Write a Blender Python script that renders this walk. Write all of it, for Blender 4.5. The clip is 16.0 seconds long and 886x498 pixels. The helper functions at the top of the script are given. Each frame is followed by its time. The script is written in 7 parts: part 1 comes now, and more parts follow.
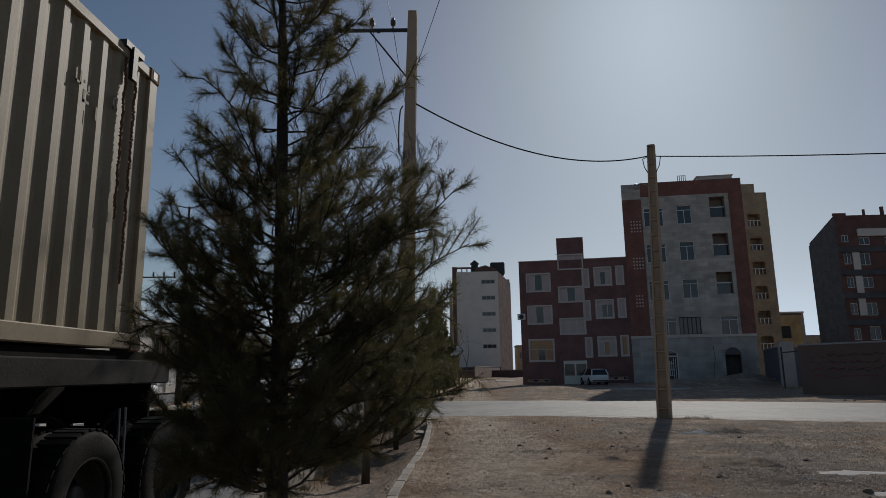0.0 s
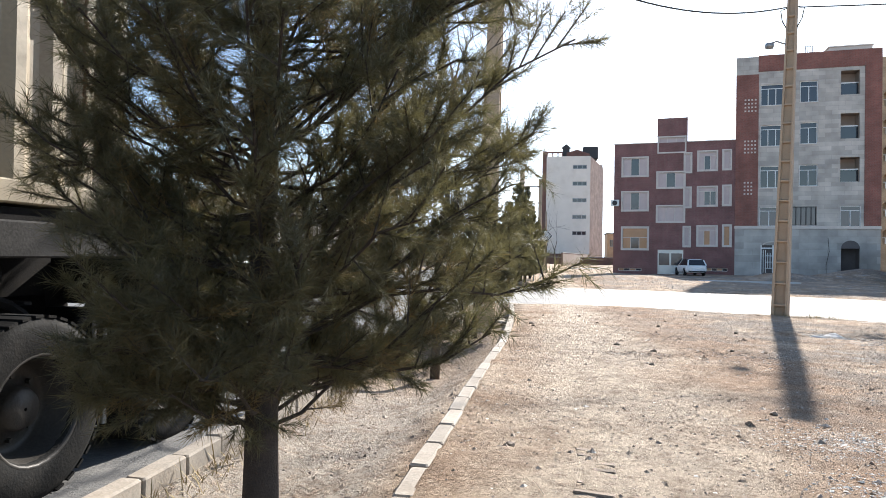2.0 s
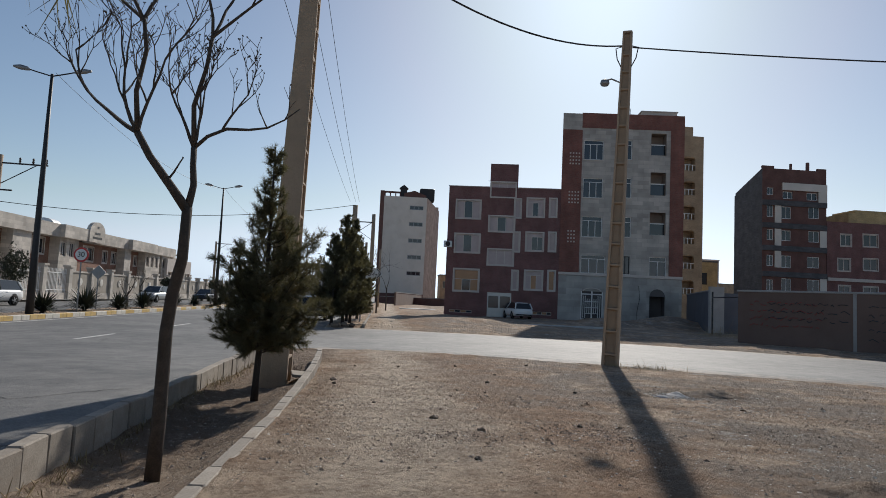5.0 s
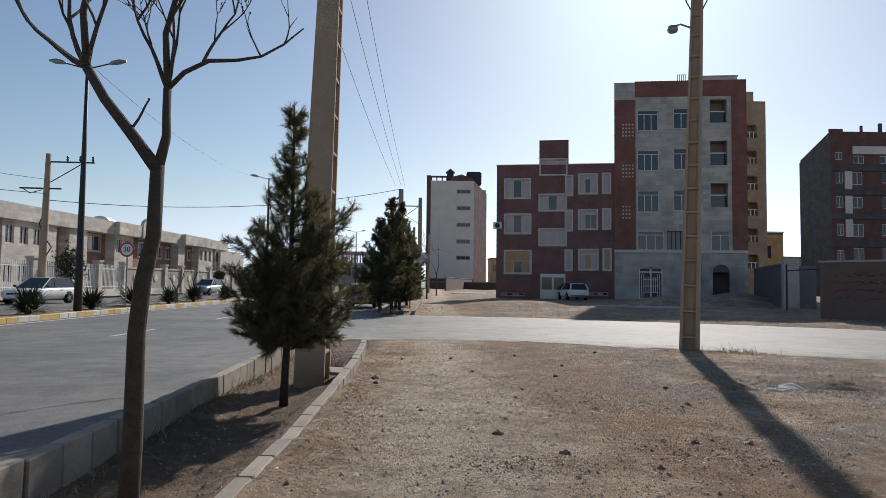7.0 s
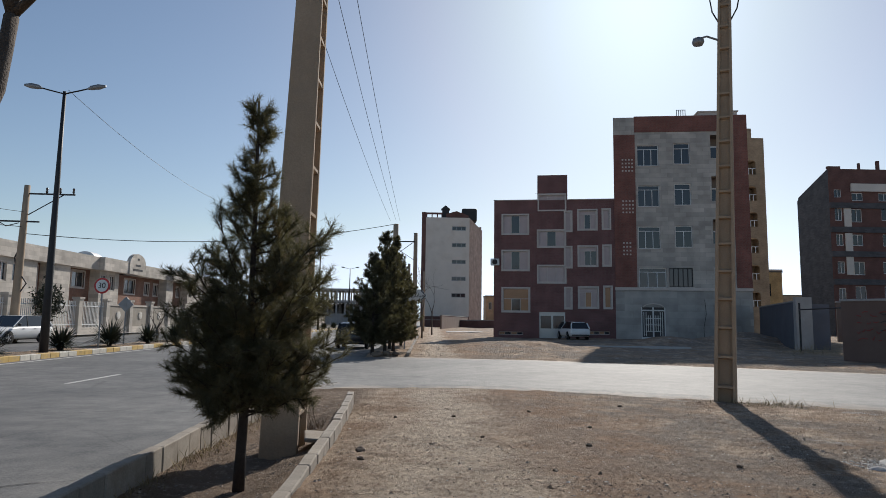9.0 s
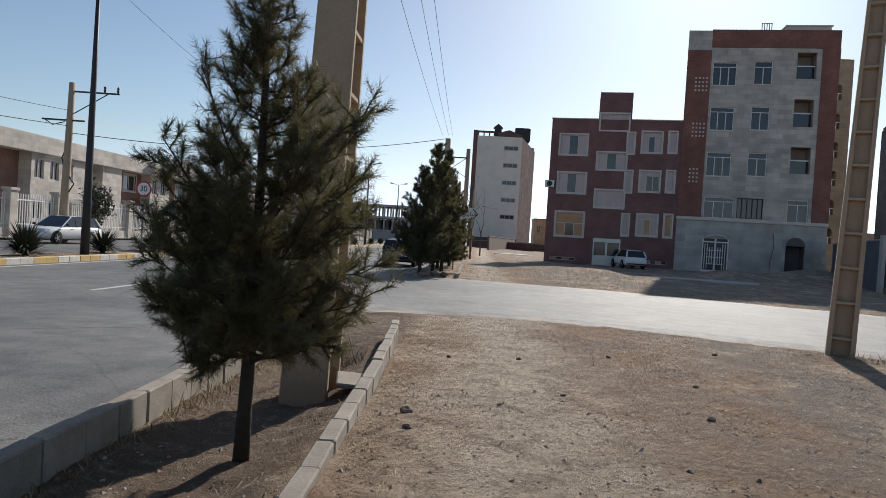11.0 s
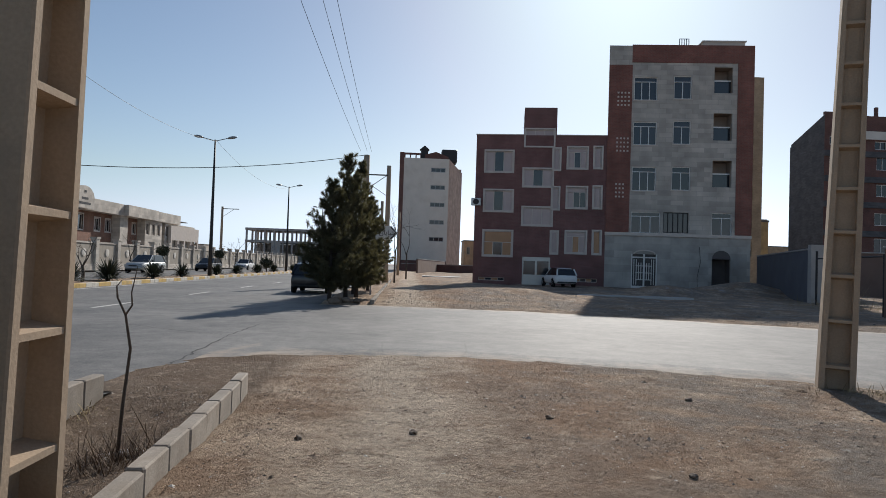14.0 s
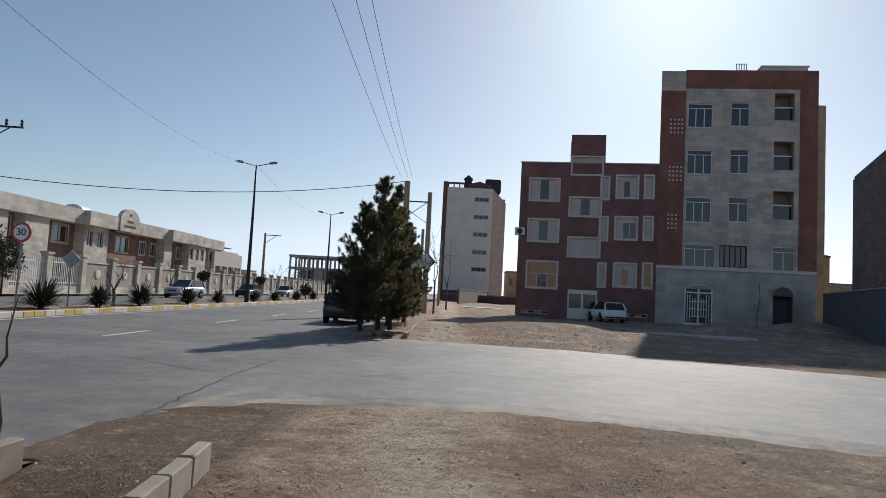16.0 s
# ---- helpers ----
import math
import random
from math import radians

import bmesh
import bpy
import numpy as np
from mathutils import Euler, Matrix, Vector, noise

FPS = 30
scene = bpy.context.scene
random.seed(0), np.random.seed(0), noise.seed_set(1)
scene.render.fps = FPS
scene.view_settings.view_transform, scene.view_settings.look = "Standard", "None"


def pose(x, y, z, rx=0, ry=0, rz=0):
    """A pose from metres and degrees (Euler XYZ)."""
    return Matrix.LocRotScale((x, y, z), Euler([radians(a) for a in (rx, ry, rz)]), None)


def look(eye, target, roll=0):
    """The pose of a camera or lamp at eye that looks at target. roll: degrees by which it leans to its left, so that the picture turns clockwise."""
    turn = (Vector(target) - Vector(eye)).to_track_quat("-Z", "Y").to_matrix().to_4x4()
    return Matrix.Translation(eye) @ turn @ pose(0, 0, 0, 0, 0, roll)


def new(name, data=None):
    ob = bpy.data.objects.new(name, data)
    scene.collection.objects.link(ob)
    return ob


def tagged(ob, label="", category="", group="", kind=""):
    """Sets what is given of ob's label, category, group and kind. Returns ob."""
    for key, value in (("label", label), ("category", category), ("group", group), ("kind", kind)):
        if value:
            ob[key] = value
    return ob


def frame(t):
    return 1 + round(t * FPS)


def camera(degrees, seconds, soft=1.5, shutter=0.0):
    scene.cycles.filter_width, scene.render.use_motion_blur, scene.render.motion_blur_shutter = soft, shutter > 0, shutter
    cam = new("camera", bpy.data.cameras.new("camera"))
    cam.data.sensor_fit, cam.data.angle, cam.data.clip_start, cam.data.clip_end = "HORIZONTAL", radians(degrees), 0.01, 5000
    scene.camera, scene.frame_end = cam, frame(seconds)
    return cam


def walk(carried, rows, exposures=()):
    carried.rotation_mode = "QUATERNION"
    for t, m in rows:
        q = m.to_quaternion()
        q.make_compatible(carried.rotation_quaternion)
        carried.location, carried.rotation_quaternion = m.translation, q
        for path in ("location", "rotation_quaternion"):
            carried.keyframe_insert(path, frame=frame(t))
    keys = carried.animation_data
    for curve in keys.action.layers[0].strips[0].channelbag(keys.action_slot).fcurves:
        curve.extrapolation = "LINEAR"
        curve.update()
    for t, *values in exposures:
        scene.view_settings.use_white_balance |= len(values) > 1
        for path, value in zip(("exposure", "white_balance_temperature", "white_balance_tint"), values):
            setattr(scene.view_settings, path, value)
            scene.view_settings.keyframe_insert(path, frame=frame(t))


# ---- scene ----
cam = camera(69.5, 16.0, soft=0.75)
PATH = [
    (0, (0.451, 2.255, 1.37), (0.388, 4.218, 1.747), -0.9),
    (0.5, (0.388, 2.755, 1.361), (0.033, 4.702, 1.654), -1.7),
    (1, (0.392, 3.113, 1.284), (-0.085, 5.055, 1.337), -1.5),
    (1.5, (0.451, 3.612, 1.306), (0.089, 5.577, 1.209), -2.4),
    (2, (0.419, 4.11, 1.353), (0.079, 6.081, 1.374), 0.9),
    (2.5, (0.505, 4.539, 1.365), (0.536, 6.531, 1.535), 1.8),
    (3, (0.582, 5.034, 1.351), (0.63, 7.025, 1.531), 2.2),
    (3.5, (0.628, 5.485, 1.346), (0.777, 7.472, 1.525), 3.3),
    (3.7, (0.664, 5.645, 1.33), (0.857, 7.628, 1.504), 3.0),
    (6, (0.867, 7.788, 1.368), (0.984, 9.779, 1.514), 1.7),
    (6.5, (0.891, 8.16, 1.345), (0.985, 10.153, 1.475), 0.7),
    (7, (0.862, 8.507, 1.313), (0.873, 10.504, 1.418), 0.7),
    (7.5, (0.835, 8.879, 1.34), (0.819, 10.876, 1.435), 0.6),
    (8, (0.846, 9.284, 1.385), (0.852, 11.279, 1.526), 0.2),
    (10.3, (0.554, 11.737, 1.368), (0.594, 13.722, 1.611), 1.5),
    (10.5, (0.53, 11.899, 1.339), (0.527, 13.895, 1.465), 2.6),
    (11, (0.492, 12.344, 1.383), (0.38, 14.341, 1.35), 3.6),
    (11.5, (0.49, 12.792, 1.368), (0.393, 14.79, 1.377), 3.0),
    (12, (0.572, 13.212, 1.385), (0.481, 15.208, 1.475), 2.3),
    (12.5, (0.647, 13.73, 1.362), (0.836, 15.709, 1.582), 0.5),
    (13, (0.723, 14.313, 1.307), (0.902, 16.291, 1.537), 1.0),
    (13.5, (0.86, 14.804, 1.274), (0.921, 16.8, 1.378), 1.6),
    (14, (1.035, 15.316, 1.282), (1.133, 17.313, 1.334), 1.9),
    (14.5, (1.127, 15.748, 1.289), (1.234, 17.745, 1.311), 3.5),
    (15, (1.224, 16.229, 1.266), (1.521, 18.206, 1.311), 3.9),
    (15.5, (1.178, 16.688, 1.285), (1.251, 18.683, 1.405), 3.1),
    (16, (1.202, 17.14, 1.345), (1.162, 19.135, 1.485), 3.1),
]
EXPOSURE = [(0, -1.05), (0.5, -0.15), (1.0, 0.8), (1.5, 1.3), (2.0, 1.48), (2.5, 0.98), (3.0, 0.55), (3.5, 0.3), (6.0, -0.3), (6.5, -0.12), (7.0, 0.0), (8.0, 0.03), (10.3, -0.25), (10.5, -0.25), (11.0, 0.1), (12.0, 0.33), (12.5, 0.15), (13.5, -0.15), (14.5, 0.05), (16.0, -0.08)]
walk(cam, [(t, look(eye, target, roll)) for t, eye, target, roll in PATH], EXPOSURE)


# ---- world, sun ----
SUN_EL, SUN_AZ = radians(31), radians(18.4)
world = bpy.data.worlds.new("sky")
scene.world = world
world.use_nodes = True
wn = world.node_tree.nodes
sky = wn.new("ShaderNodeTexSky")
sky.sky_type = "NISHITA"
sky.sun_disc = False
sky.sun_elevation, sky.sun_rotation = SUN_EL, SUN_AZ
sky.air_density, sky.dust_density, sky.ozone_density = 1.0, 0.5, 1.4
wn["Background"].inputs[1].default_value = 0.096
pale = wn.new("ShaderNodeHueSaturation")
pale.inputs["Saturation"].default_value = 1.0
# hazy blue down to the horizon: red held under, blue over the green
split, join = wn.new("ShaderNodeSeparateColor"), wn.new("ShaderNodeCombineColor")
world.node_tree.links.new(sky.outputs[0], pale.inputs["Color"])
world.node_tree.links.new(pale.outputs[0], split.inputs[0])
for channel, share, how in ((0, 0.86, "MINIMUM"), (2, 1.15, "MAXIMUM")):
    part_green, bound = wn.new("ShaderNodeMath"), wn.new("ShaderNodeMath")
    part_green.operation, bound.operation = "MULTIPLY", how
    part_green.inputs[1].default_value = share
    world.node_tree.links.new(split.outputs[1], part_green.inputs[0])
    world.node_tree.links.new(split.outputs[channel], bound.inputs[0])
    world.node_tree.links.new(part_green.outputs[0], bound.inputs[1])
    world.node_tree.links.new(bound.outputs[0], join.inputs[channel])
world.node_tree.links.new(split.outputs[1], join.inputs[1])
world.node_tree.links.new(join.outputs[0], wn["Background"].inputs[0])
sun_data = bpy.data.lights.new("sun", "SUN")
sun_data.energy, sun_data.angle, sun_data.color = 4.6, radians(0.6), (1.0, 0.95, 0.88)
sun = new("sun", sun_data)
sun_dir = Vector((math.sin(SUN_AZ) * math.cos(SUN_EL), math.cos(SUN_AZ) * math.cos(SUN_EL), math.sin(SUN_EL)))
sun.matrix_world = look(sun_dir * 50, (0, 0, 0))

# ---- materials ----
def mat(name, color, rough=0.8, metal=0.0, var=0.25, scale=4.0, fine=60.0, bump=0.15, dirt=None, dirt_amount=0.4, obj_random=0.0, island=0.0, spec=0.5, bump_dist=0.01):
    """Plain surface with broad stains, fine grain, relief and an optional dirt colour."""
    m = bpy.data.materials.new(name)
    m.use_nodes = True
    nt = m.node_tree
    n, lk = nt.nodes, nt.links
    b = n["Principled BSDF"]
    b.inputs["Roughness"].default_value, b.inputs["Metallic"].default_value = rough, metal
    b.inputs["Specular IOR Level"].default_value = spec
    geo = n.new("ShaderNodeNewGeometry")
    broad = n.new("ShaderNodeTexNoise")
    broad.inputs["Scale"].default_value, broad.inputs["Detail"].default_value = scale, 5
    grain = n.new("ShaderNodeTexNoise")
    grain.inputs["Scale"].default_value, grain.inputs["Detail"].default_value = fine, 3
    for t in (broad, grain):
        lk.new(geo.outputs["Position"], t.inputs["Vector"])
    add = n.new("ShaderNodeMath")
    add.operation = "ADD"
    lk.new(broad.outputs[0], add.inputs[0]), lk.new(grain.outputs[0], add.inputs[1])
    ramp = n.new("ShaderNodeMapRange")
    ramp.inputs["From Min"].default_value, ramp.inputs["From Max"].default_value = 0.6, 1.4
    ramp.inputs["To Min"].default_value, ramp.inputs["To Max"].default_value = 1 - var, 1 + var
    lk.new(add.outputs[0], ramp.inputs[0])
    last = ramp.outputs[0]
    if obj_random or island:
        src = n.new("ShaderNodeObjectInfo").outputs["Random"] if obj_random else geo.outputs["Random Per Island"]
        r = n.new("ShaderNodeMapRange")
        a = obj_random or island
        r.inputs["To Min"].default_value, r.inputs["To Max"].default_value = 1 - a, 1 + a
        lk.new(src, r.inputs[0])
        mu = n.new("ShaderNodeMath")
        mu.operation = "MULTIPLY"
        lk.new(last, mu.inputs[0]), lk.new(r.outputs[0], mu.inputs[1])
        last = mu.outputs[0]
    mix = n.new("ShaderNodeVectorMath")
    mix.operation = "SCALE"
    mix.inputs[0].default_value = color
    lk.new(last, mix.inputs["Scale"])
    out = mix.outputs[0]
    if dirt:
        big = n.new("ShaderNodeTexNoise")
        big.inputs["Scale"].default_value, big.inputs["Detail"].default_value = scale * 0.6, 8
        big.inputs["Roughness"].default_value = 0.7
        lk.new(geo.outputs["Position"], big.inputs["Vector"])
        mr = n.new("ShaderNodeMapRange")
        mr.inputs["From Min"].default_value, mr.inputs["From Max"].default_value = 0.5, 0.72
        mr.inputs["To Max"].default_value = dirt_amount
        lk.new(big.outputs[0], mr.inputs[0])
        mx = n.new("ShaderNodeMix")
        mx.data_type = "RGBA"
        lk.new(mr.outputs[0], mx.inputs["Factor"]), lk.new(out, mx.inputs["A"])
        mx.inputs["B"].default_value = (*dirt, 1)
        out = mx.outputs["Result"]
    lk.new(out, b.inputs["Base Color"])
    if bump:
        bp = n.new("ShaderNodeBump")
        bp.inputs["Strength"].default_value, bp.inputs["Distance"].default_value = bump, bump_dist
        lk.new(add.outputs[0], bp.inputs["Height"])
        lk.new(bp.outputs[0], b.inputs["Normal"])
    return m


def brick_mat(name, color, mortar, width=0.25, height=0.07, rough=0.85, joint=0.012, turn=False):
    """Coursed brick or stone facing, seen from afar; u runs along the wall."""
    m = bpy.data.materials.new(name)
    m.use_nodes = True
    n, lk = m.node_tree.nodes, m.node_tree.links
    b = n["Principled BSDF"]
    b.inputs["Roughness"].default_value = rough
    tc = n.new("ShaderNodeTexCoord")
    sep = n.new("ShaderNodeSeparateXYZ")
    comb = n.new("ShaderNodeCombineXYZ")
    lk.new(tc.outputs["Object"], sep.inputs[0])
    sm = n.new("ShaderNodeMath")
    sm.operation = "ADD"
    lk.new(sep.outputs[0], sm.inputs[0]), lk.new(sep.outputs[1], sm.inputs[1])
    lk.new(sm.outputs[0], comb.inputs[0]), lk.new(sep.outputs[2], comb.inputs[1])
    br = n.new("ShaderNodeTexBrick")
    br.inputs["Color1"].default_value = (*color, 1)
    br.inputs["Color2"].default_value = (*[c * 0.72 for c in color], 1)
    br.inputs["Mortar"].default_value = (*mortar, 1)
    br.inputs["Scale"].default_value = 1.0
    br.inputs["Mortar Size"].default_value = joint
    br.inputs["Brick Width"].default_value, br.inputs["Row Height"].default_value = width, height
    lk.new(comb.outputs[0], br.inputs["Vector"])
    no = n.new("ShaderNodeTexNoise")
    no.inputs["Scale"].default_value, no.inputs["Detail"].default_value = 0.7, 7
    lk.new(tc.outputs["Object"], no.inputs["Vector"])
    mr = n.new("ShaderNodeMapRange")
    mr.inputs["From Min"].default_value, mr.inputs["From Max"].default_value = 0.3, 0.7
    mr.inputs["To Min"].default_value, mr.inputs["To Max"].default_value = 0.75, 1.2
    lk.new(no.outputs[0], mr.inputs[0])
    sc = n.new("ShaderNodeVectorMath")
    sc.operation = "SCALE"
    lk.new(br.outputs["Color"], sc.inputs[0]), lk.new(mr.outputs[0], sc.inputs["Scale"])
    lk.new(sc.outputs[0], b.inputs["Base Color"])
    bp = n.new("ShaderNodeBump")
    bp.inputs["Strength"].default_value, bp.inputs["Distance"].default_value = 0.3, 0.02
    bp.invert = True
    lk.new(br.outputs["Fac"], bp.inputs["Height"]), lk.new(bp.outputs[0], b.inputs["Normal"])
    return m


def dirt_mat():
    """Bare earth: tan trodden dust, brown soil, grey ash and gravel, with pebbled relief."""
    m = bpy.data.materials.new("bare_earth")
    m.use_nodes = True
    n, lk = m.node_tree.nodes, m.node_tree.links
    b = n["Principled BSDF"]
    b.inputs["Roughness"].default_value = 0.95
    b.inputs["Specular IOR Level"].default_value = 0.15
    geo = n.new("ShaderNodeNewGeometry")

    def noise_at(scale, detail=6, rough=0.6, offset=0.0):
        t = n.new("ShaderNodeTexNoise")
        t.inputs["Scale"].default_value, t.inputs["Detail"].default_value, t.inputs["Roughness"].default_value = scale, detail, rough
        ad = n.new("ShaderNodeVectorMath")
        ad.inputs[1].default_value = (offset, offset * 0.7, 0)
        lk.new(geo.outputs["Position"], ad.inputs[0]), lk.new(ad.outputs[0], t.inputs["Vector"])
        return t.outputs[0]

    def ramp(src, lo, hi, a=0.0, z=1.0):
        r = n.new("ShaderNodeMapRange")
        for k, v in (("From Min", lo), ("From Max", hi), ("To Min", a), ("To Max", z)):
            r.inputs[k].default_value = v
        lk.new(src, r.inputs[0])
        return r.outputs[0]

    def mixed(fac, a, c):
        x = n.new("ShaderNodeMix")
        x.data_type = "RGBA"
        lk.new(fac, x.inputs["Factor"])
        for key, v in (("A", a), ("B", c)):
            if isinstance(v, tuple):
                x.inputs[key].default_value = (*v, 1)
            else:
                lk.new(v, x.inputs[key])
        return x.outputs["Result"]

    def times(a, c):
        x = n.new("ShaderNodeMath")
        x.operation = "MULTIPLY"
        lk.new(a, x.inputs[0]), lk.new(c, x.inputs[1])
        return x.outputs[0]

    sep = n.new("ShaderNodeSeparateXYZ")
    lk.new(geo.outputs["Position"], sep.inputs[0])
    tan, brown, grey, ash = (0.67, 0.52, 0.385), (0.23, 0.155, 0.105), (0.3, 0.25, 0.205), (0.56, 0.53, 0.49)
    rust = (0.42, 0.285, 0.19)
    right = ramp(sep.outputs[0], 0.8, 4.2)
    wander = n.new("ShaderNodeMath")
    wander.operation = "MULTIPLY_ADD"
    wander.inputs[1].default_value, wander.inputs[2].default_value = 2.4, -2.15
    lk.new(noise_at(0.55, 8, 0.7, 17.0), wander.inputs[0])
    off = n.new("ShaderNodeMath")
    lk.new(sep.outputs[0], off.inputs[0]), lk.new(wander.outputs[0], off.inputs[1])
    away = n.new("ShaderNodeMath")
    away.operation = "ABSOLUTE"
    lk.new(off.outputs[0], away.inputs[0])
    base = mixed(ramp(noise_at(0.8, 9, 0.7), 0.4, 0.58), tan, rust)
    base = mixed(ramp(away.outputs[0], 0.25, 1.0, 0.85, 0.0), base, (0.7, 0.58, 0.455))
    red_band = times(ramp(off.outputs[0], 0.7, 1.3), ramp(off.outputs[0], 2.3, 3.4, 1.0, 0.0))
    base = mixed(times(red_band, ramp(noise_at(1.1, 8, 0.7, 44.0), 0.36, 0.56, 0.25, 0.95)), base, (0.41, 0.26, 0.165))
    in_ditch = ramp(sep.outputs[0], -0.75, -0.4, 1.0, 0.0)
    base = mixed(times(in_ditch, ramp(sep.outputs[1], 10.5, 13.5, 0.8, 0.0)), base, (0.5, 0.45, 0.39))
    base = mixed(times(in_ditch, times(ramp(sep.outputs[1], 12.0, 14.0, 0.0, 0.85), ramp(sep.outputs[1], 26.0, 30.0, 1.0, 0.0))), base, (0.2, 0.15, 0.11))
    base = mixed(ramp(noise_at(2.6, 9, 0.75, 5.0), 0.47, 0.66, 0.0, 0.68), base, brown)
    base = mixed(times(ramp(noise_at(0.4, 8, 0.75, 31.0), 0.45, 0.54), right), base, grey)
    base = mixed(times(ramp(noise_at(1.5, 9, 0.75, 63.0), 0.5, 0.66, 0.0, 0.9), right), base, brown)
    base = mixed(times(ramp(noise_at(0.9, 10, 0.75, 77.0), 0.58, 0.66), ramp(sep.outputs[0], 2.6, 5.0, 0.0, 0.85)), base, ash)
    base = mixed(ramp(noise_at(14, 8, 0.8, 12.0), 0.49, 0.66, 0.0, 0.85), base, brown)
    base = mixed(ramp(noise_at(6, 8, 0.8, 92.0), 0.53, 0.68, 0.0, 0.7), base, tan)
    speck = n.new("ShaderNodeTexVoronoi")
    speck.inputs["Scale"].default_value = 46
    lk.new(geo.outputs["Position"], speck.inputs["Vector"])
    base = mixed(times(ramp(speck.outputs["Distance"], 0.0, 0.25, 0.6, 0.0), ramp(noise_at(3, 6, 0.6, 50.0), 0.52, 0.66)), base, (0.58, 0.5, 0.42))
    lk.new(base, b.inputs["Base Color"])
    hsum = n.new("ShaderNodeMath")
    hsum.operation = "ADD"
    lk.new(noise_at(11, 10, 0.8), hsum.inputs[0]), lk.new(ramp(speck.outputs["Distance"], 0.0, 0.35, 0.2, 0.0), hsum.inputs[1])
    ruts, fine = n.new("ShaderNodeMath"), n.new("ShaderNodeMath")
    ruts.operation = fine.operation = "MULTIPLY_ADD"
    ruts.inputs[1].default_value, fine.inputs[1].default_value = 1.0, 0.35
    lk.new(noise_at(3.6, 8, 0.7, 23.0), ruts.inputs[0]), lk.new(hsum.outputs[0], ruts.inputs[2])
    lk.new(noise_at(34, 6, 0.75, 71.0), fine.inputs[0]), lk.new(ruts.outputs[0], fine.inputs[2])
    bp = n.new("ShaderNodeBump")
    bp.inputs["Strength"].default_value, bp.inputs["Distance"].default_value = 1.0, 0.1
    lk.new(fine.outputs[0], bp.inputs["Height"]), lk.new(bp.outputs[0], b.inputs["Normal"])
    return m


def asphalt_mat():
    """Worn asphalt, paler with dust, with cracks and a fine chip grain."""
    m = bpy.data.materials.new("worn_asphalt")
    m.use_nodes = True
    n, lk = m.node_tree.nodes, m.node_tree.links
    b = n["Principled BSDF"]
    b.inputs["Roughness"].default_value = 0.72
    b.inputs["Specular IOR Level"].default_value = 0.3
    geo = n.new("ShaderNodeNewGeometry")
    parts = []
    for scale, detail in ((0.25, 8), (2.2, 8), (38, 5)):
        t = n.new("ShaderNodeTexNoise")
        t.inputs["Scale"].default_value, t.inputs["Detail"].default_value = scale, detail
        t.inputs["Roughness"].default_value = 0.65
        lk.new(geo.outputs["Position"], t.inputs["Vector"])
        parts.append(t.outputs[0])
    a1, a2 = n.new("ShaderNodeMath"), n.new("ShaderNodeMath")
    lk.new(parts[0], a1.inputs[0]), lk.new(parts[1], a1.inputs[1])
    lk.new(a1.outputs[0], a2.inputs[0]), lk.new(parts[2], a2.inputs[1])
    mr = n.new("ShaderNodeMapRange")
    mr.inputs["From Min"].default_value, mr.inputs["From Max"].default_value = 1.15, 1.85
    lk.new(a2.outputs[0], mr.inputs[0])
    mx = n.new("ShaderNodeMix")
    mx.data_type = "RGBA"
    mx.inputs["A"].default_value, mx.inputs["B"].default_value = (0.075, 0.075, 0.076, 1), (0.225, 0.215, 0.2, 1)
    lk.new(mr.outputs[0], mx.inputs["Factor"])
    vo = n.new("ShaderNodeTexVoronoi")
    vo.feature = "DISTANCE_TO_EDGE"
    vo.inputs["Scale"].default_value = 0.28
    wob = n.new("ShaderNodeTexNoise")
    wob.inputs["Scale"].default_value, wob.inputs["Detail"].default_value = 1.3, 6
    vm = n.new("ShaderNodeVectorMath")
    vm.operation = "MULTIPLY_ADD"
    vm.inputs[1].default_value = (1.6, 1.6, 0)
    lk.new(wob.outputs["Color"], vm.inputs[0]), lk.new(geo.outputs["Position"], vm.inputs[2])
    lk.new(vm.outputs[0], vo.inputs["Vector"])
    cr = n.new("ShaderNodeMapRange")
    cr.inputs["From Max"].default_value = 0.004
    cr.inputs["To Min"].default_value, cr.inputs["To Max"].default_value = 0.3, 0.0
    lk.new(vo.outputs["Distance"], cr.inputs[0])
    mc = n.new("ShaderNodeMix")
    mc.data_type = "RGBA"
    mc.inputs["B"].default_value = (0.04, 0.038, 0.035, 1)
    lk.new(cr.outputs[0], mc.inputs["Factor"]), lk.new(mx.outputs["Result"], mc.inputs["A"])
    drift = n.new("ShaderNodeAttribute")
    drift.attribute_name = "blown_dust"
    patch = n.new("ShaderNodeMath")
    patch.operation = "ADD"
    lk.new(drift.outputs["Fac"], patch.inputs[0]), lk.new(parts[1], patch.inputs[1])
    cover = n.new("ShaderNodeMapRange")
    cover.inputs["From Min"].default_value, cover.inputs["From Max"].default_value = 0.68, 1.15
    cover.inputs["To Max"].default_value = 0.9
    lk.new(patch.outputs[0], cover.inputs[0])
    dusty = n.new("ShaderNodeMix")
    dusty.data_type = "RGBA"
    dusty.inputs["B"].default_value = (0.38, 0.3, 0.225, 1)
    lk.new(cover.outputs[0], dusty.inputs["Factor"]), lk.new(mc.outputs["Result"], dusty.inputs["A"])
    lk.new(dusty.outputs["Result"], b.inputs["Base Color"])
    bp = n.new("ShaderNodeBump")
    bp.inputs["Strength"].default_value, bp.inputs["Distance"].default_value = 0.7, 0.012
    lk.new(parts[2], bp.inputs["Height"]), lk.new(bp.outputs[0], b.inputs["Normal"])
    return m


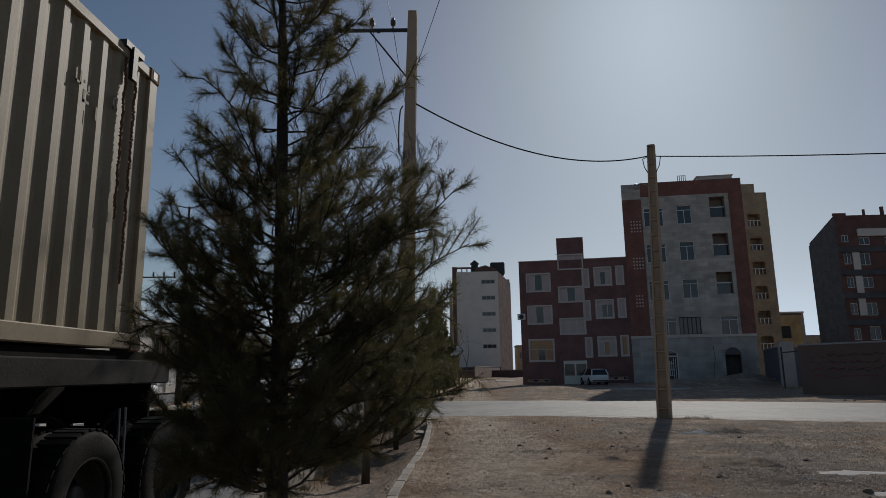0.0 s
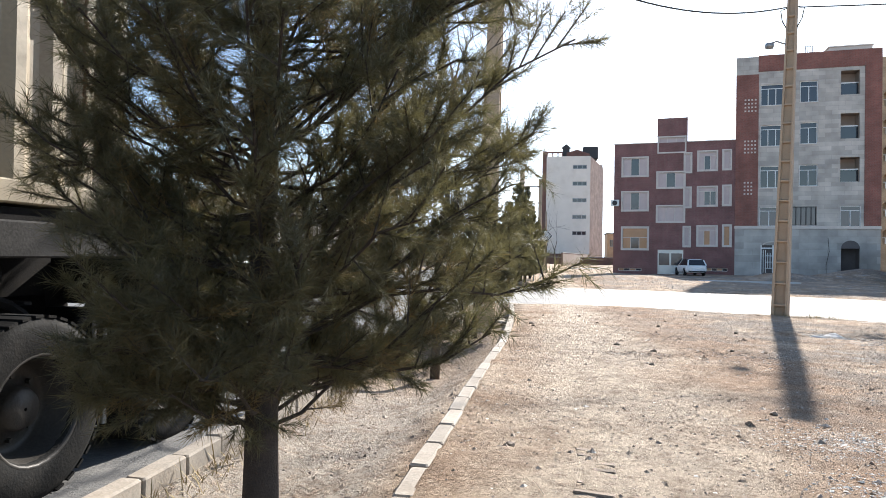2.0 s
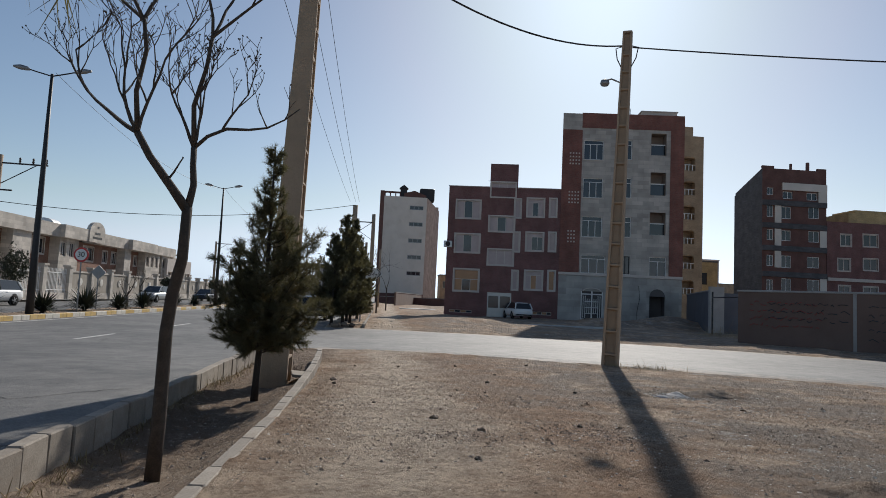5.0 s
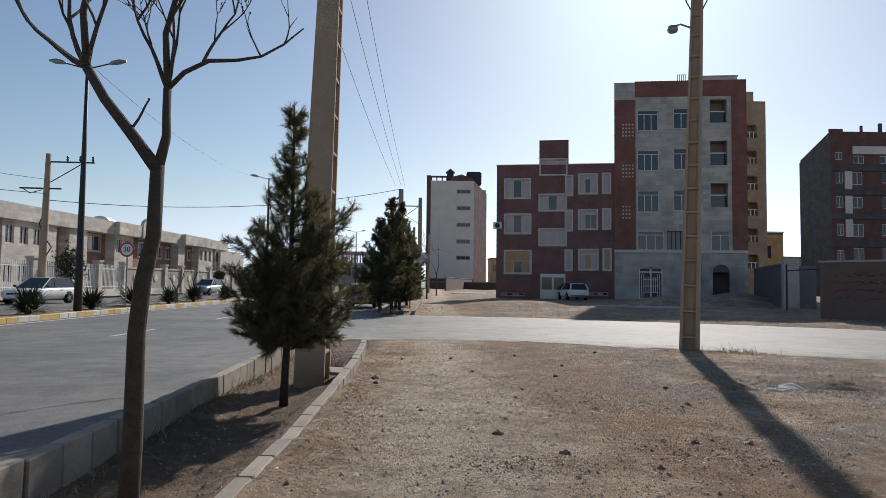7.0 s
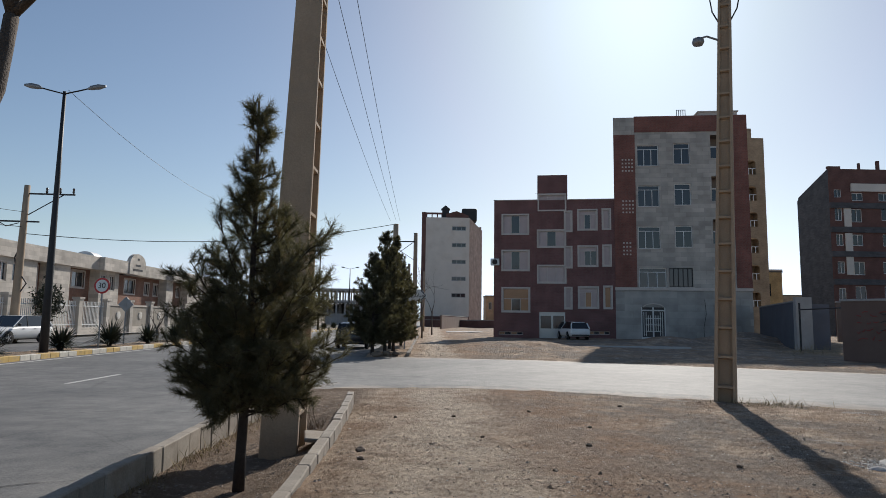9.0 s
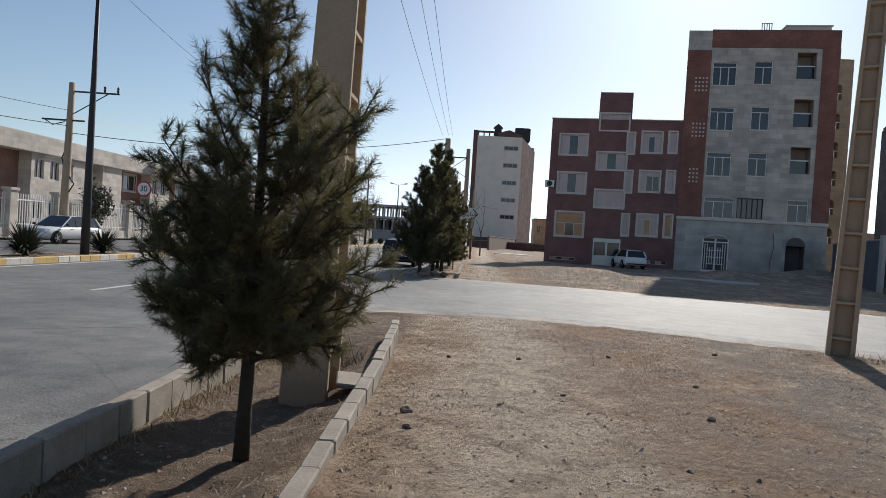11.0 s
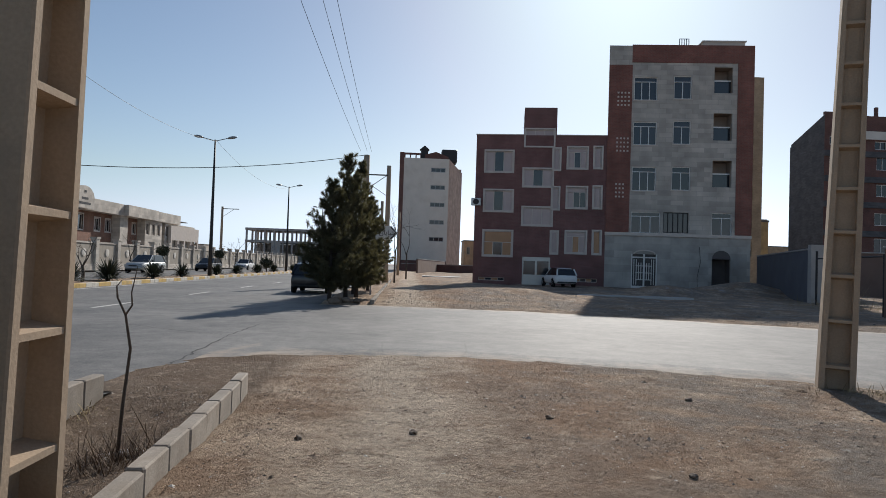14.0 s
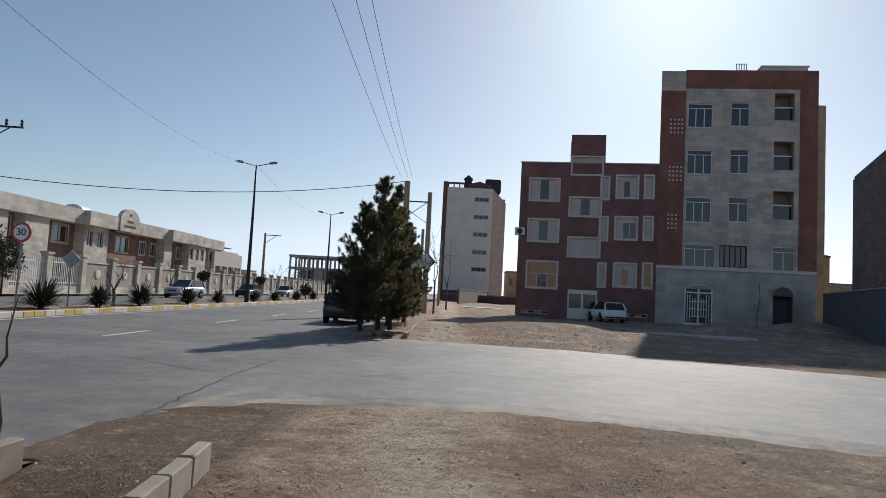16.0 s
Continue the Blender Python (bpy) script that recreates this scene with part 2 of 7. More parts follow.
DIRT, ASPHALT = dirt_mat(), asphalt_mat()
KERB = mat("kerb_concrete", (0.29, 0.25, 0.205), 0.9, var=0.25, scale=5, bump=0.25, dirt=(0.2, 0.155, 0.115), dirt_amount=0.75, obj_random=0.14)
CONCRETE = mat("pole_concrete", (0.37, 0.275, 0.19), 0.9, var=0.16, scale=3, fine=45, bump=0.3, dirt=(0.27, 0.22, 0.17), dirt_amount=0.5)
GREY_CONCRETE = mat("grey_concrete", (0.36, 0.34, 0.32), 0.9, var=0.2, scale=1.5, bump=0.2, dirt=(0.2, 0.18, 0.16))
YELLOW_KERB = mat("yellow_kerb_paint", (0.6, 0.4, 0.13), 0.8, var=0.25, scale=6, dirt=(0.4, 0.34, 0.26), dirt_amount=0.7)
WHITE_KERB = mat("white_kerb_paint", (0.62, 0.58, 0.5), 0.8, var=0.2, scale=6, dirt=(0.4, 0.34, 0.26), dirt_amount=0.7)
ROAD_PAINT = mat("road_paint", (0.6, 0.58, 0.54), 0.8, var=0.35, scale=9, fine=90, dirt=(0.2, 0.19, 0.18), dirt_amount=0.8)
BARK = mat("pine_bark", (0.045, 0.034, 0.027), 0.95, var=0.45, scale=18, fine=120, bump=0.8)
PALE_BARK = mat("tree_bark", (0.085, 0.065, 0.05), 0.95, var=0.4, scale=14, fine=90, bump=0.9)
NEEDLE = mat("pine_needles", (0.088, 0.083, 0.046), 0.6, var=0.35, scale=1.6, fine=9, bump=0, island=0.45)
NEEDLE_DRY = mat("dry_pine_needles", (0.17, 0.125, 0.05), 0.6, var=0.3, scale=2, bump=0, island=0.4)
for leaf, glow in ((NEEDLE, (0.18, 0.16, 0.065)), (NEEDLE_DRY, (0.22, 0.15, 0.06))):
    nodes, links = leaf.node_tree.nodes, leaf.node_tree.links
    thin_leaf, both = nodes.new("ShaderNodeBsdfTranslucent"), nodes.new("ShaderNodeMixShader")
    thin_leaf.inputs[0].default_value = (*glow, 1)
    both.inputs[0].default_value = 0.3
    links.new(nodes["Principled BSDF"].outputs[0], both.inputs[1]), links.new(thin_leaf.outputs[0], both.inputs[2])
    links.new(both.outputs[0], nodes["Material Output"].inputs[0])
SHRUB = mat("shrub_leaves", (0.045, 0.05, 0.026), 0.6, var=0.35, scale=2, bump=0, island=0.4)
STRAW = mat("dry_grass", (0.3, 0.23, 0.12), 0.9, var=0.3, scale=3, bump=0, island=0.4)
STEEL = mat("galvanised_steel", (0.28, 0.28, 0.28), 0.5, 0.7, var=0.15, scale=3)
DARK_STEEL = mat("dark_steel", (0.03, 0.03, 0.032), 0.55, 0.3, var=0.3, scale=6)
CABLE = mat("black_cable", (0.015, 0.015, 0.016), 0.6, var=0.2)
PORCELAIN = mat("insulator_glaze", (0.06, 0.035, 0.025), 0.25, var=0.1)
CONTAINER = mat("container_paint", (0.29, 0.235, 0.155), 0.6, var=0.12, scale=2.5, fine=40, bump=0.1, dirt=(0.16, 0.08, 0.045), dirt_amount=0.35)
RUST = mat("rust", (0.13, 0.065, 0.035), 0.9, var=0.4, scale=12)
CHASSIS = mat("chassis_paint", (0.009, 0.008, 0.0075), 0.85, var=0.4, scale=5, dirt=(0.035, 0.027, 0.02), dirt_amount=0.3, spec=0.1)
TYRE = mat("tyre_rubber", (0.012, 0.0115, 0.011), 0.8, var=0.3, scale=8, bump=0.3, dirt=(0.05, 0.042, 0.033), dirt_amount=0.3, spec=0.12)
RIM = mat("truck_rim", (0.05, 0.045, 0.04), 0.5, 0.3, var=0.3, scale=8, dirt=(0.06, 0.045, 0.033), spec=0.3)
RED_BRICK = brick_mat("red_brick", (0.2, 0.078, 0.074), (0.2, 0.13, 0.115))
BRICK_BAND = brick_mat("red_facing_brick", (0.25, 0.082, 0.058), (0.2, 0.12, 0.1))
STONE = brick_mat("white_stone_slabs", (0.5, 0.455, 0.4), (0.34, 0.31, 0.28), 1.1, 0.42, 0.75, 0.012)
GROUND_STONE = brick_mat("pale_base_stone", (0.44, 0.41, 0.37), (0.33, 0.305, 0.28), 1.6, 0.62, 0.75, 0.01)
TRIM = mat("pale_stone_trim", (0.56, 0.5, 0.45), 0.75, var=0.12, scale=2, spec=0.12)
PLASTER = mat("white_plaster", (0.64, 0.6, 0.54), 0.9, var=0.1, scale=0.5, dirt=(0.45, 0.4, 0.33), dirt_amount=0.4)
PINK_PLASTER = brick_mat("pinkish_brick", (0.5, 0.36, 0.29), (0.45, 0.34, 0.28))
TAN_BRICK = brick_mat("tan_brick", (0.42, 0.29, 0.18), (0.4, 0.3, 0.2))
YELLOW_BRICK = brick_mat("yellow_brick", (0.55, 0.38, 0.17), (0.5, 0.38, 0.22))
DARK_BRICK = brick_mat("dark_brick", (0.17, 0.075, 0.06), (0.13, 0.08, 0.07))
CHARCOAL = brick_mat("charcoal_plaster", (0.1, 0.1, 0.105), (0.08, 0.08, 0.085), 0.6, 0.2)
BEIGE_STONE = brick_mat("beige_stone", (0.58, 0.52, 0.45), (0.45, 0.39, 0.33), 0.9, 0.35, 0.8)
BROWN_BRICK = brick_mat("brown_brick", (0.27, 0.12, 0.075), (0.24, 0.16, 0.12))
WHITE_PVC = mat("white_window_frame", (0.72, 0.71, 0.68), 0.5, var=0.06, bump=0)
GLASS = mat("dark_window_glass", (0.02, 0.024, 0.03), 0.08, var=0.3, scale=0.7, bump=0, spec=0.7)
CURTAIN = mat("curtained_pane", (0.46, 0.36, 0.34), 0.3, var=0.12, scale=1.5, bump=0)
ORANGE = mat("orange_curtained_pane", (0.4, 0.21, 0.1), 0.3, var=0.2, scale=1.5, bump=0)
ROOM = mat("dim_interior", (0.11, 0.095, 0.09), 0.9, var=0.3, scale=1)
WHITE_PAINT = mat("white_car_paint", (0.74, 0.73, 0.71), 0.25, var=0.03, scale=2, bump=0, dirt=(0.5, 0.46, 0.4), dirt_amount=0.25)
BLACK_PAINT = mat("black_car_paint", (0.016, 0.017, 0.022), 0.2, var=0.1, scale=2, bump=0, dirt=(0.1, 0.09, 0.08), dirt_amount=0.2)
SILVER_PAINT = mat("silver_car_paint", (0.42, 0.43, 0.42), 0.3, 0.4, var=0.05, scale=2, bump=0)
CAR_GLASS = mat("car_glass", (0.012, 0.014, 0.016), 0.05, var=0.1, bump=0, spec=0.8)
RED_LENS = mat("red_lamp_lens", (0.35, 0.015, 0.02), 0.2, var=0.1, bump=0)
CLEAR_LENS = mat("clear_lamp_lens", (0.55, 0.55, 0.53), 0.12, 0.4, var=0.1, bump=0)
ALLOY = mat("alloy_wheel", (0.42, 0.42, 0.42), 0.35, 0.6, var=0.1, bump=0)
PLASTIC = mat("black_plastic", (0.02, 0.02, 0.02), 0.6, var=0.2, bump=0)
SIGN_WHITE = mat("white_sign_sheet", (0.75, 0.75, 0.73), 0.45, var=0.05, bump=0)
SIGN_RED = mat("red_sign_sheet", (0.5, 0.03, 0.03), 0.45, var=0.08, bump=0)
SIGN_BLACK = mat("black_sign_paint", (0.015, 0.015, 0.018), 0.5, var=0.1, bump=0)
GRAFFITI = mat("spray_paint", (0.05, 0.05, 0.055), 0.8, var=0.3, scale=3)
GRAFFITI_RED = mat("red_spray_paint", (0.28, 0.06, 0.05), 0.8, var=0.3, scale=3)
WALL_RENDER = mat("cement_render", (0.17, 0.112, 0.09), 0.95, var=0.2, scale=0.8, dirt=(0.2, 0.15, 0.12), dirt_amount=0.6)
BLUE_WALL = mat("bluish_grey_render", (0.119, 0.122, 0.14), 0.95, var=0.2, scale=0.8, dirt=(0.12, 0.11, 0.11))
ROCK = mat("stone", (0.2, 0.15, 0.11), 0.9, var=0.3, scale=9, bump=0.5, obj_random=0.35)
PEBBLE = mat("pebbles", (0.33, 0.27, 0.215), 0.9, var=0.3, scale=12, bump=0, island=0.45)
ASH = mat("pale_ash", (0.46, 0.43, 0.4), 0.95, var=0.25, scale=6, bump=0.5)
TWIG = mat("dry_twigs", (0.17, 0.12, 0.08), 0.9, var=0.3, scale=9, bump=0, island=0.4)
LOGGIA_WALL = mat("loggia_plaster", (0.3, 0.235, 0.19), 0.9, var=0.15, scale=1.5)
ROOF = mat("roof_felt", (0.14, 0.13, 0.12), 0.9, var=0.2, scale=1)
POOL = mat("pale_dry_slab", (0.44, 0.424, 0.4), 0.7, var=0.15, scale=2)
GALV_DOME = mat("white_sheet_dome", (0.75, 0.75, 0.74), 0.5, var=0.08, scale=1)

# ---- mesh tools ----
class Builder:
    """Collects corners and faces for one mesh."""

    def __init__(self):
        self.v, self.f = [], []

    def add(self, verts, faces, m=None):
        k = len(self.v)
        self.v += [tuple(m @ Vector(p)) if m is not None else tuple(p) for p in verts]
        self.f += [tuple(i + k for i in f) for f in faces]
        return self

    def box(self, x0, x1, y0, y1, z0, z1, m=None, c=0.0):
        if c <= 0:
            vs = [(x, y, z) for z in (z0, z1) for y in (y0, y1) for x in (x0, x1)]
            return self.add(vs, [(0, 2, 3, 1), (4, 5, 7, 6), (0, 1, 5, 4), (2, 6, 7, 3), (0, 4, 6, 2), (1, 3, 7, 5)], m)
        ring = [(x0 + c, y0), (x1 - c, y0), (x1, y0 + c), (x1, y1 - c), (x1 - c, y1), (x0 + c, y1), (x0, y1 - c), (x0, y0 + c)]
        cx, cy = (x0 + x1) / 2, (y0 + y1) / 2
        sx, sy = 1 - 2 * c / max(x1 - x0, 1e-6), 1 - 2 * c / max(y1 - y0, 1e-6)
        top = [(cx + (x - cx) * sx, cy + (y - cy) * sy, z1) for x, y in ring]
        bot = [(cx + (x - cx) * sx, cy + (y - cy) * sy, z0) for x, y in ring]
        vs = bot + [(x, y, z0 + c) for x, y in ring] + [(x, y, z1 - c) for x, y in ring] + top
        fs = [tuple(range(7, -1, -1)), tuple(range(24, 32))]
        for k in range(3):
            for i in range(8):
                j = (i + 1) % 8
                fs.append((k * 8 + i, k * 8 + j, k * 8 + 8 + j, k * 8 + 8 + i))
        return self.add(vs, fs, m)

    def tube(self, pts, radii, n=8, caps=True):
        pts = [Vector(p) for p in pts]
        if not hasattr(radii, "__len__"):
            radii = [radii] * len(pts)
        vs, fs = [], []
        ref = None
        for i, p in enumerate(pts):
            d = (pts[min(i + 1, len(pts) - 1)] - pts[max(i - 1, 0)]).normalized()
            if ref is None:
                ref = d.cross(Vector((0, 0, 1)))
                ref = (ref if ref.length > 0.05 else Vector((1, 0, 0))).normalized()
            a = (ref - d * ref.dot(d)).normalized()
            ref = a
            b = d.cross(a)
            vs += [p + (a * math.cos(2 * math.pi * k / n) + b * math.sin(2 * math.pi * k / n)) * radii[i] for k in range(n)]
        for i in range(len(pts) - 1):
            for k in range(n):
                j = (k + 1) % n
                fs.append((i * n + k, i * n + j, i * n + n + j, i * n + n + k))
        if caps:
            fs += [tuple(range(n - 1, -1, -1)), tuple(range((len(pts) - 1) * n, len(pts) * n))]
        return self.add(vs, fs)

    def lathe(self, profile, n=16, m=None, caps=True):
        """profile: (radius, height) pairs about z."""
        vs = [(r * math.cos(2 * math.pi * k / n), r * math.sin(2 * math.pi * k / n), z) for r, z in profile for k in range(n)]
        fs = [(i * n + k, i * n + (k + 1) % n, i * n + n + (k + 1) % n, i * n + n + k) for i in range(len(profile) - 1) for k in range(n)]
        if caps:
            fs += [tuple(range(n - 1, -1, -1)), tuple(range((len(profile) - 1) * n, len(profile) * n))]
        return self.add(vs, fs, m)

    def prism(self, outline, y0, y1, m=None):
        """outline: (x, z) corners, pulled along y."""
        k = len(outline)
        vs = [(x, y0, z) for x, z in outline] + [(x, y1, z) for x, z in outline]
        fs = [tuple(range(k)), tuple(range(2 * k - 1, k - 1, -1))] + [(i, i + k, (i + 1) % k + k, (i + 1) % k) for i in range(k)]
        return self.add(vs, fs, m)

    def moved(self, m):
        self.v = [tuple(m @ Vector(p)) for p in self.v]
        return self

    def mesh(self, name, material, smooth=False):
        me = bpy.data.meshes.new(name)
        me.from_pydata(self.v, [], self.f)
        bm = bmesh.new()
        bm.from_mesh(me)
        if len(self.f) < 20000:
            bmesh.ops.remove_doubles(bm, verts=bm.verts, dist=0.0002)
            bmesh.ops.recalc_face_normals(bm, faces=bm.faces)
        if smooth:
            for f in bm.faces:
                f.smooth = True
        bm.to_mesh(me)
        bm.free()
        me.materials.append(material)
        return me


def part(name, b, material, parent=None, label="", smooth=False):
    """Links a builder's mesh as one object, under parent if given."""
    ob = new(name, b.mesh(name, material, smooth))
    if parent is not None:
        ob.parent = parent
    if label:
        tagged(ob, label)
    return ob


def base(name, m, label, category, group="", kind=""):
    """An Empty at a thing's base."""
    ob = new(name)
    ob.empty_display_size = 0.2
    ob.matrix_world = m
    return tagged(ob, label, category, group, kind)


def smooth_step(a, b, t):
    t = min(max((t - a) / (b - a), 0), 1)
    return t * t * (3 - 2 * t)


def lerp_table(rows, t):
    for (a, u), (b, w) in zip(rows, rows[1:]):
        if t <= b:
            return u + (w - u) * max(0, (t - a)) / (b - a)
    return rows[-1][1]

# ---- the lie of the land ----
NEAR_EDGE = [(-2.9, 21.6), (-2.6, 23.4), (-2.4, 25.4), (-1.2, 26.2), (2, 26.4), (5, 25.5), (7, 24.8), (9, 23.8), (13.4, 21.4), (80, -14)]
FAR_EDGE = [(-2.2, 38.4), (-0.6, 38.8), (5, 37.8), (11, 35.2), (14.5, 33.5), (17, 32.0), (80, -2)]
RIGHT_KERB_END, LEFT_KERB_END = 22.8, 22.5


def fall(y):
    return 0.07 - 0.29 * smooth_step(11, 25, y)


KERB_BOW = [(-30, -0.36), (5, -0.33), (10, -0.345), (12, -0.325), (13.5, -0.3), (15.3, -0.345), (16.3, -0.385), (17.4, -0.425), (18.5, -0.48), (20, -0.565), (21.7, -0.69), (23, -0.8), (60, -3)]


def right_kerb_x(y):
    return lerp_table(KERB_BOW, y)


def left_kerb_x(y):
    return -1.86 - 0.13 * smooth_step(9, 14, y) - 0.28 * smooth_step(14, 22, y)


def left_kerb_top(y):
    return 0.095 - 0.1 * smooth_step(11, 24, y)


def road_z(x, y):
    return fall(y) - 0.03 - 0.12 * (1 - smooth_step(8, 21, y))


def ditch_depth(y):
    return 0.2 + 0.2 * math.exp(-((y - 12.6) / 2.2) ** 2) + 0.06 * smooth_step(13, 16, y)


def wavy(x, y, s, k=0.0):
    return noise.noise((x * s + k, y * s - k, k))


def ground_z(x, y):
    b = fall(y)
    if x < left_kerb_x(y) - 0.02 and (y < LEFT_KERB_END or y > 38.4):
        return b - 0.3
    if x < -2.2 and (x < -2.9 or y > 30 or y < LEFT_KERB_END):
        return b - 0.3
    near, far = lerp_table(NEAR_EDGE, x), lerp_table(FAR_EDGE, x)
    rough = 0.026 * wavy(x, y, 0.7) + 0.02 * wavy(x, y, 2.3, 9) + 0.014 * wavy(x, y, 5.5, 4) + 0.011 * max(wavy(x, y, 11, 7), -0.1)
    if y > (near + far) / 2:
        z = b - 0.11 + 0.16 * smooth_step(far - 0.9, far + 0.9, y) + rough
        out = smooth_step(far + 0.5, far + 6, y)
        z += out * (0.16 * wavy(x, y, 0.16, 3) + 0.09 * wavy(x, y, 0.5, 6) + 0.05)
        z += 0.45 * math.exp(-((x - 5.5) / 3.5) ** 2 - ((y - 46) / 2.5) ** 2) + 0.9 * math.exp(-((x - 25) / 3.5) ** 2 - ((y - 60) / 2.5) ** 2)
        z += 0.7 * math.exp(-((x - 17) / 3) ** 2 - ((y - 55) / 1.8) ** 2) * out
        return z
    lot = b + 0.035 - 0.009 * min(max(x - 2, 0), 14) + rough + 0.02 * wavy(x, y, 0.25, 5)
    lot += 0.1 * math.exp(-((x - 7.3) / 0.9) ** 2 - ((y - 18.2) / 0.5) ** 2)
    edge = smooth_step(near - 1.3, near + 0.7, y)
    z = lot * (1 - edge) + (b - 0.12 + rough) * edge
    kr, kl = right_kerb_x(y), left_kerb_x(y)
    if x < kr and y < 25:
        u = min(max((kr - x) / (kr - kl), 0), 1)
        depth = 0.08 + (ditch_depth(y) - 0.08) * smooth_step(0.0, 0.5, u) - 0.1 * smooth_step(0.72, 1.0, u)
        open_end = smooth_step(21.0, 22.8, y)
        z = (b - depth + rough * 1.6) * (1 - open_end) + ((b - 0.005 + rough * 0.7) * (1 - edge) + (b - 0.12 + rough) * edge) * open_end
    elif x < kr + 0.5 and y < RIGHT_KERB_END:
        z -= 0.03 * smooth_step(14, 21, y) * (1 - smooth_step(kr, kr + 0.5, x))
    return z


def lines(*spans):
    """Coordinates from spans (start, end, step)."""
    out = []
    for a, b, s in spans:
        n = max(1, round((b - a) / s))
        out += [a + (b - a) * i / n for i in range(n)]
    return out + [spans[-1][1]]


def sheet(name, xs, ys, height, material, keep=None):
    verts = [(x, y, height(x, y)) for y in ys for x in xs]
    w = len(xs)
    faces = [(j * w + i, j * w + i + 1, (j + 1) * w + i + 1, (j + 1) * w + i) for j in range(len(ys) - 1) for i in range(w - 1)]
    me = bpy.data.meshes.new(name)
    me.from_pydata(verts, [], faces)
    me.polygons.foreach_set("use_smooth", [True] * len(faces))
    me.materials.append(material)
    return new(name, me)


tagged(sheet("ground", lines((-1500, -100, 200), (-100, -20, 10), (-20, -2.4, 2), (-2.4, 5, 0.06), (5, 9, 0.12), (9, 16, 0.3), (16, 50, 1.2), (50, 150, 12), (150, 1500, 200)),
             lines((-400, -20, 60), (-20, 2, 1.5), (2, 4, 0.25), (4, 24, 0.065), (24, 28, 0.13), (28, 36, 0.5), (36, 52, 0.35), (52, 75, 1), (75, 220, 12), (220, 2600, 300)),
             ground_z, DIRT), "bare trodden brown earth with grey ash and pebbles", "ground", kind="structure")

# main road, its right edge along the kerb, and the side road that leaves it
def road_sheet(name, ys, left, right, n, label):
    verts = [(left(y) + (right(y) - left(y)) * i / n, y, road_z(0, y)) for y in ys for i in range(n + 1)]
    faces = [(j * (n + 1) + i, j * (n + 1) + i + 1, (j + 1) * (n + 1) + i + 1, (j + 1) * (n + 1) + i) for j in range(len(ys) - 1) for i in range(n)]
    me = bpy.data.meshes.new(name)
    me.from_pydata(verts, [], faces)
    me.materials.append(ASPHALT)
    return tagged(new(name, me), label, "road", kind="structure")


def main_right(y):
    return left_kerb_x(y) - 0.06 if y < LEFT_KERB_END else -2.2


ROAD_Y = lines((-150, 5, 15), (5, 26, 0.5), (26, 60, 3), (60, 800, 60))
road_sheet("road_main", ROAD_Y, lambda y: -13.75, main_right, 3, "wide grey worn asphalt road with fine cracks")
road_sheet("road_far_lane", ROAD_Y, lambda y: -26, lambda y: -16.3, 2, "far asphalt carriageway beyond the planted median")
side = Builder()
xs = lines((-2.2, 14, 0.8), (14, 78, 6))
ROWS = 40
for x in xs:
    a, b = lerp_table(NEAR_EDGE, x) - 0.5, lerp_table(FAR_EDGE, x) + 0.8
    if x < -1.9:
        a, b = 22.5, 39.2
    sink = 0.0 if x < -1.2 else 0.13
    side.v += [(x, y, road_z(x, y) - sink * (1 - smooth_step(0, 1.0, y - a))) for y in [a + (b - a) * k / ROWS for k in range(ROWS + 1)]]
side.f = [(i * (ROWS + 1) + k, i * (ROWS + 1) + k + 1, (i + 1) * (ROWS + 1) + k + 1, (i + 1) * (ROWS + 1) + k) for i in range(len(xs) - 1) for k in range(ROWS)]
road_side = part("road_side", side, ASPHALT)
# sand blown over the edges of the side street
dust = road_side.data.attributes.new("blown_dust", "FLOAT", "POINT")
for v in road_side.data.vertices:
    near, far = v.co.y - lerp_table(NEAR_EDGE, v.co.x), lerp_table(FAR_EDGE, v.co.x) - v.co.y
    dust.data[v.index].value = 0.55 * math.exp(-max(near, 0) / 0.4) + 0.5 * math.exp(-max(far, 0) / 0.9)
tagged(road_side, "pale dusty asphalt side street in the sun", "road", kind="structure")
dashes = Builder()
for y0 in range(-6, 200, 8):
    z0, z1 = road_z(0, y0) + 0.005, road_z(0, y0 + 2.6) + 0.005
    dashes.add([(-8.06, y0, z0), (-7.92, y0, z0), (-7.92, y0 + 2.6, z1), (-8.06, y0 + 2.6, z1)], [(0, 1, 2, 3)])
tagged(part("lane_marking", dashes, ROAD_PAINT), "worn white lane dashes on the asphalt", "road marking", kind="structure")
edge_line = Builder()
ys = lines((-40, 10, 10), (10, 26, 1), (26, 300, 30))
edge_line.v = [(x, y, road_z(0, y) + 0.005) for y in ys for x in (-13.35, -13.2)]
edge_line.f = [(2 * i, 2 * i + 1, 2 * i + 3, 2 * i + 2) for i in range(len(ys) - 1)]
tagged(part("edge_marking", edge_line, ROAD_PAINT), "pale edge line beside the median kerb", "road marking", kind="structure")

TAR = mat("tar_seam", (0.035, 0.034, 0.033), 0.8, var=0.3, scale=9)


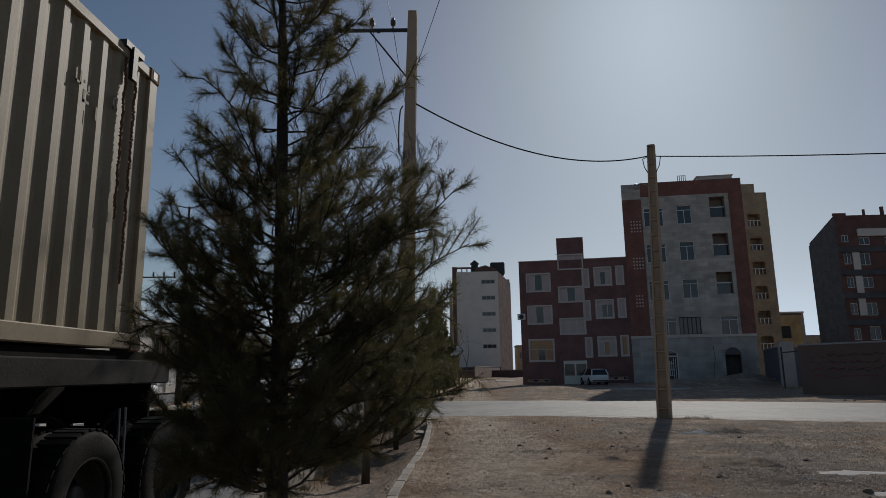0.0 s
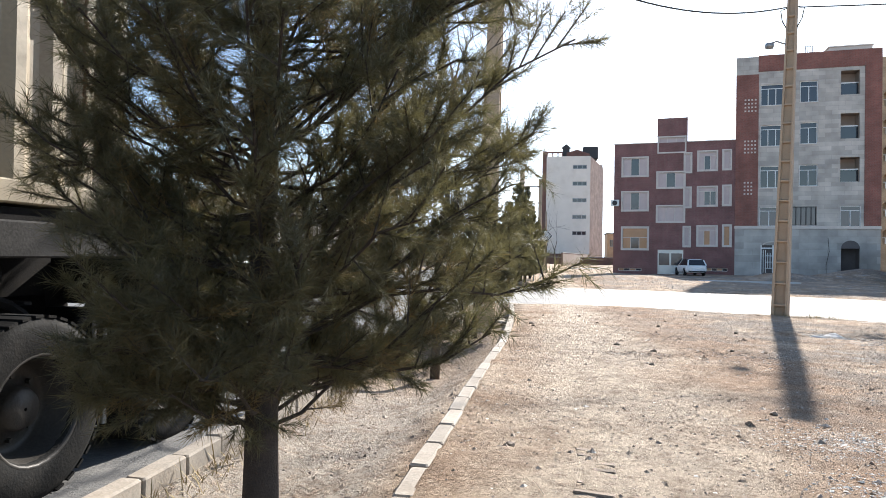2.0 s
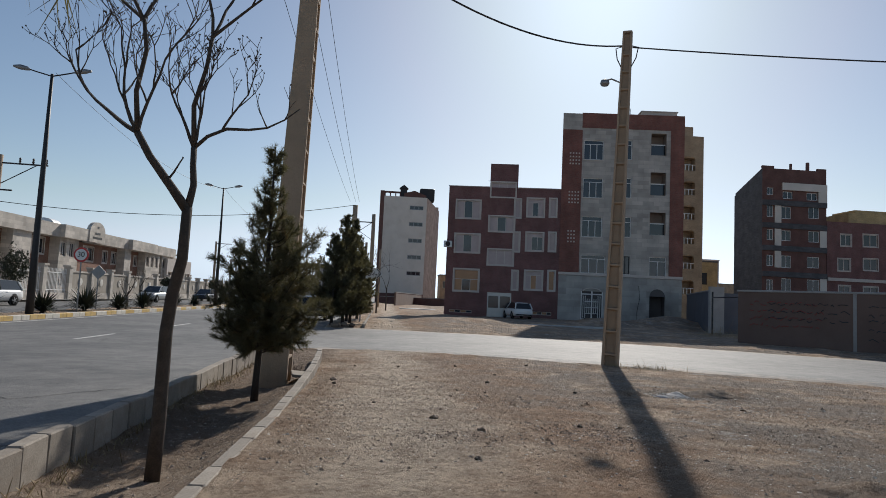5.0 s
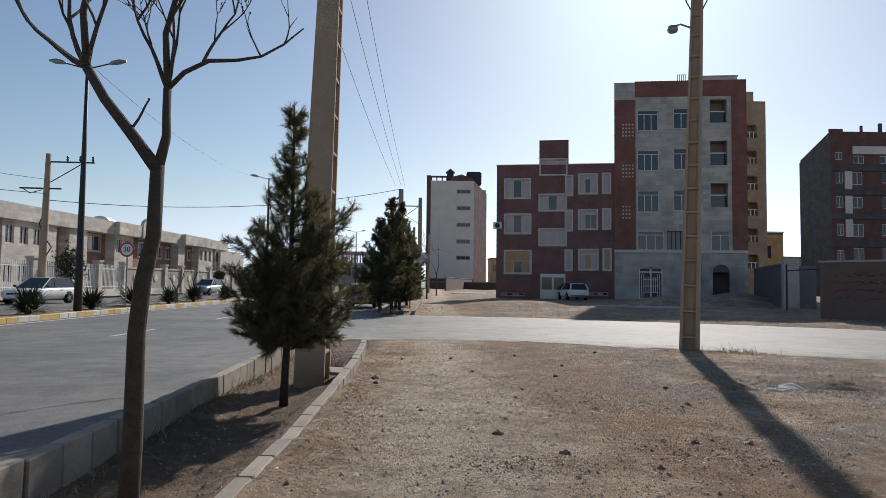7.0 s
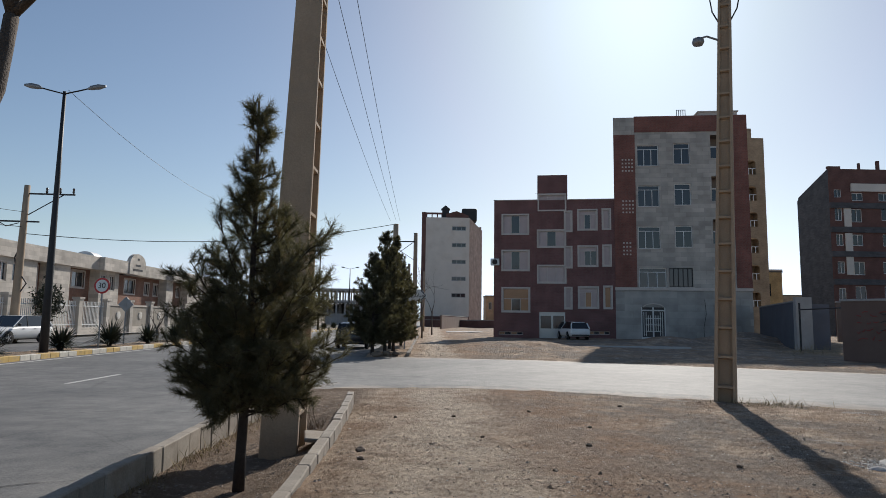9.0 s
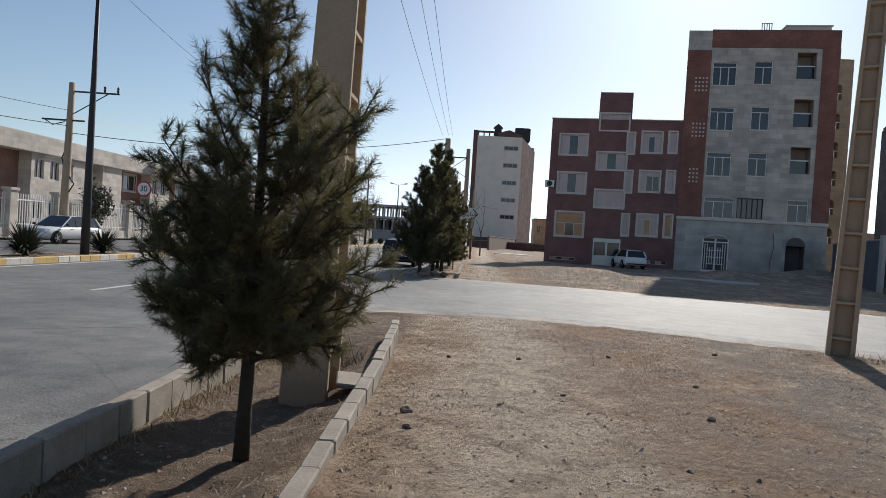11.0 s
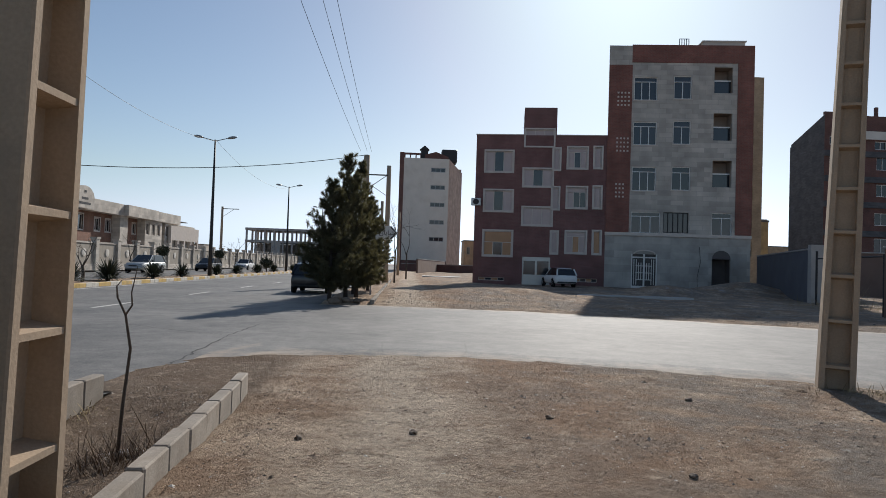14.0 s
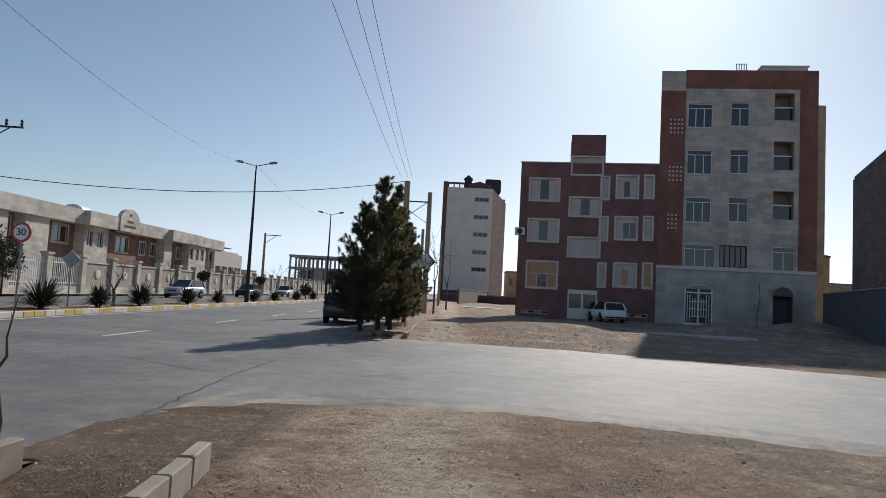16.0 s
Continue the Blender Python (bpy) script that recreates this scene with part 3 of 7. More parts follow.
def road_seam(pts, width, seed):
    """A thin uneven tarred crack lying on the road."""
    rng, b = random.Random(seed), Builder()
    for (x0, y0), (x1, y1) in zip(pts, pts[1:]):
        n = max(2, int(math.hypot(x1 - x0, y1 - y0) / 0.12))
        for i in range(n):
            t = i / n
            x, y = x0 + (x1 - x0) * t + rng.gauss(0, 0.018), y0 + (y1 - y0) * t + rng.gauss(0, 0.018)
            ln = math.hypot(x1 - x0, y1 - y0)
            nx, ny, w = -(y1 - y0) / ln, (x1 - x0) / ln, width * rng.uniform(0.3, 1)
            b.v += [(x - nx * w, y - ny * w, road_z(x, y) + 0.006), (x + nx * w, y + ny * w, road_z(x, y) + 0.006)]
    b.f = [(2 * i, 2 * i + 1, 2 * i + 3, 2 * i + 2) for i in range(len(b.v) // 2 - 1)]
    tagged(part("road_seam", b, TAR), "thin dark crack in the worn asphalt", "road crack", kind="structure")


road_seam([(-2.25, 22.7), (-2.3, 23.9), (-2.37, 25.4), (-2.56, 28.4), (-2.5, 31)], 0.022, 1)
road_seam([(-6.4, 29.1), (-5.3, 29.9), (-3.6, 28.8), (-2.6, 28.3)], 0.014, 2)
road_seam([(-4.6, 15.5), (-3.6, 15.0), (-2.9, 16.1), (-2.3, 16.4)], 0.013, 3)
road_seam([(-5.6, 20.5), (-4.4, 21.5), (-3.2, 21.2), (-2.5, 22.4)], 0.012, 4)
road_seam([(-0.4, 29.0), (1.2, 30.4), (2.8, 30.0), (5.0, 31.5)], 0.014, 5)
road_seam([(-13, 12.2), (-9.5, 12.6), (-6, 12.3), (-2.2, 12.7)], 0.012, 6)

# ---- kerbs ----
def kerb_block(w, l, h, name, material):
    b = Builder().box(-w / 2, w / 2, -l / 2 + 0.006, l / 2 - 0.006, -h, 0, c=0.012)
    return b.mesh(name, material)


def kerb_line(name, label, y0, y1, step, xf, zf, mesh, jitter, skip=()):
    thing = base(name, Matrix.Identity(4), label, "kerb", kind="structure")
    rng = random.Random(name)
    y, k = y0, 0
    while y + step <= y1 + 0.01:
        if k not in skip:
            ob = new("kerb_stone", mesh)
            ob.parent = thing
            a = math.degrees(math.atan2(xf(y) - xf(y + step), step))
            ob.matrix_local = pose(xf(y + step / 2) + rng.uniform(-jitter, jitter), y + step / 2, zf(y + step / 2) + rng.uniform(-jitter, jitter),
                                   rng.uniform(-1, 1) * jitter * 90, rng.uniform(-1, 1) * jitter * 120, a + rng.uniform(-1, 1) * jitter * 120)
        y, k = y + step, k + 1
    return thing


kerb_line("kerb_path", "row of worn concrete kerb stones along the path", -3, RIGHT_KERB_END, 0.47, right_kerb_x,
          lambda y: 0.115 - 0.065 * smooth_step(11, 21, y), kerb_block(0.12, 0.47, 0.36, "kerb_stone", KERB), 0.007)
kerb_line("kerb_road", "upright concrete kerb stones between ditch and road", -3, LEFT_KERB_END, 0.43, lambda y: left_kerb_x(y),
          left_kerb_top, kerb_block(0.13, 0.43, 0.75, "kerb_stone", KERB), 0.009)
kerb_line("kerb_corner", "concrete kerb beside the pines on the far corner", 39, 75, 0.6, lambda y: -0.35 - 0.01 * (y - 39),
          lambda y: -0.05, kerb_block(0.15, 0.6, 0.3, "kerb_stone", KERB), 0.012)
MED_Y = kerb_block(0.3, 0.6, 0.4, "kerb_stone", YELLOW_KERB)
MED_W = kerb_block(0.3, 0.6, 0.4, "kerb_stone", WHITE_KERB)
median_kerb = base("kerb_median", Matrix.Identity(4), "median kerb painted in worn yellow and white", "kerb", kind="structure")
for k in range(150):
    y = 24 + k * 0.6
    ob = new("kerb_stone", (MED_W, MED_Y)[(k // 2) % 2])
    ob.parent = median_kerb
    ob.matrix_local = pose(-13.9, y, fall(y) + 0.16, 0, random.Random(k).uniform(-1.5, 1.5), random.Random(k + 500).uniform(-1, 1))
rest = Builder().box(-14.05, -13.75, 114, 420, -0.5, fall(100) + 0.15)
part("kerb_run", rest, WHITE_KERB, median_kerb)
tagged(sheet("median", [-16.3, -15.6, -14.7, -14.05], lines((-60, 20, 8), (20, 120, 0.8), (120, 420, 30)),
             lambda x, y: fall(y) + 0.1 + 0.07 * wavy(x, y, 0.7), DIRT), "raised earth median between the carriageways", "median", kind="structure")
tagged(sheet("pavement_far", [-40, -33, -28, -26], lines((-40, 200, 20)), lambda x, y: -0.1, GREY_CONCRETE),
       "grey paved strip before the school fence", "pavement", kind="structure")

# ---- concrete poles ----
def ladder_pole(name, m, height, wide, deep, top, label, rung=0.66, solid=0.0):
    """Tapered concrete pole: two flanges joined by a recessed web with rungs; the ladder sides face +-y."""
    thing = base(name, m, label, "utility pole", "concrete poles")

    def w(z):
        return wide + (top - wide) * z / height

    def d(z):
        return deep + (top * 0.8 - deep) * z / height
    zs = [-0.5] + [height * i / 12 for i in range(13)]
    for s in (-1, 1):
        b = Builder()
        for z in zs:
            q = max(z, 0)
            o, i = s * w(q) / 2, s * (w(q) / 2 - 0.075 * (1 - 0.4 * q / height))
            b.v += [(o, -d(q) / 2 + 0.012, z), (o - s * 0.012, -d(q) / 2, z), (i, -d(q) / 2, z), (i, d(q) / 2, z), (o - s * 0.012, d(q) / 2, z), (o, d(q) / 2 - 0.012, z)]
        for k in range(len(zs) - 1):
            for e in range(6):
                b.f.append((k * 6 + e, k * 6 + (e + 1) % 6, k * 6 + 6 + (e + 1) % 6, k * 6 + 6 + e))
        b.f += [tuple(range(6)), tuple(range(len(zs) * 6 - 6, len(zs) * 6))]
        part("flange", b, CONCRETE, thing)
    web = Builder()
    for k in range(len(zs) - 1):
        z0, z1 = zs[k], zs[k + 1]
        q0, q1 = max(z0, 0), max(z1, 0)
        a0, a1 = w(q0) / 2 - 0.035, w(q1) / 2 - 0.035
        web.add([(-a0, -0.03, z0), (a0, -0.03, z0), (a0, 0.03, z0), (-a0, 0.03, z0), (-a1, -0.03, z1), (a1, -0.03, z1), (a1, 0.03, z1), (-a1, 0.03, z1)],
                [(0, 1, 5, 4), (1, 2, 6, 5), (2, 3, 7, 6), (3, 0, 4, 7), (0, 3, 2, 1), (4, 5, 6, 7)])
    part("web", web, CONCRETE, thing)
    z = 0.35
    while z < height - 0.2:
        a, e = w(z) / 2 - 0.035, d(z) / 2 - 0.008
        part("rung", Builder().prism([(-e, z - 0.02), (-e, z + 0.02), (-0.02, z + 0.05), (0.02, z + 0.05), (e, z + 0.02), (e, z - 0.02), (0.02, z - 0.05), (-0.02, z - 0.05)], -a, a, pose(0, 0, 0, 0, 0, 90)), CONCRETE, thing)
        z += rung * (1 - 0.25 * z / height)
    part("cap", Builder().box(-w(height) / 2, w(height) / 2, -d(height) / 2, d(height) / 2, height, height + 0.06, c=0.012), CONCRETE, thing)
    return thing


pole_a = ladder_pole("utility_pole", pose(-1.14, 18.8, -0.15, 1.5, 0, 90), 11.5, 0.6, 0.47, 0.3,
                     "tall tapered concrete utility pole standing in the planted ditch")
part("crossarm", Builder().box(-0.03, 0.03, 0.1, 2.25, 10.98, 11.07).box(-0.03, 0.03, 0.9, 1.0, 10.95, 10.98), DARK_STEEL, pole_a, "dark steel crossarm")
part("brace", Builder().tube([(0, 0.13, 9.6), (0, 1.2, 10.98)], 0.025, 6), DARK_STEEL, pole_a)
for y in (0.55, 1.15, 2.1):
    part("insulator", Builder().lathe([(0.02, 0), (0.02, 0.1), (0.07, 0.11), (0.08, 0.16), (0.04, 0.18), (0.075, 0.2), (0.08, 0.25), (0.03, 0.28), (0.03, 0.34)], 10, pose(0, y, 11.07)), PORCELAIN, pole_a, smooth=True)
pole_b = ladder_pole("utility_pole", pose(6.83, 23.75, -0.25, 0.8, 1.7, -27), 9.15, 0.44, 0.34, 0.25,
                     "tapered concrete utility pole at the dirt street edge", 0.62)
part("lamp_bracket", Builder().tube([(-0.12, -0.1, 7.75), (-0.35, -0.15, 7.85), (-0.5, -0.2, 7.8)], 0.022, 6), STEEL, pole_b)
part("lamp_head", Builder().lathe([(0.03, 0.12), (0.11, 0.08), (0.13, 0.0), (0.1, -0.06), (0.02, -0.08)], 12, pose(-0.52, -0.2, 7.72)), STEEL, pole_b, "small round lamp head", smooth=True)


def plain_pole(name, x, y, h, r0, r1, label, lean=0.0):
    thing = base(name, pose(x, y, ground_z(x, y) - 0.05, 0, lean, 0), label, "utility pole")
    zs = [i / 4 * h for i in range(5)]
    part("shaft", Builder().tube([(0, 0, -0.4)] + [(0, 0, z) for z in zs[1:]], [r0 + (r1 - r0) * z / h for z in zs], 10), CONCRETE, thing, smooth=True)
    return thing


far_pole = plain_pole("utility_pole", -2.3, 60, 9.4, 0.24, 0.2, "tall concrete utility pole rising behind the corner pines")
part("crossarm", Builder().box(0, 1.5, -0.04, 0.04, 8.0, 8.08), DARK_STEEL, far_pole)
part("brace", Builder().tube([(0.05, 0, 7.0), (1.4, 0, 8.0)], 0.025, 6).tube([(0.05, 0, 7.5), (1.45, 0, 6.6)], 0.02, 6), DARK_STEEL, far_pole)
plain_pole("utility_pole", -0.75, 60.5, 8.3, 0.19, 0.15, "slim concrete pole paired with a taller one")
plain_pole("utility_pole", -1.6, 70, 6.8, 0.15, 0.12, "slender concrete pole further along the street")
plain_pole("utility_pole", -0.6, 95, 8.0, 0.17, 0.12, "distant concrete pole along the street")
left_pole = plain_pole("utility_pole", -24, 48.6, 9.7, 0.27, 0.16, "concrete utility pole with steel arms across the road", 0.8)
part("crossarm", Builder().box(0.1, 2.9, -0.04, 0.04, 9.15, 9.24), DARK_STEEL, left_pole)
part("brace", Builder().tube([(0.2, 0, 7.9), (2.2, 0, 9.15)], 0.03, 6), DARK_STEEL, left_pole)
part("lower_arm", Builder().box(-1.7, 0.9, -0.05, 0.05, 7.45, 7.54).tube([(-1.5, 0, 7.45), (-1.1, 0.1, 7.2), (-0.3, 0, 7.4)], 0.03, 5), DARK_STEEL, left_pole)
for x in (1.2, 2.0, 2.8):
    part("insulator", Builder().lathe([(0.03, 0), (0.08, 0.1), (0.05, 0.2), (0.08, 0.28), (0.03, 0.36)], 8, pose(x, 0, 9.24)), PORCELAIN, left_pole, smooth=True)
part("cable_loop", Builder().tube([(-0.1, 0, 5.9), (-0.4, 0.1, 5.3), (-0.15, 0, 4.6)], 0.04, 5).tube([(0.2, 0, 4.2), (0.5, 0, 3.8), (0.15, 0, 3.2)], 0.04, 5), CABLE, left_pole)


far_left = plain_pole("utility_pole", -25.6, 106, 9.1, 0.22, 0.15, "concrete utility pole with a short arm across the road")
part("crossarm", Builder().box(0.05, 2.3, -0.05, 0.05, 8.75, 8.85), DARK_STEEL, far_left)
part("brace", Builder().tube([(0.1, 0, 7.7), (1.6, 0, 8.75)], 0.03, 6), DARK_STEEL, far_left)


def wire(a, b, sag, r, label, n=24):
    a, b = Vector(a), Vector(b)
    pts = [a.lerp(b, i / n) - Vector((0, 0, sag * 4 * (i / n) * (1 - i / n))) for i in range(n + 1)]
    return tagged(part("overhead_wire", Builder().tube(pts, r, 5), CABLE), label, "wire", "overhead wires")


plain_pole("utility_pole", 36.1, 9.4, 6.4, 0.22, 0.15, "concrete utility pole along the side street")
plain_pole("utility_pole", -2.2, -22, 11.4, 0.26, 0.18, "tall concrete utility pole beside the main road")
ARM_Z = 11.3
for k, (dx, fx) in enumerate(((-0.55, -2.0), (-1.15, -2.3), (-2.1, -2.75))):
    x = -0.9 + dx
    wire((x, 18.82, ARM_Z), (fx, 60, 9.1), 0.5, 0.009, "thin bare wire strung along the street")
    wire((x, 18.82, ARM_Z), (x - 0.2, -22, 11.2), 0.5, 0.009, "thin bare wire strung along the street")
wire((-0.8, 18.82, 8.68), (6.95, 23.7, 8.62), 0.75, 0.022, "thick sagging black cable between two poles")
wire((7.25, 23.75, 8.62), (36, 9.5, 5.9), 0.8, 0.02, "thick sagging black cable along the side street")
wire((-0.8, 18.82, 9.6), (4.5, -3, 11.4), 0.5, 0.008, "thin service wire slanting from a pole")
wire((-23.9, 48.6, 6.2), (-2.3, 60, 8.85), 0.9, 0.022, "long black cable hung across the main road")
wire((-23.9, 48.6, 6.6), (-27, 10, 6.5), 0.8, 0.02, "black cable along the far side of the road")
wire((-23.9, 48.6, 7.5), (-26, 12, 7.8), 0.8, 0.014, "black cable along the far side of the road")
wire((-14.6, 36.3, 10.7), (-14.6, 66.4, 10.5), 1.1, 0.01, "thin wire between two street lamps")
wire((-14.6, 66.4, 10.5), (-14.6, 97, 10.4), 1.1, 0.01, "thin wire between two street lamps")
part("cable_tail", Builder().tube([(-0.18, 0.2, 8.66), (-0.3, 0.25, 8.5), (-0.32, 0.28, 8.1), (-0.1, 0.3, 7.75), (0.02, 0.3, 7.4)], 0.02, 5)
     .tube([(-0.1, 0.3, 7.75), (0.1, 0.3, 7.6), (0.12, 0.3, 7.35)], 0.012, 5).tube([(-0.1, 0.3, 7.75), (-0.06, 0.3, 7.6), (-0.07, 0.3, 7.4)], 0.012, 5), CABLE, pole_a, "dangling cut cable end")
for s in (-1, 1):
    part("cable_loop", Builder().tube([(s * 0.12, 0, 8.8), (s * 0.3, 0, 8.75), (s * 0.25, 0, 8.45), (s * 0.1, 0, 8.15)], 0.016, 5), CABLE, pole_b)

# ---- trees ----
def add_needles(b, origins, axes, count, length, width, rng, spread=0.75):
    """Thin needle triangles round each twig end; arrays of origins and directions."""
    o = np.repeat(np.array(origins), count, 0)
    a = np.repeat(np.array(axes), count, 0)
    n = len(o)
    o = o + a * rng.uniform(-0.06, 0.06, (n, 1))
    d = a * 0.75 + rng.normal(0, spread, (n, 3)) * 0.7
    d /= np.linalg.norm(d, axis=1, keepdims=True)
    s = np.cross(d, rng.normal(0, 1, (n, 3)))
    s /= np.linalg.norm(s, axis=1, keepdims=True) + 1e-9
    ln = length * rng.uniform(0.7, 1.2, (n, 1))
    tip = o + d * ln
    tip[:, 2] -= 0.06 * ln[:, 0]
    v = np.stack([o - s * width / 2, o + s * width / 2, tip], 1).reshape(-1, 3)
    k = len(b.v)
    b.v += [tuple(p) for p in v.tolist()]
    b.f += [(k + 3 * i, k + 3 * i + 1, k + 3 * i + 2) for i in range(n)]


def pine(x, y, height, radius, clear, seed, label, needles=26, twigs=9, nl=0.1, nw=0.005, whorl=0.19, lean=(0, 0), bend=0.0, limbs=6, z0=None, skew=(0, 0), profile=0.75, trunk=0.075, dry=0.12, thin=0.45, shape=None, wood=1.0):
    rng = np.random.default_rng(seed)
    thing = base("pine_tree", pose(x, y, ground_z(x, y) if z0 is None else z0), label, "tree")
    zs = [height * i / 10 for i in range(11)]

    def centre(z):
        t = z / height
        return Vector((lean[0] * t + bend * math.sin(3 * t), lean[1] * t + bend * math.cos(2.3 * t) - bend, z))
    part("trunk", Builder().tube([(0, 0, -0.25)] + [centre(z) for z in zs[1:]], [trunk * (1.25 if i == 0 else 1) * (1 - 0.93 * z / height) + 0.006 for i, z in enumerate(zs)], 10), BARK, thing, smooth=True)
    limb, green, brown = Builder(), Builder(), Builder()
    o1, a1, o2, a2 = [], [], [], []
    z = clear
    while z < height - 0.08:
        t = (z - clear) / (height - clear)
        reach = radius * (min(1, 0.55 + 2.2 * t) if t < 0.2 else 1) * (1 - t) ** profile + 0.05
        if shape:
            reach = radius * lerp_table(shape, t)
        for k in range(max(3, round(limbs * (1 - thin * smooth_step(0.08, 0.45, t) * (0.6 + 0.4 * t))))):
            a = rng.uniform(0, 2 * math.pi)
            r = reach * rng.uniform(0.62 + 0.12 * (t < 0.25), 1.06) * (1 + skew[0] * math.cos(a) + skew[1] * math.sin(a))
            up = rng.uniform(0.0, 0.5) + 0.6 * t
            start = centre(min(max(z + rng.uniform(-0.13, 0.13), clear), height - 0.05))
            pts = []
            for i in range(6):
                u = i / 5
                pts.append(start + Vector((math.cos(a) * r * u, math.sin(a) * r * u, r * (up * u ** 1.5 + 0.1 * u) + r * 0.06 * math.sin(7 * u + k))))
            limb.tube(pts, [wood * 0.0125 * (1 - t * 0.6) * (1 - u / 5.5) * (radius / 1.2) + 0.003 for u in range(6)], 5, False)
            m = max(3, int(twigs * (r / radius + 0.3) * (1 - 0.6 * thin * t)))
            for i in range(m):
                u = 0.2 + 0.8 * (i + rng.uniform(0, 1)) / m
                j = min(int(u * 5), 4)
                p = pts[j].lerp(pts[j + 1], u * 5 - j)
                d0 = (pts[j + 1] - pts[j]).normalized()
                d = (d0 + Vector(rng.normal(0, 0.6, 3)) + Vector((0, 0, 0.3))).normalized()
                tl = rng.uniform(0.11, 0.27) * (0.55 + 0.45 * r / radius) * (radius / 1.2) ** 0.6 * (1.25 - 0.5 * u)
                e = p + d * tl + Vector((0, 0, 0.12 * tl))
                limb.tube([p, e], [0.005, 0.003], 3, False)
                old = rng.uniform() < dry * (1.5 - t) and u < 0.7
                for q in (0.3, 0.55, 0.78, 1.0):
                    (o2 if old else o1).append(tuple(p.lerp(e, q)))
                    (a2 if old else a1).append(tuple((d + Vector((0, 0, 0.25))).normalized()))
                for w in range(2):
                    f = p.lerp(e, rng.uniform(0.35, 0.9))
                    d2 = (d + Vector(rng.normal(0, 0.7, 3)) + Vector((0, 0, 0.35))).normalized()
                    g = f + d2 * tl * rng.uniform(0.3, 0.6)
                    for q in (0.45, 1.0):
                        (o2 if old else o1).append(tuple(f.lerp(g, q)))
                        (a2 if old else a1).append(tuple(d2))
        z += whorl * (0.8 + 0.5 * rng.uniform()) * (1 - 0.35 * t)
    top = centre(height)
    for q in range(6):
        o1.append((top.x, top.y, height - q * 0.06)), a1.append((0, 0, 1))
    add_needles(green, o1, a1, needles, nl, nw, rng)
    if o2:
        add_needles(brown, o2, a2, max(4, needles // 2), nl, nw, rng)
        part("dry_needles", brown, NEEDLE_DRY, thing, "browned inner needles")
    part("branchwork", limb, BARK, thing)
    part("crown", green, NEEDLE, thing)
    return thing


pine(-0.83, 6.75, 6.2, 1.16, 0.75, 11, "dense dark green pine with a bare lower trunk", needles=33, twigs=13, nl=0.08, nw=0.0026, whorl=0.15, limbs=13, skew=(0.16, 0.16), lean=(-0.22, 0.25), bend=0.03, dry=0.2, thin=0.95, wood=0.7,
     shape=[(0, 0.72), (0.06, 0.9), (0.17, 1.0), (0.3, 0.93), (0.43, 0.66), (0.62, 0.5), (0.8, 0.32), (1, 0.05)], z0=-0.14)
pine(-1.13, 16.85, 3.8, 0.82, 0.74, 23, "young dark green pine with a pointed top before the concrete pole", needles=25, twigs=13, nl=0.075, nw=0.0034, whorl=0.125, limbs=12, skew=(0.08, 0), lean=(0.14, -0.35), bend=0.03, thin=0.82, wood=0.75,
     shape=[(0, 0.78), (0.1, 1), (0.35, 0.98), (0.45, 0.75), (0.55, 0.44), (0.7, 0.26), (1, 0.05)], z0=-0.3, trunk=0.05)
CORNER = [(-1.95, 39.2, 4.4, 1.25), (-1.5, 40.6, 5.6, 1.3), (-1.2, 42.0, 5.5, 1.2), (-1.55, 44.5, 5.2, 1.25), (-1.1, 47.5, 4.6, 1.2)]
for k, (x, y, h, r) in enumerate(CORNER):
    pine(x, y, h, r, 0.5, 40 + k, "dark pine in the row on the far street corner", needles=22, twigs=9, nl=0.13, nw=0.0095, whorl=0.24, limbs=10, dry=0.03, thin=0.6, wood=1.1,
         shape=[(0, 0.9), (0.15, 1), (0.35, 0.9), (0.6, 0.62), (0.8, 0.35), (1, 0.06)])


def bare_tree(name, m, label, trunk_pts, trunk_r, forks, seed, material, depth=4, twig=0.012, up=0.35):
    """A leafless tree: a bent trunk and limbs that fork again and again."""
    rng = random.Random(seed)
    thing = base(name, m, label, "tree")
    part("trunk", Builder().tube(trunk_pts, trunk_r, 10), material, thing, smooth=True)

    def grow(b, p, d, length, r, level):
        pts, q = [p], p
        for i in range(5):
            d = (d + Vector([rng.gauss(0, 0.11) for _ in range(3)]) + Vector((0, 0, 0.05 * up))).normalized()
            q = q + d * length / 5
            pts.append(q)
        b.tube(pts, [r * (1 - 0.11 * i) for i in range(6)], 6 if level > 2 else 4, False)
        if level <= 0:
            return
        for i in range(rng.choice((2, 2, 3))):
            side_dir = Vector([rng.gauss(0, 1) for _ in range(3)])
            nd = (d + side_dir.normalized() * rng.uniform(0.45, 0.8) + Vector((0, 0, up * 0.5))).normalized()
            grow(b, pts[-1] if i < 2 else pts[3], nd, length * rng.uniform(0.55, 0.82), r * 0.55, level - 1)
    for p, d, length, r, level in forks:
        b = Builder()
        grow(b, Vector(p), Vector(d).normalized(), length, r, level)
        part("limb", b, material, thing)
    return thing


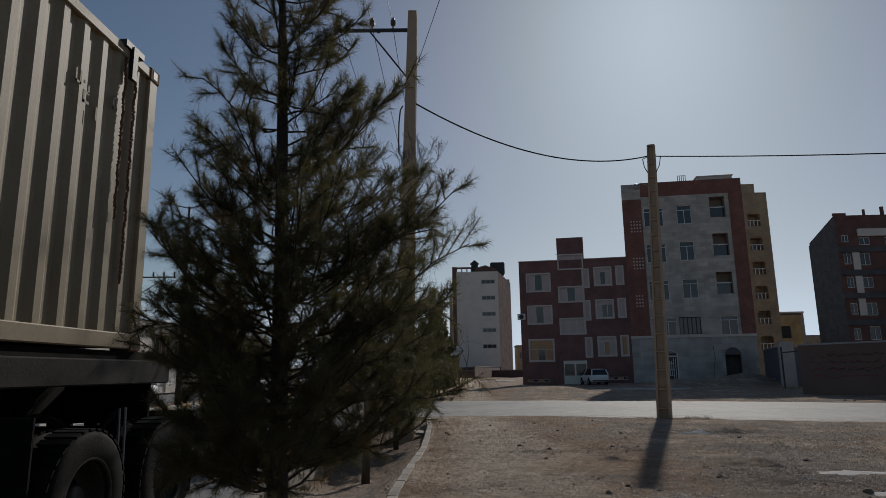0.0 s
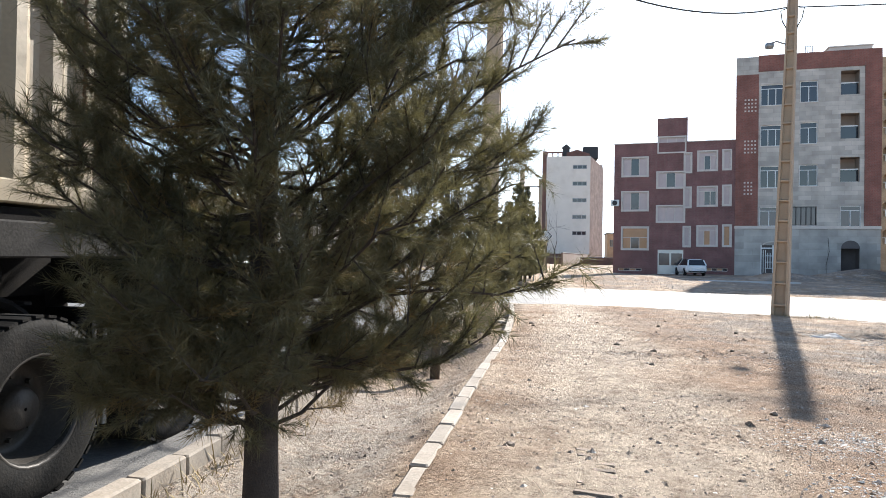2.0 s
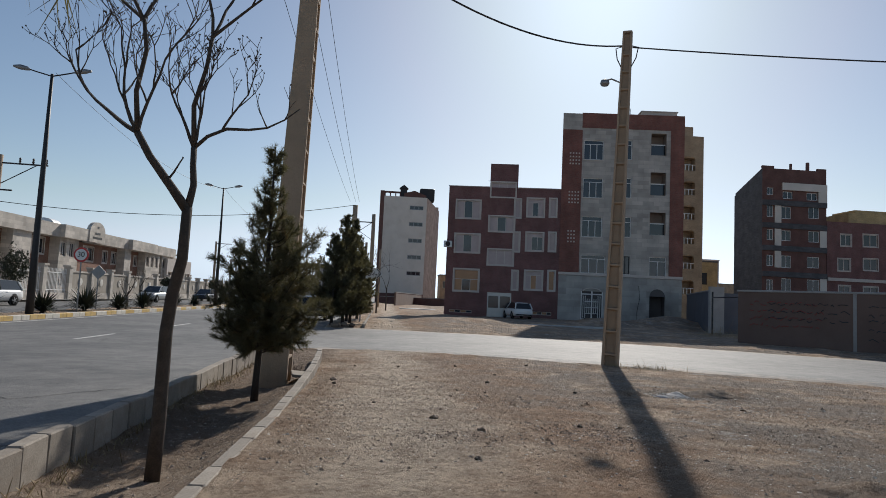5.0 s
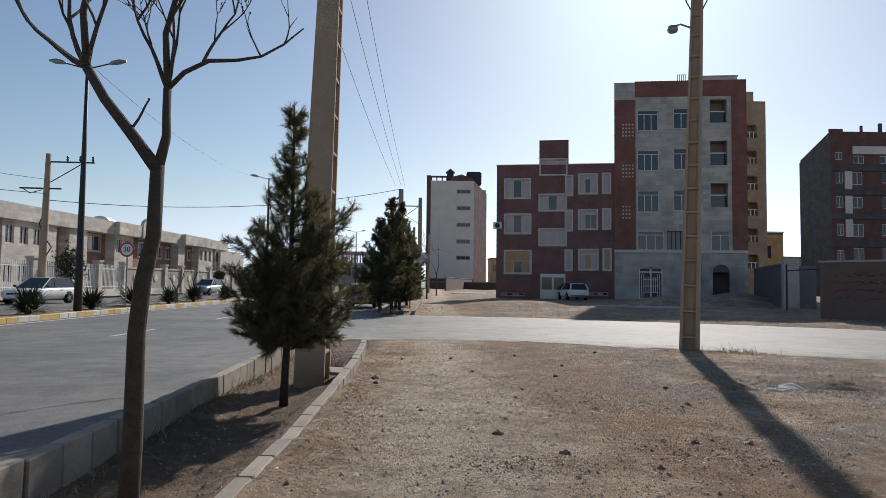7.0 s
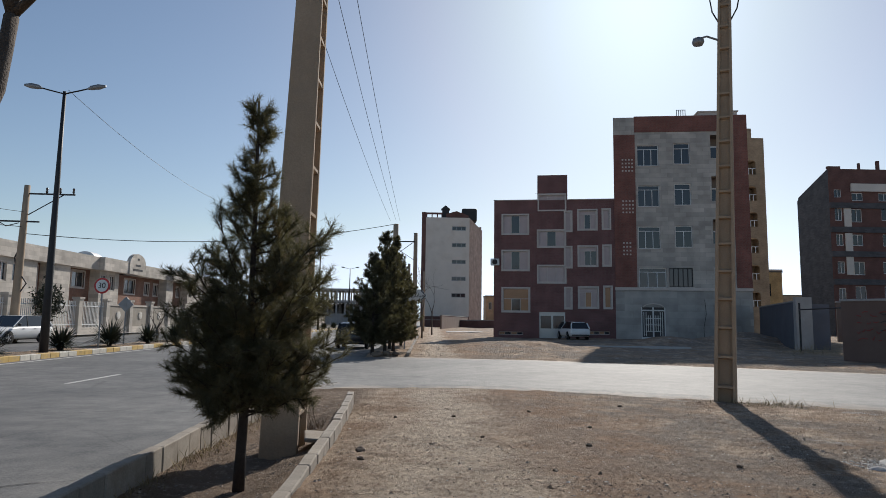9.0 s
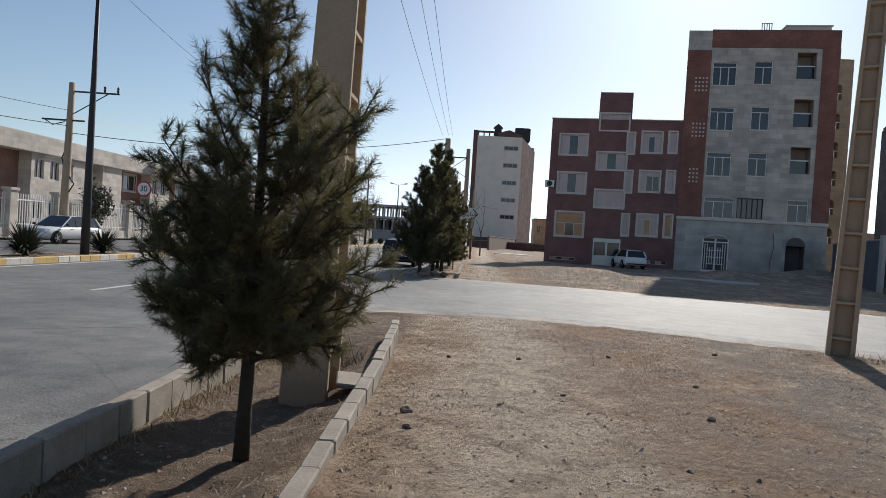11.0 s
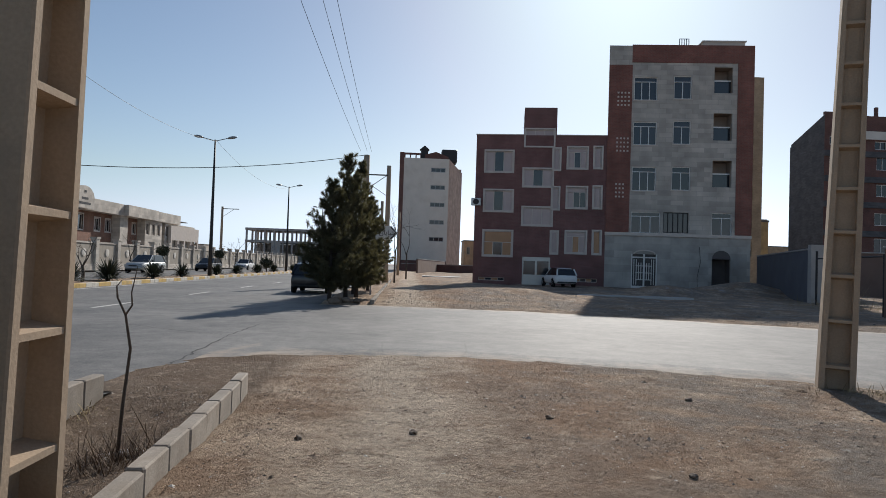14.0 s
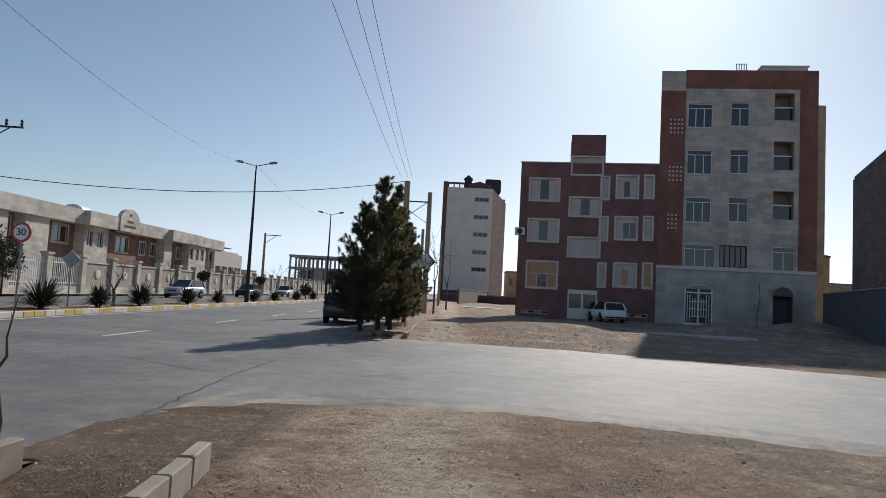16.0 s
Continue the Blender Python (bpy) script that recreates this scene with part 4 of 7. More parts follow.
street_tree = bare_tree("bare_tree", pose(-1.15, 12.8, -0.2), "slender leafless forked street tree in the ditch",
                        [(-0.03, 0, -0.4), (0, 0, 0.4), (0.0, 0, 1.15), (0.03, 0, 1.5), (0.09, 0, 1.8), (0.1, 0, 2.28)], [0.072, 0.064, 0.058, 0.056, 0.05, 0.046],
                        [], 3, PALE_BARK)
for pts, rs in (([(0.1, 0, 2.25), (-0.05, 0, 2.45), (-0.25, -0.05, 2.72), (-0.36, -0.08, 2.92)], [0.046, 0.04, 0.034, 0.032]),
                ([(0.1, 0, 2.25), (0.11, 0.1, 2.5), (0.06, 0.2, 2.7), (0.04, 0.25, 2.88)], [0.038, 0.032, 0.03, 0.03]),
                ([(0.04, 0.25, 2.88), (0.16, 0.24, 3.0), (0.34, 0.22, 3.08), (0.55, 0.2, 3.08), (0.72, 0.2, 3.11), (0.88, 0.2, 3.2), (1.02, 0.2, 3.32)], [0.02, 0.018, 0.016, 0.013, 0.01, 0.008, 0.005])):
    part("limb", Builder().tube(pts, rs, 8), PALE_BARK, street_tree, smooth=True)


def spray(parent, starts, seed, material):
    rng = random.Random(seed)

    def grow(b, p, d, length, r, level):
        pts, q = [p], p
        for i in range(5):
            d = (d + Vector((rng.gauss(0, 0.1), rng.gauss(0, 0.08), rng.gauss(0, 0.06) + 0.03))).normalized()
            q = q + d * length / 5
            pts.append(q)
        b.tube(pts, [r * (1 - 0.1 * i) for i in range(6)], 5, False)
        if level > 0:
            for k, j in enumerate((5, 5, 3, 2)[:rng.choice((2, 3, 4))]):
                nd = (d + Vector((rng.gauss(0, 0.5), rng.gauss(0, 0.45), rng.uniform(0.0, 0.5)))).normalized()
                grow(b, pts[j], nd, length * rng.uniform(0.5, 0.75), max(r * 0.55, 0.0035), level - 1)
        elif rng.random() < 0.6:
            for i in range(3):
                e = pts[-1] + Vector((rng.gauss(0, 0.004), rng.gauss(0, 0.004), rng.gauss(0, 0.004)))
                b.add([e + Vector(v) * 0.007 for v in ((1, 0, 0), (0, 1, 0), (-1, 0, 0), (0, -1, 0), (0, 0, 1), (0, 0, -1))],
                      [(0, 1, 4), (1, 2, 4), (2, 3, 4), (3, 0, 4), (1, 0, 5), (2, 1, 5), (3, 2, 5), (0, 3, 5)])
    for p, d, length, r, level in starts:
        b = Builder()
        grow(b, Vector(p), Vector(d).normalized(), length, r, level)
        part("branch", b, material, parent)


spray(street_tree, [((-0.36, -0.08, 2.92), (-0.95, 0.1, 0.4), 0.75, 0.024, 4), ((-0.36, -0.08, 2.92), (-0.6, 0.2, 0.8), 0.7, 0.02, 4), ((-0.36, -0.08, 2.92), (0.18, -0.1, 1), 0.7, 0.018, 3),
                    ((0.04, 0.25, 2.88), (-0.55, 0.1, 0.8), 0.6, 0.019, 4), ((0.04, 0.25, 2.88), (-0.06, 0.1, 1), 0.6, 0.015, 3), ((0.04, 0.25, 2.88), (0.25, -0.1, 1), 0.55, 0.016, 4),
                    ((0.3, 0.22, 3.07), (0.55, 0, 0.75), 0.42, 0.013, 3), ((0.72, 0.2, 3.11), (-0.3, 0, 0.6), 0.22, 0.008, 1), ((0.88, 0.2, 3.2), (0.3, 0, 0.8), 0.2, 0.007, 1), ((-0.1, 0, 2.5), (0.45, 0.1, 0.75), 0.27, 0.012, 0),
                    ((-0.42, 0.0, 4.0), (-0.5, -0.2, 1), 0.9, 0.018, 5), ((-0.42, 0.0, 4.0), (0.2, 0.3, 1), 0.9, 0.018, 5), ((-0.42, 0.0, 4.0), (-0.9, 0.3, 0.6), 0.8, 0.018, 5),
                    ((0.12, 0.3, 4.0), (0.4, 0.2, 1), 0.9, 0.017, 5), ((0.12, 0.3, 4.0), (0.8, -0.2, 0.7), 0.8, 0.017, 5), ((0.12, 0.3, 4.0), (0, 0.1, 1), 1.0, 0.017, 5)], 8, PALE_BARK)
for pts in ([(-0.36, -0.08, 2.92), (-0.4, -0.08, 3.3), (-0.36, -0.03, 3.7), (-0.42, 0.0, 4.02)], [(0.04, 0.25, 2.88), (0.0, 0.28, 3.3), (0.08, 0.32, 3.7), (0.12, 0.3, 4.02)]):
    part("limb", Builder().tube(pts, [0.026, 0.023, 0.02, 0.018], 8), PALE_BARK, street_tree, smooth=True)
sapling = base("sapling", pose(-1.27, 20.6, -0.22), "thin bare crooked sapling in the ditch", "tree")
part("stem", Builder().tube([(0, 0, -0.2), (0.03, 0, 0.3), (0.07, 0, 0.75), (0.02, 0, 1.02), (-0.05, 0, 1.16)], [0.016, 0.014, 0.012, 0.01, 0.008], 7), PALE_BARK, sapling, smooth=True)
part("twig", Builder().tube([(0.02, 0, 1.02), (0.07, 0, 1.1), (0.06, 0, 1.2), (0.1, 0, 1.42)], [0.009, 0.008, 0.006, 0.003], 5), PALE_BARK, sapling)
part("twig", Builder().tube([(-0.05, 0, 1.16), (-0.06, 0, 1.25), (-0.02, 0, 1.3)], [0.009, 0.006, 0.003], 5), PALE_BARK, sapling)

# ---- buildings ----
def front_wall(width, z0, z1, holes, reveal=0.22):
    """A wall face in the xz plane at y = 0 with real openings and their reveals."""
    b = Builder()
    us = sorted({0.0, width, *[h[0] for h in holes], *[h[1] for h in holes]})
    zs = sorted({z0, z1, *[h[2] for h in holes], *[h[3] for h in holes]})
    for i in range(len(us) - 1):
        for j in range(len(zs) - 1):
            cu, cz = (us[i] + us[i + 1]) / 2, (zs[j] + zs[j + 1]) / 2
            if any(h[0] < cu < h[1] and h[2] < cz < h[3] for h in holes):
                continue
            b.add([(us[i], 0, zs[j]), (us[i + 1], 0, zs[j]), (us[i + 1], 0, zs[j + 1]), (us[i], 0, zs[j + 1])], [(0, 1, 2, 3)])
    for u0, u1, a, c in holes:
        q = [(u0, a), (u1, a), (u1, c), (u0, c)]
        for k in range(4):
            (p, r), (s, t) = q[k], q[(k + 1) % 4]
            b.add([(p, 0, r), (s, 0, t), (s, reveal, t), (p, reveal, r)], [(0, 1, 2, 3)])
    return b


def shell(b, width, depth, z0, z1, skew=0.0):
    """Side and back faces behind a front wall; skew slants a plot that is not square to the street."""
    k = skew * depth
    b.add([(0, 0, z0), (k, depth, z0), (k, depth, z1), (0, 0, z1), (width, 0, z0), (width + k, depth, z0), (width + k, depth, z1), (width, 0, z1)],
          [(0, 1, 2, 3), (4, 7, 6, 5), (1, 5, 6, 2)])
    return b


def window(parent, h, lights, frame_mat=WHITE_PVC, pane_mats=(GLASS,), transom=0.0, surround=None, sill=True, bar=0.07, deep=0.16, name="window"):
    u0, u1, a, c = h
    y = deep
    zt = c - transom * (c - a) if transom else c - bar
    gaps = []
    for k in range(lights):
        x0, x1 = u0 + (u1 - u0) * k / lights, u0 + (u1 - u0) * (k + 1) / lights
        gaps.append((x0 + (bar if k == 0 else bar * 0.45), x1 - (bar if k == lights - 1 else bar * 0.45), a + bar, zt - (bar * 0.5 if transom else 0)))
    if transom:
        gaps.append((u0 + bar, u1 - bar, zt + bar * 0.3, c - bar))
    flat = front_wall(u1 - u0, a, c, [(g[0] - u0, g[1] - u0, g[2], g[3]) for g in gaps], 0.07)
    b = Builder().add(flat.v, flat.f, Matrix.Translation((u0, y - 0.06, 0)))
    win = part(name, b, frame_mat, parent)
    for k in range(lights):
        x0, x1 = u0 + (u1 - u0) * k / lights, u0 + (u1 - u0) * (k + 1) / lights
        part("pane", Builder().box(x0, x1, y + 0.0, y + 0.02, a, zt), pane_mats[k % len(pane_mats)], win)
    if transom:
        part("pane", Builder().box(u0, u1, y + 0.0, y + 0.02, zt, c), pane_mats[0], win)
    if surround:
        t = 0.14
        s = Builder().box(u0 - t, u0, -0.035, 0.06, a - t, c + t).box(u1, u1 + t, -0.035, 0.06, a - t, c + t)
        s.box(u0, u1, -0.035, 0.06, c, c + t).box(u0, u1, -0.05, 0.06, a - t, a)
        part("surround", s, surround, win, "pale stone window surround")
    elif sill:
        part("sill", Builder().box(u0 - 0.08, u1 + 0.08, -0.06, 0.1, a - 0.07, a), TRIM, win)
    return win


# red brick house of three storeys with a stair head
red = base("apartment_house", pose(6.5, 71.75, 0, 0, 0, -9), "three storey dark red brick house with pale framed windows", "building")
PALE = (CURTAIN, GLASS, CURTAIN)
COLS = [((0.86, 3.25, 9.8, 11.6), 3, PALE, 0), ((0.86, 3.3, 6.3, 8.1), 3, PALE, 0), ((0.88, 3.35, 2.35, 4.5), 3, (ORANGE, GLASS, ORANGE), 0.45),
        ((4.25, 6.75, 8.55, 10.05), 3, PALE, 0), ((4.25, 6.75, 5.13, 6.65), 3, (CURTAIN,), 0),
        ((6.82, 7.35, 10.05, 11.87), 1, (CURTAIN,), 0), ((6.8, 7.33, 6.58, 8.46), 1, (CURTAIN,), 0), ((6.79, 7.3, 2.7, 4.56), 1, (CURTAIN,), 0),
        ((8.07, 9.7, 10.2, 12.0), 3, PALE, 0.22), ((8.07, 9.72, 6.72, 8.5), 3, (CURTAIN, GLASS, GLASS), 0.22), ((8.07, 9.75, 2.78, 4.62), 3, (CURTAIN, ORANGE, CURTAIN), 0.22),
        ((10.35, 10.95, 10.25, 12.05), 1, (CURTAIN,), 0), ((10.36, 10.96, 6.75, 8.58), 1, (CURTAIN,), 0), ((10.4, 11.0, 2.76, 4.7), 1, (ORANGE,), 0)]
VENTS = [(0.5, 2.8, 0.12, 0.4), (8.9, 10.8, 0.25, 0.58)]
DOOR = (4.33, 6.75, -0.25, 2.3)
wall = front_wall(11.4, -0.8, 13.05, [c[0] for c in COLS] + VENTS + [DOOR])
part("wall", shell(wall, 11.4, 13, -0.8, 13.05, 0.3), RED_BRICK, red)
part("roof", Builder().box(0.2, 11.2, 0.25, 12.8, 0, 0.1, Matrix(((1, 0.3, 0, 0), (0, 1, 0, 0), (0, 0, 1, 12.5), (0, 0, 0, 1)))), ROOF, red)
for u0, u1 in ((-0.05, 4.15), (7.05, 11.4)):
    part("parapet_cap", Builder().box(u0, u1, -0.06, 0.25, 13.05, 13.12), TRIM, red)
for h, lights, panes, tr in COLS:
    window(red, h, lights, TRIM, panes, tr, TRIM)
for h in VENTS:
    window(red, h, 4, TRIM, (ORANGE, GLASS), 0, None, False, 0.05)
head = front_wall(2.85, 11.9, 15.5, [(0.15, 2.6, 12.1, 13.55)])
stair = part("stair_head", Builder().add(*[[tuple(v) for v in head.v], head.f]).add([(0, 0, 11.9), (0, 3.6, 11.9), (0, 3.6, 15.5), (0, 0, 15.5), (2.85, 0, 11.9), (2.85, 3.6, 11.9), (2.85, 3.6, 15.5), (2.85, 0, 15.5)], [(0, 1, 2, 3), (4, 7, 6, 5), (1, 5, 6, 2), (3, 2, 6, 7)]), RED_BRICK, red)
stair.location = (4.18, -0.03, 0)
window(stair, (0.15, 2.6, 12.1, 13.55), 3, TRIM, (CURTAIN,), 0, TRIM)
door = part("door", Builder().box(4.33, 6.75, 0.1, 0.16, -0.3, 0.75).box(4.33, 4.45, 0.06, 0.16, 0.75, 2.3).box(5.45, 5.62, 0.06, 0.16, 0.75, 2.3).box(6.63, 6.75, 0.06, 0.16, 0.75, 2.3).box(4.45, 5.45, 0.06, 0.16, 1.95, 2.3).box(5.62, 6.63, 0.06, 0.16, 1.95, 2.3), SILVER_PAINT, red, "pale grey double door with dark glass lights")
for u in (4.45, 5.62):
    part("pane", Builder().box(u, u + 1.0, 0.14, 0.15, 0.75, 1.95), GLASS, door)
ac = part("air_conditioner", Builder().box(-0.3, 0.55, -0.42, -0.04, 6.7, 7.35, c=0.03), SILVER_PAINT, red, "grey air conditioner box on the wall")
part("grille", Builder().lathe([(0.25, 0), (0.25, 0.03), (0.1, 0.04)], 16, pose(0.12, -0.43, 7.02, 90)), PLASTIC, ac)
part("antenna", Builder().tube([(4.3, 0.5, 13.1), (4.3, 0.5, 14.0)], 0.02, 5).tube([(4.0, 0.5, 13.8), (4.6, 0.5, 13.8)], 0.012, 4), DARK_STEEL, red)

# five storey stone and brick block
white = base("apartment_block", pose(17.75, 69.95, 0, 0, 0, -6.6), "five storey grey stone apartment block with red brick bands", "building")
WIN = [((2.18, 4.18, 16.25, 18.28), 3, 0.2), ((2.19, 4.2, 12.33, 14.36), 3, 0.2), ((2.17, 4.22, 8.32, 10.42), 3, 0.2), ((2.18, 4.66, 4.65, 6.5), 3, 0.2),
       ((5.58, 7.08, 16.4, 18.42), 2, 0.25), ((5.58, 7.08, 12.45, 14.5), 2, 0.25), ((5.55, 7.12, 8.45, 10.5), 2, 0.25), ((9.0, 10.7, 4.6, 6.57), 2, 0.22)]
LOGGIA = [(8.98, 10.54, 16.95, 19.2), (8.98, 10.55, 12.84, 15.2), (8.98, 10.58, 8.8, 11.1)]
SHADE = (4.92, 7.06, 4.74, 6.53)
GATE, ARCH = (2.3, 4.5, -0.2, 2.85), (9.1, 10.65, -0.2, 2.6)
HW = 21.0
wall = front_wall(12.3, 4.6, HW, [w[0] for w in WIN] + LOGGIA + [SHADE])
part("wall", shell(wall, 12.3, 16, 4.6, HW, 0.28), STONE, white)
wall = front_wall(12.3, -0.8, 4.6, [GATE, ARCH])
part("ground_floor_wall", shell(wall, 12.3, 16, -0.8, 4.6, 0.28), GROUND_STONE, white, "smooth pale grey stone ground floor")
part("string_course", Builder().box(-0.04, 12.34, -0.1, -0.002, 4.42, 4.68), TRIM, white)
part("roof", Builder().box(0.2, 12.1, 0.3, 15.8, 0, 0.1, Matrix(((1, 0.28, 0, 0), (0, 1, 0, 0), (0, 0, 1, 20.2), (0, 0, 0, 1)))), ROOF, white)
part("brick_band", Builder().box(0.0, 2.0, -0.05, -0.002, 4.7, 19.3), BRICK_BAND, white, "red brick band up the facade")
part("brick_band", Builder().box(10.95, 12.32, -0.05, -0.002, 4.7, 19.55), BRICK_BAND, white, "red brick band up the facade")
part("brick_band", Builder().box(1.95, 12.32, -0.06, -0.002, 19.55, 21.1), BRICK_BAND, white, "red brick band along the parapet")
part("corner_slab", Builder().box(0.0, 1.95, -0.06, -0.002, 19.3, 21.0), STONE, white)
for h, lights, tr in WIN:
    window(white, h, lights, WHITE_PVC, (GLASS,), tr, None, True)
window(white, SHADE, 5, DARK_STEEL, (GLASS,), 0, None, True)
for u0, u1, a, c in LOGGIA:
    room = part("loggia", Builder().add([(u0, 0.22, a), (u1, 0.22, a), (u1, 0.22, c), (u0, 0.22, c), (u0, 1.3, a), (u1, 1.3, a), (u1, 1.3, c), (u0, 1.3, c)],
                                         [(0, 1, 5, 4), (1, 2, 6, 5), (2, 3, 7, 6), (3, 0, 4, 7), (4, 5, 6, 7)]), LOGGIA_WALL, white, "open loggia in the facade")
    part("pane", Builder().box(u0, u1, 0.5, 0.53, a, a + 0.55 * (c - a)), GLASS, room)
    part("rail", Builder().box(u0, u1, 0.42, 0.47, a + 0.5 * (c - a), a + 0.55 * (c - a)), WHITE_PVC, room)
    part("rail", Builder().box(u0, u1, 0.42, 0.47, a, a + 0.06), WHITE_PVC, room)
arch_top = []
for k in range(13):
    a = math.pi * k / 12
    arch_top.append((9.875 - 0.775 * math.cos(a), 2.6 - 0.0 + 0.75 * math.sin(a)))
part("arch_head", Builder().prism([(9.1, 2.6)] + arch_top[1:-1] + [(10.65, 2.6)], -0.012, -0.004), ROOM, white)
part("arch_recess", Builder().add([(9.1, 0.22, -0.5), (10.65, 0.22, -0.5), (10.65, 0.22, 2.6), (9.1, 0.22, 2.6), (9.1, 1.2, -0.5), (10.65, 1.2, -0.5), (10.65, 1.2, 2.6), (9.1, 1.2, 2.6)],
                                   [(1, 2, 6, 5), (2, 3, 7, 6), (3, 0, 4, 7), (4, 5, 6, 7), (0, 1, 5, 4)]), ROOM, white, "dark arched entry")
gate = part("door", Builder().box(2.3, 2.4, 0.05, 0.12, -0.3, 2.85).box(4.4, 4.5, 0.05, 0.12, -0.3, 2.85).box(3.33, 3.47, 0.05, 0.12, -0.3, 2.85).box(2.4, 4.4, 0.05, 0.12, 2.5, 2.62).box(2.4, 4.4, 0.05, 0.12, -0.3, 0.1), WHITE_PVC, white, "ornate white metal double door")
for u in (2.52, 2.72, 2.92, 3.12, 3.6, 3.8, 4.0, 4.2):
    part("bar", Builder().box(u, u + 0.06, 0.06, 0.1, 0.2 if abs(u - 3.4) > 0.5 else 0.6, 2.4 if abs(u - 3.4) > 0.5 else 2.1), WHITE_PVC, gate)
for z in (0.6, 1.2, 1.8):
    part("bar", Builder().box(2.7, 4.1, 0.06, 0.1, z, z + 0.06), WHITE_PVC, gate)
part("backing", Builder().box(2.3, 4.5, 0.2, 0.22, -0.3, 2.85), ROOM, gate)
part("door_arch", Builder().tube([(3.4 - 0.9 * math.cos(math.pi * k / 10), -0.03, 2.85 + 0.32 * math.sin(math.pi * k / 10)) for k in range(11)], 0.06, 6), TRIM, white)
for k, z in enumerate((8.0, 12.0, 16.0)):
    for i in range(4):
        for j in range(4 if k else 3):
            part("pierced_brick", Builder().box(0.75 + j * 0.3, 0.9 + j * 0.3, -0.07, -0.052, z - 0.3 + i * 0.36, z - 0.15 + i * 0.36), TRIM, white)
part("roof_box", Builder().box(8.05, 11.6, 0.25, 3.5, 20.3, 21.5).box(7.95, 11.7, 0.15, 3.6, 21.5, 21.6), TRIM, white)
part("roof_rail", Builder().box(6.1, 6.95, 0.6, 0.65, 21.85, 21.9).box(6.1, 6.16, 0.6, 0.65, 20.3, 21.9).box(6.3, 6.36, 0.6, 0.65, 20.3, 21.9).box(6.5, 6.56, 0.6, 0.65, 20.3, 21.9).box(6.7, 6.76, 0.6, 0.65, 20.3, 21.9).box(6.9, 6.96, 0.6, 0.65, 20.3, 21.9), STEEL, white)
part("drain_stem", Builder().tube([(7.9, -0.1, -0.4), (7.85, -0.12, 1.0), (8.1, -0.12, 2.3), (8.0, -0.1, 3.6)], 0.02, 5), BARK, white)

# narrow tan building behind it, seen past its corner
tan = base("apartment_house", pose(37.0, 90, 0), "tan brick apartment house with arched balconies", "building")
BALC = [(3.0, 4.75, z, z + 1.75) for z in (20.5, 17.1, 13.75, 10.4, 7.0, 3.6)]
part("wall", shell(front_wall(5.9, -0.8, 25.2, BALC), 5.9, 12, -0.8, 25.2), TAN_BRICK, tan)
part("roof", Builder().box(0, 5.9, 0, 12, 25.2, 25.3).box(2.2, 4.6, 0.5, 5, 25.3, 26.7), TAN_BRICK, tan)
for u0, u1, a, c in BALC:
    bal = part("balcony", Builder().add([(u0, 0.22, a), (u1, 0.22, a), (u1, 0.22, c), (u0, 0.22, c), (u0, 1.3, a), (u1, 1.3, a), (u1, 1.3, c), (u0, 1.3, c)],
                                         [(0, 1, 5, 4), (1, 2, 6, 5), (2, 3, 7, 6), (3, 0, 4, 7), (4, 5, 6, 7)]), TAN_BRICK, tan, "arched balcony opening")
    part("railing", Builder().box(u0, u1, 0.06, 0.1, a + 0.75, a + 0.82).box(u0 + 0.3, u0 + 0.4, 0.06, 0.1, a, a + 0.75).box(u0 + 0.8, u0 + 0.9, 0.06, 0.1, a, a + 0.75).box(u0 + 1.3, u0 + 1.4, 0.06, 0.1, a, a + 0.75), WHITE_PVC, bal)
    part("arch", Builder().tube([((u0 + u1) / 2 - 0.9 * math.cos(math.pi * k / 8), -0.02, c - 0.25 + 0.45 * math.sin(math.pi * k / 8)) for k in range(9)], 0.09, 5), TAN_BRICK, bal)

# pale tower far along the street
tower = base("apartment_block", pose(-1.6, 176, 0), "distant pale plastered apartment tower with a row of small windows", "building")
TW = [(6.85, 10.5, z, z + 1.1) for z in (24.8, 20.4, 16.0, 11.6, 7.3)]
part("wall", front_wall(11.4, -1, 28.2, TW), PLASTER, tower)
part("side_wall", Builder().add([(11.4, 0, -1), (15.6, 12, -1), (15.6, 12, 26.5), (11.4, 0, 28.2)], [(0, 1, 2, 3)]).add([(0, 0, -1), (-1.2, 16, -1), (-1.2, 16, 29.2), (0, 0, 29.2)], [(0, 1, 2, 3)]).box(-1.2, 15.6, 15, 16, -1, 28), PINK_PLASTER, tower, "pinkish brick side wall")
part("dark_corner", Builder().box(-1.1, 0, 0.02, 2, -1, 29.6), DARK_BRICK, tower, "dark brick corner strip")
part("base_course", Builder().box(-0.02, 11.42, -0.08, -0.01, -1, 2.4), DARK_BRICK, tower)
part("roof", Builder().box(0, 11.4, 0.5, 12, 28.0, 28.2), ROOF, tower)
part("parapet_rail", Builder().box(0, 4.2, 0, 0.2, 29.0, 29.5).box(0, 0.3, 0, 0.2, 28.2, 29).box(1.4, 1.7, 0, 0.2, 28.2, 29).box(2.8, 3.1, 0, 0.2, 28.2, 29).box(4.0, 4.2, 0, 0.2, 28.2, 29), DARK_BRICK, tower)
part("roof_ridge", Builder().prism([(5.2, 28.2), (5.2, 29.2), (8.0, 30.0), (11.2, 28.8), (11.2, 28.2)], 0.3, 6), DARK_BRICK, tower)
part("chimney", Builder().box(4.2, 6.0, 1, 3, 28.2, 30.6).prism([(3.9, 30.6), (5.1, 31.6), (6.3, 30.6)], 0.8, 3.2), DARK_STEEL, tower)
part("water_tank", Builder().box(9.6, 13.6, 4, 8, 28.0, 31.4, c=0.2), DARK_STEEL, tower)
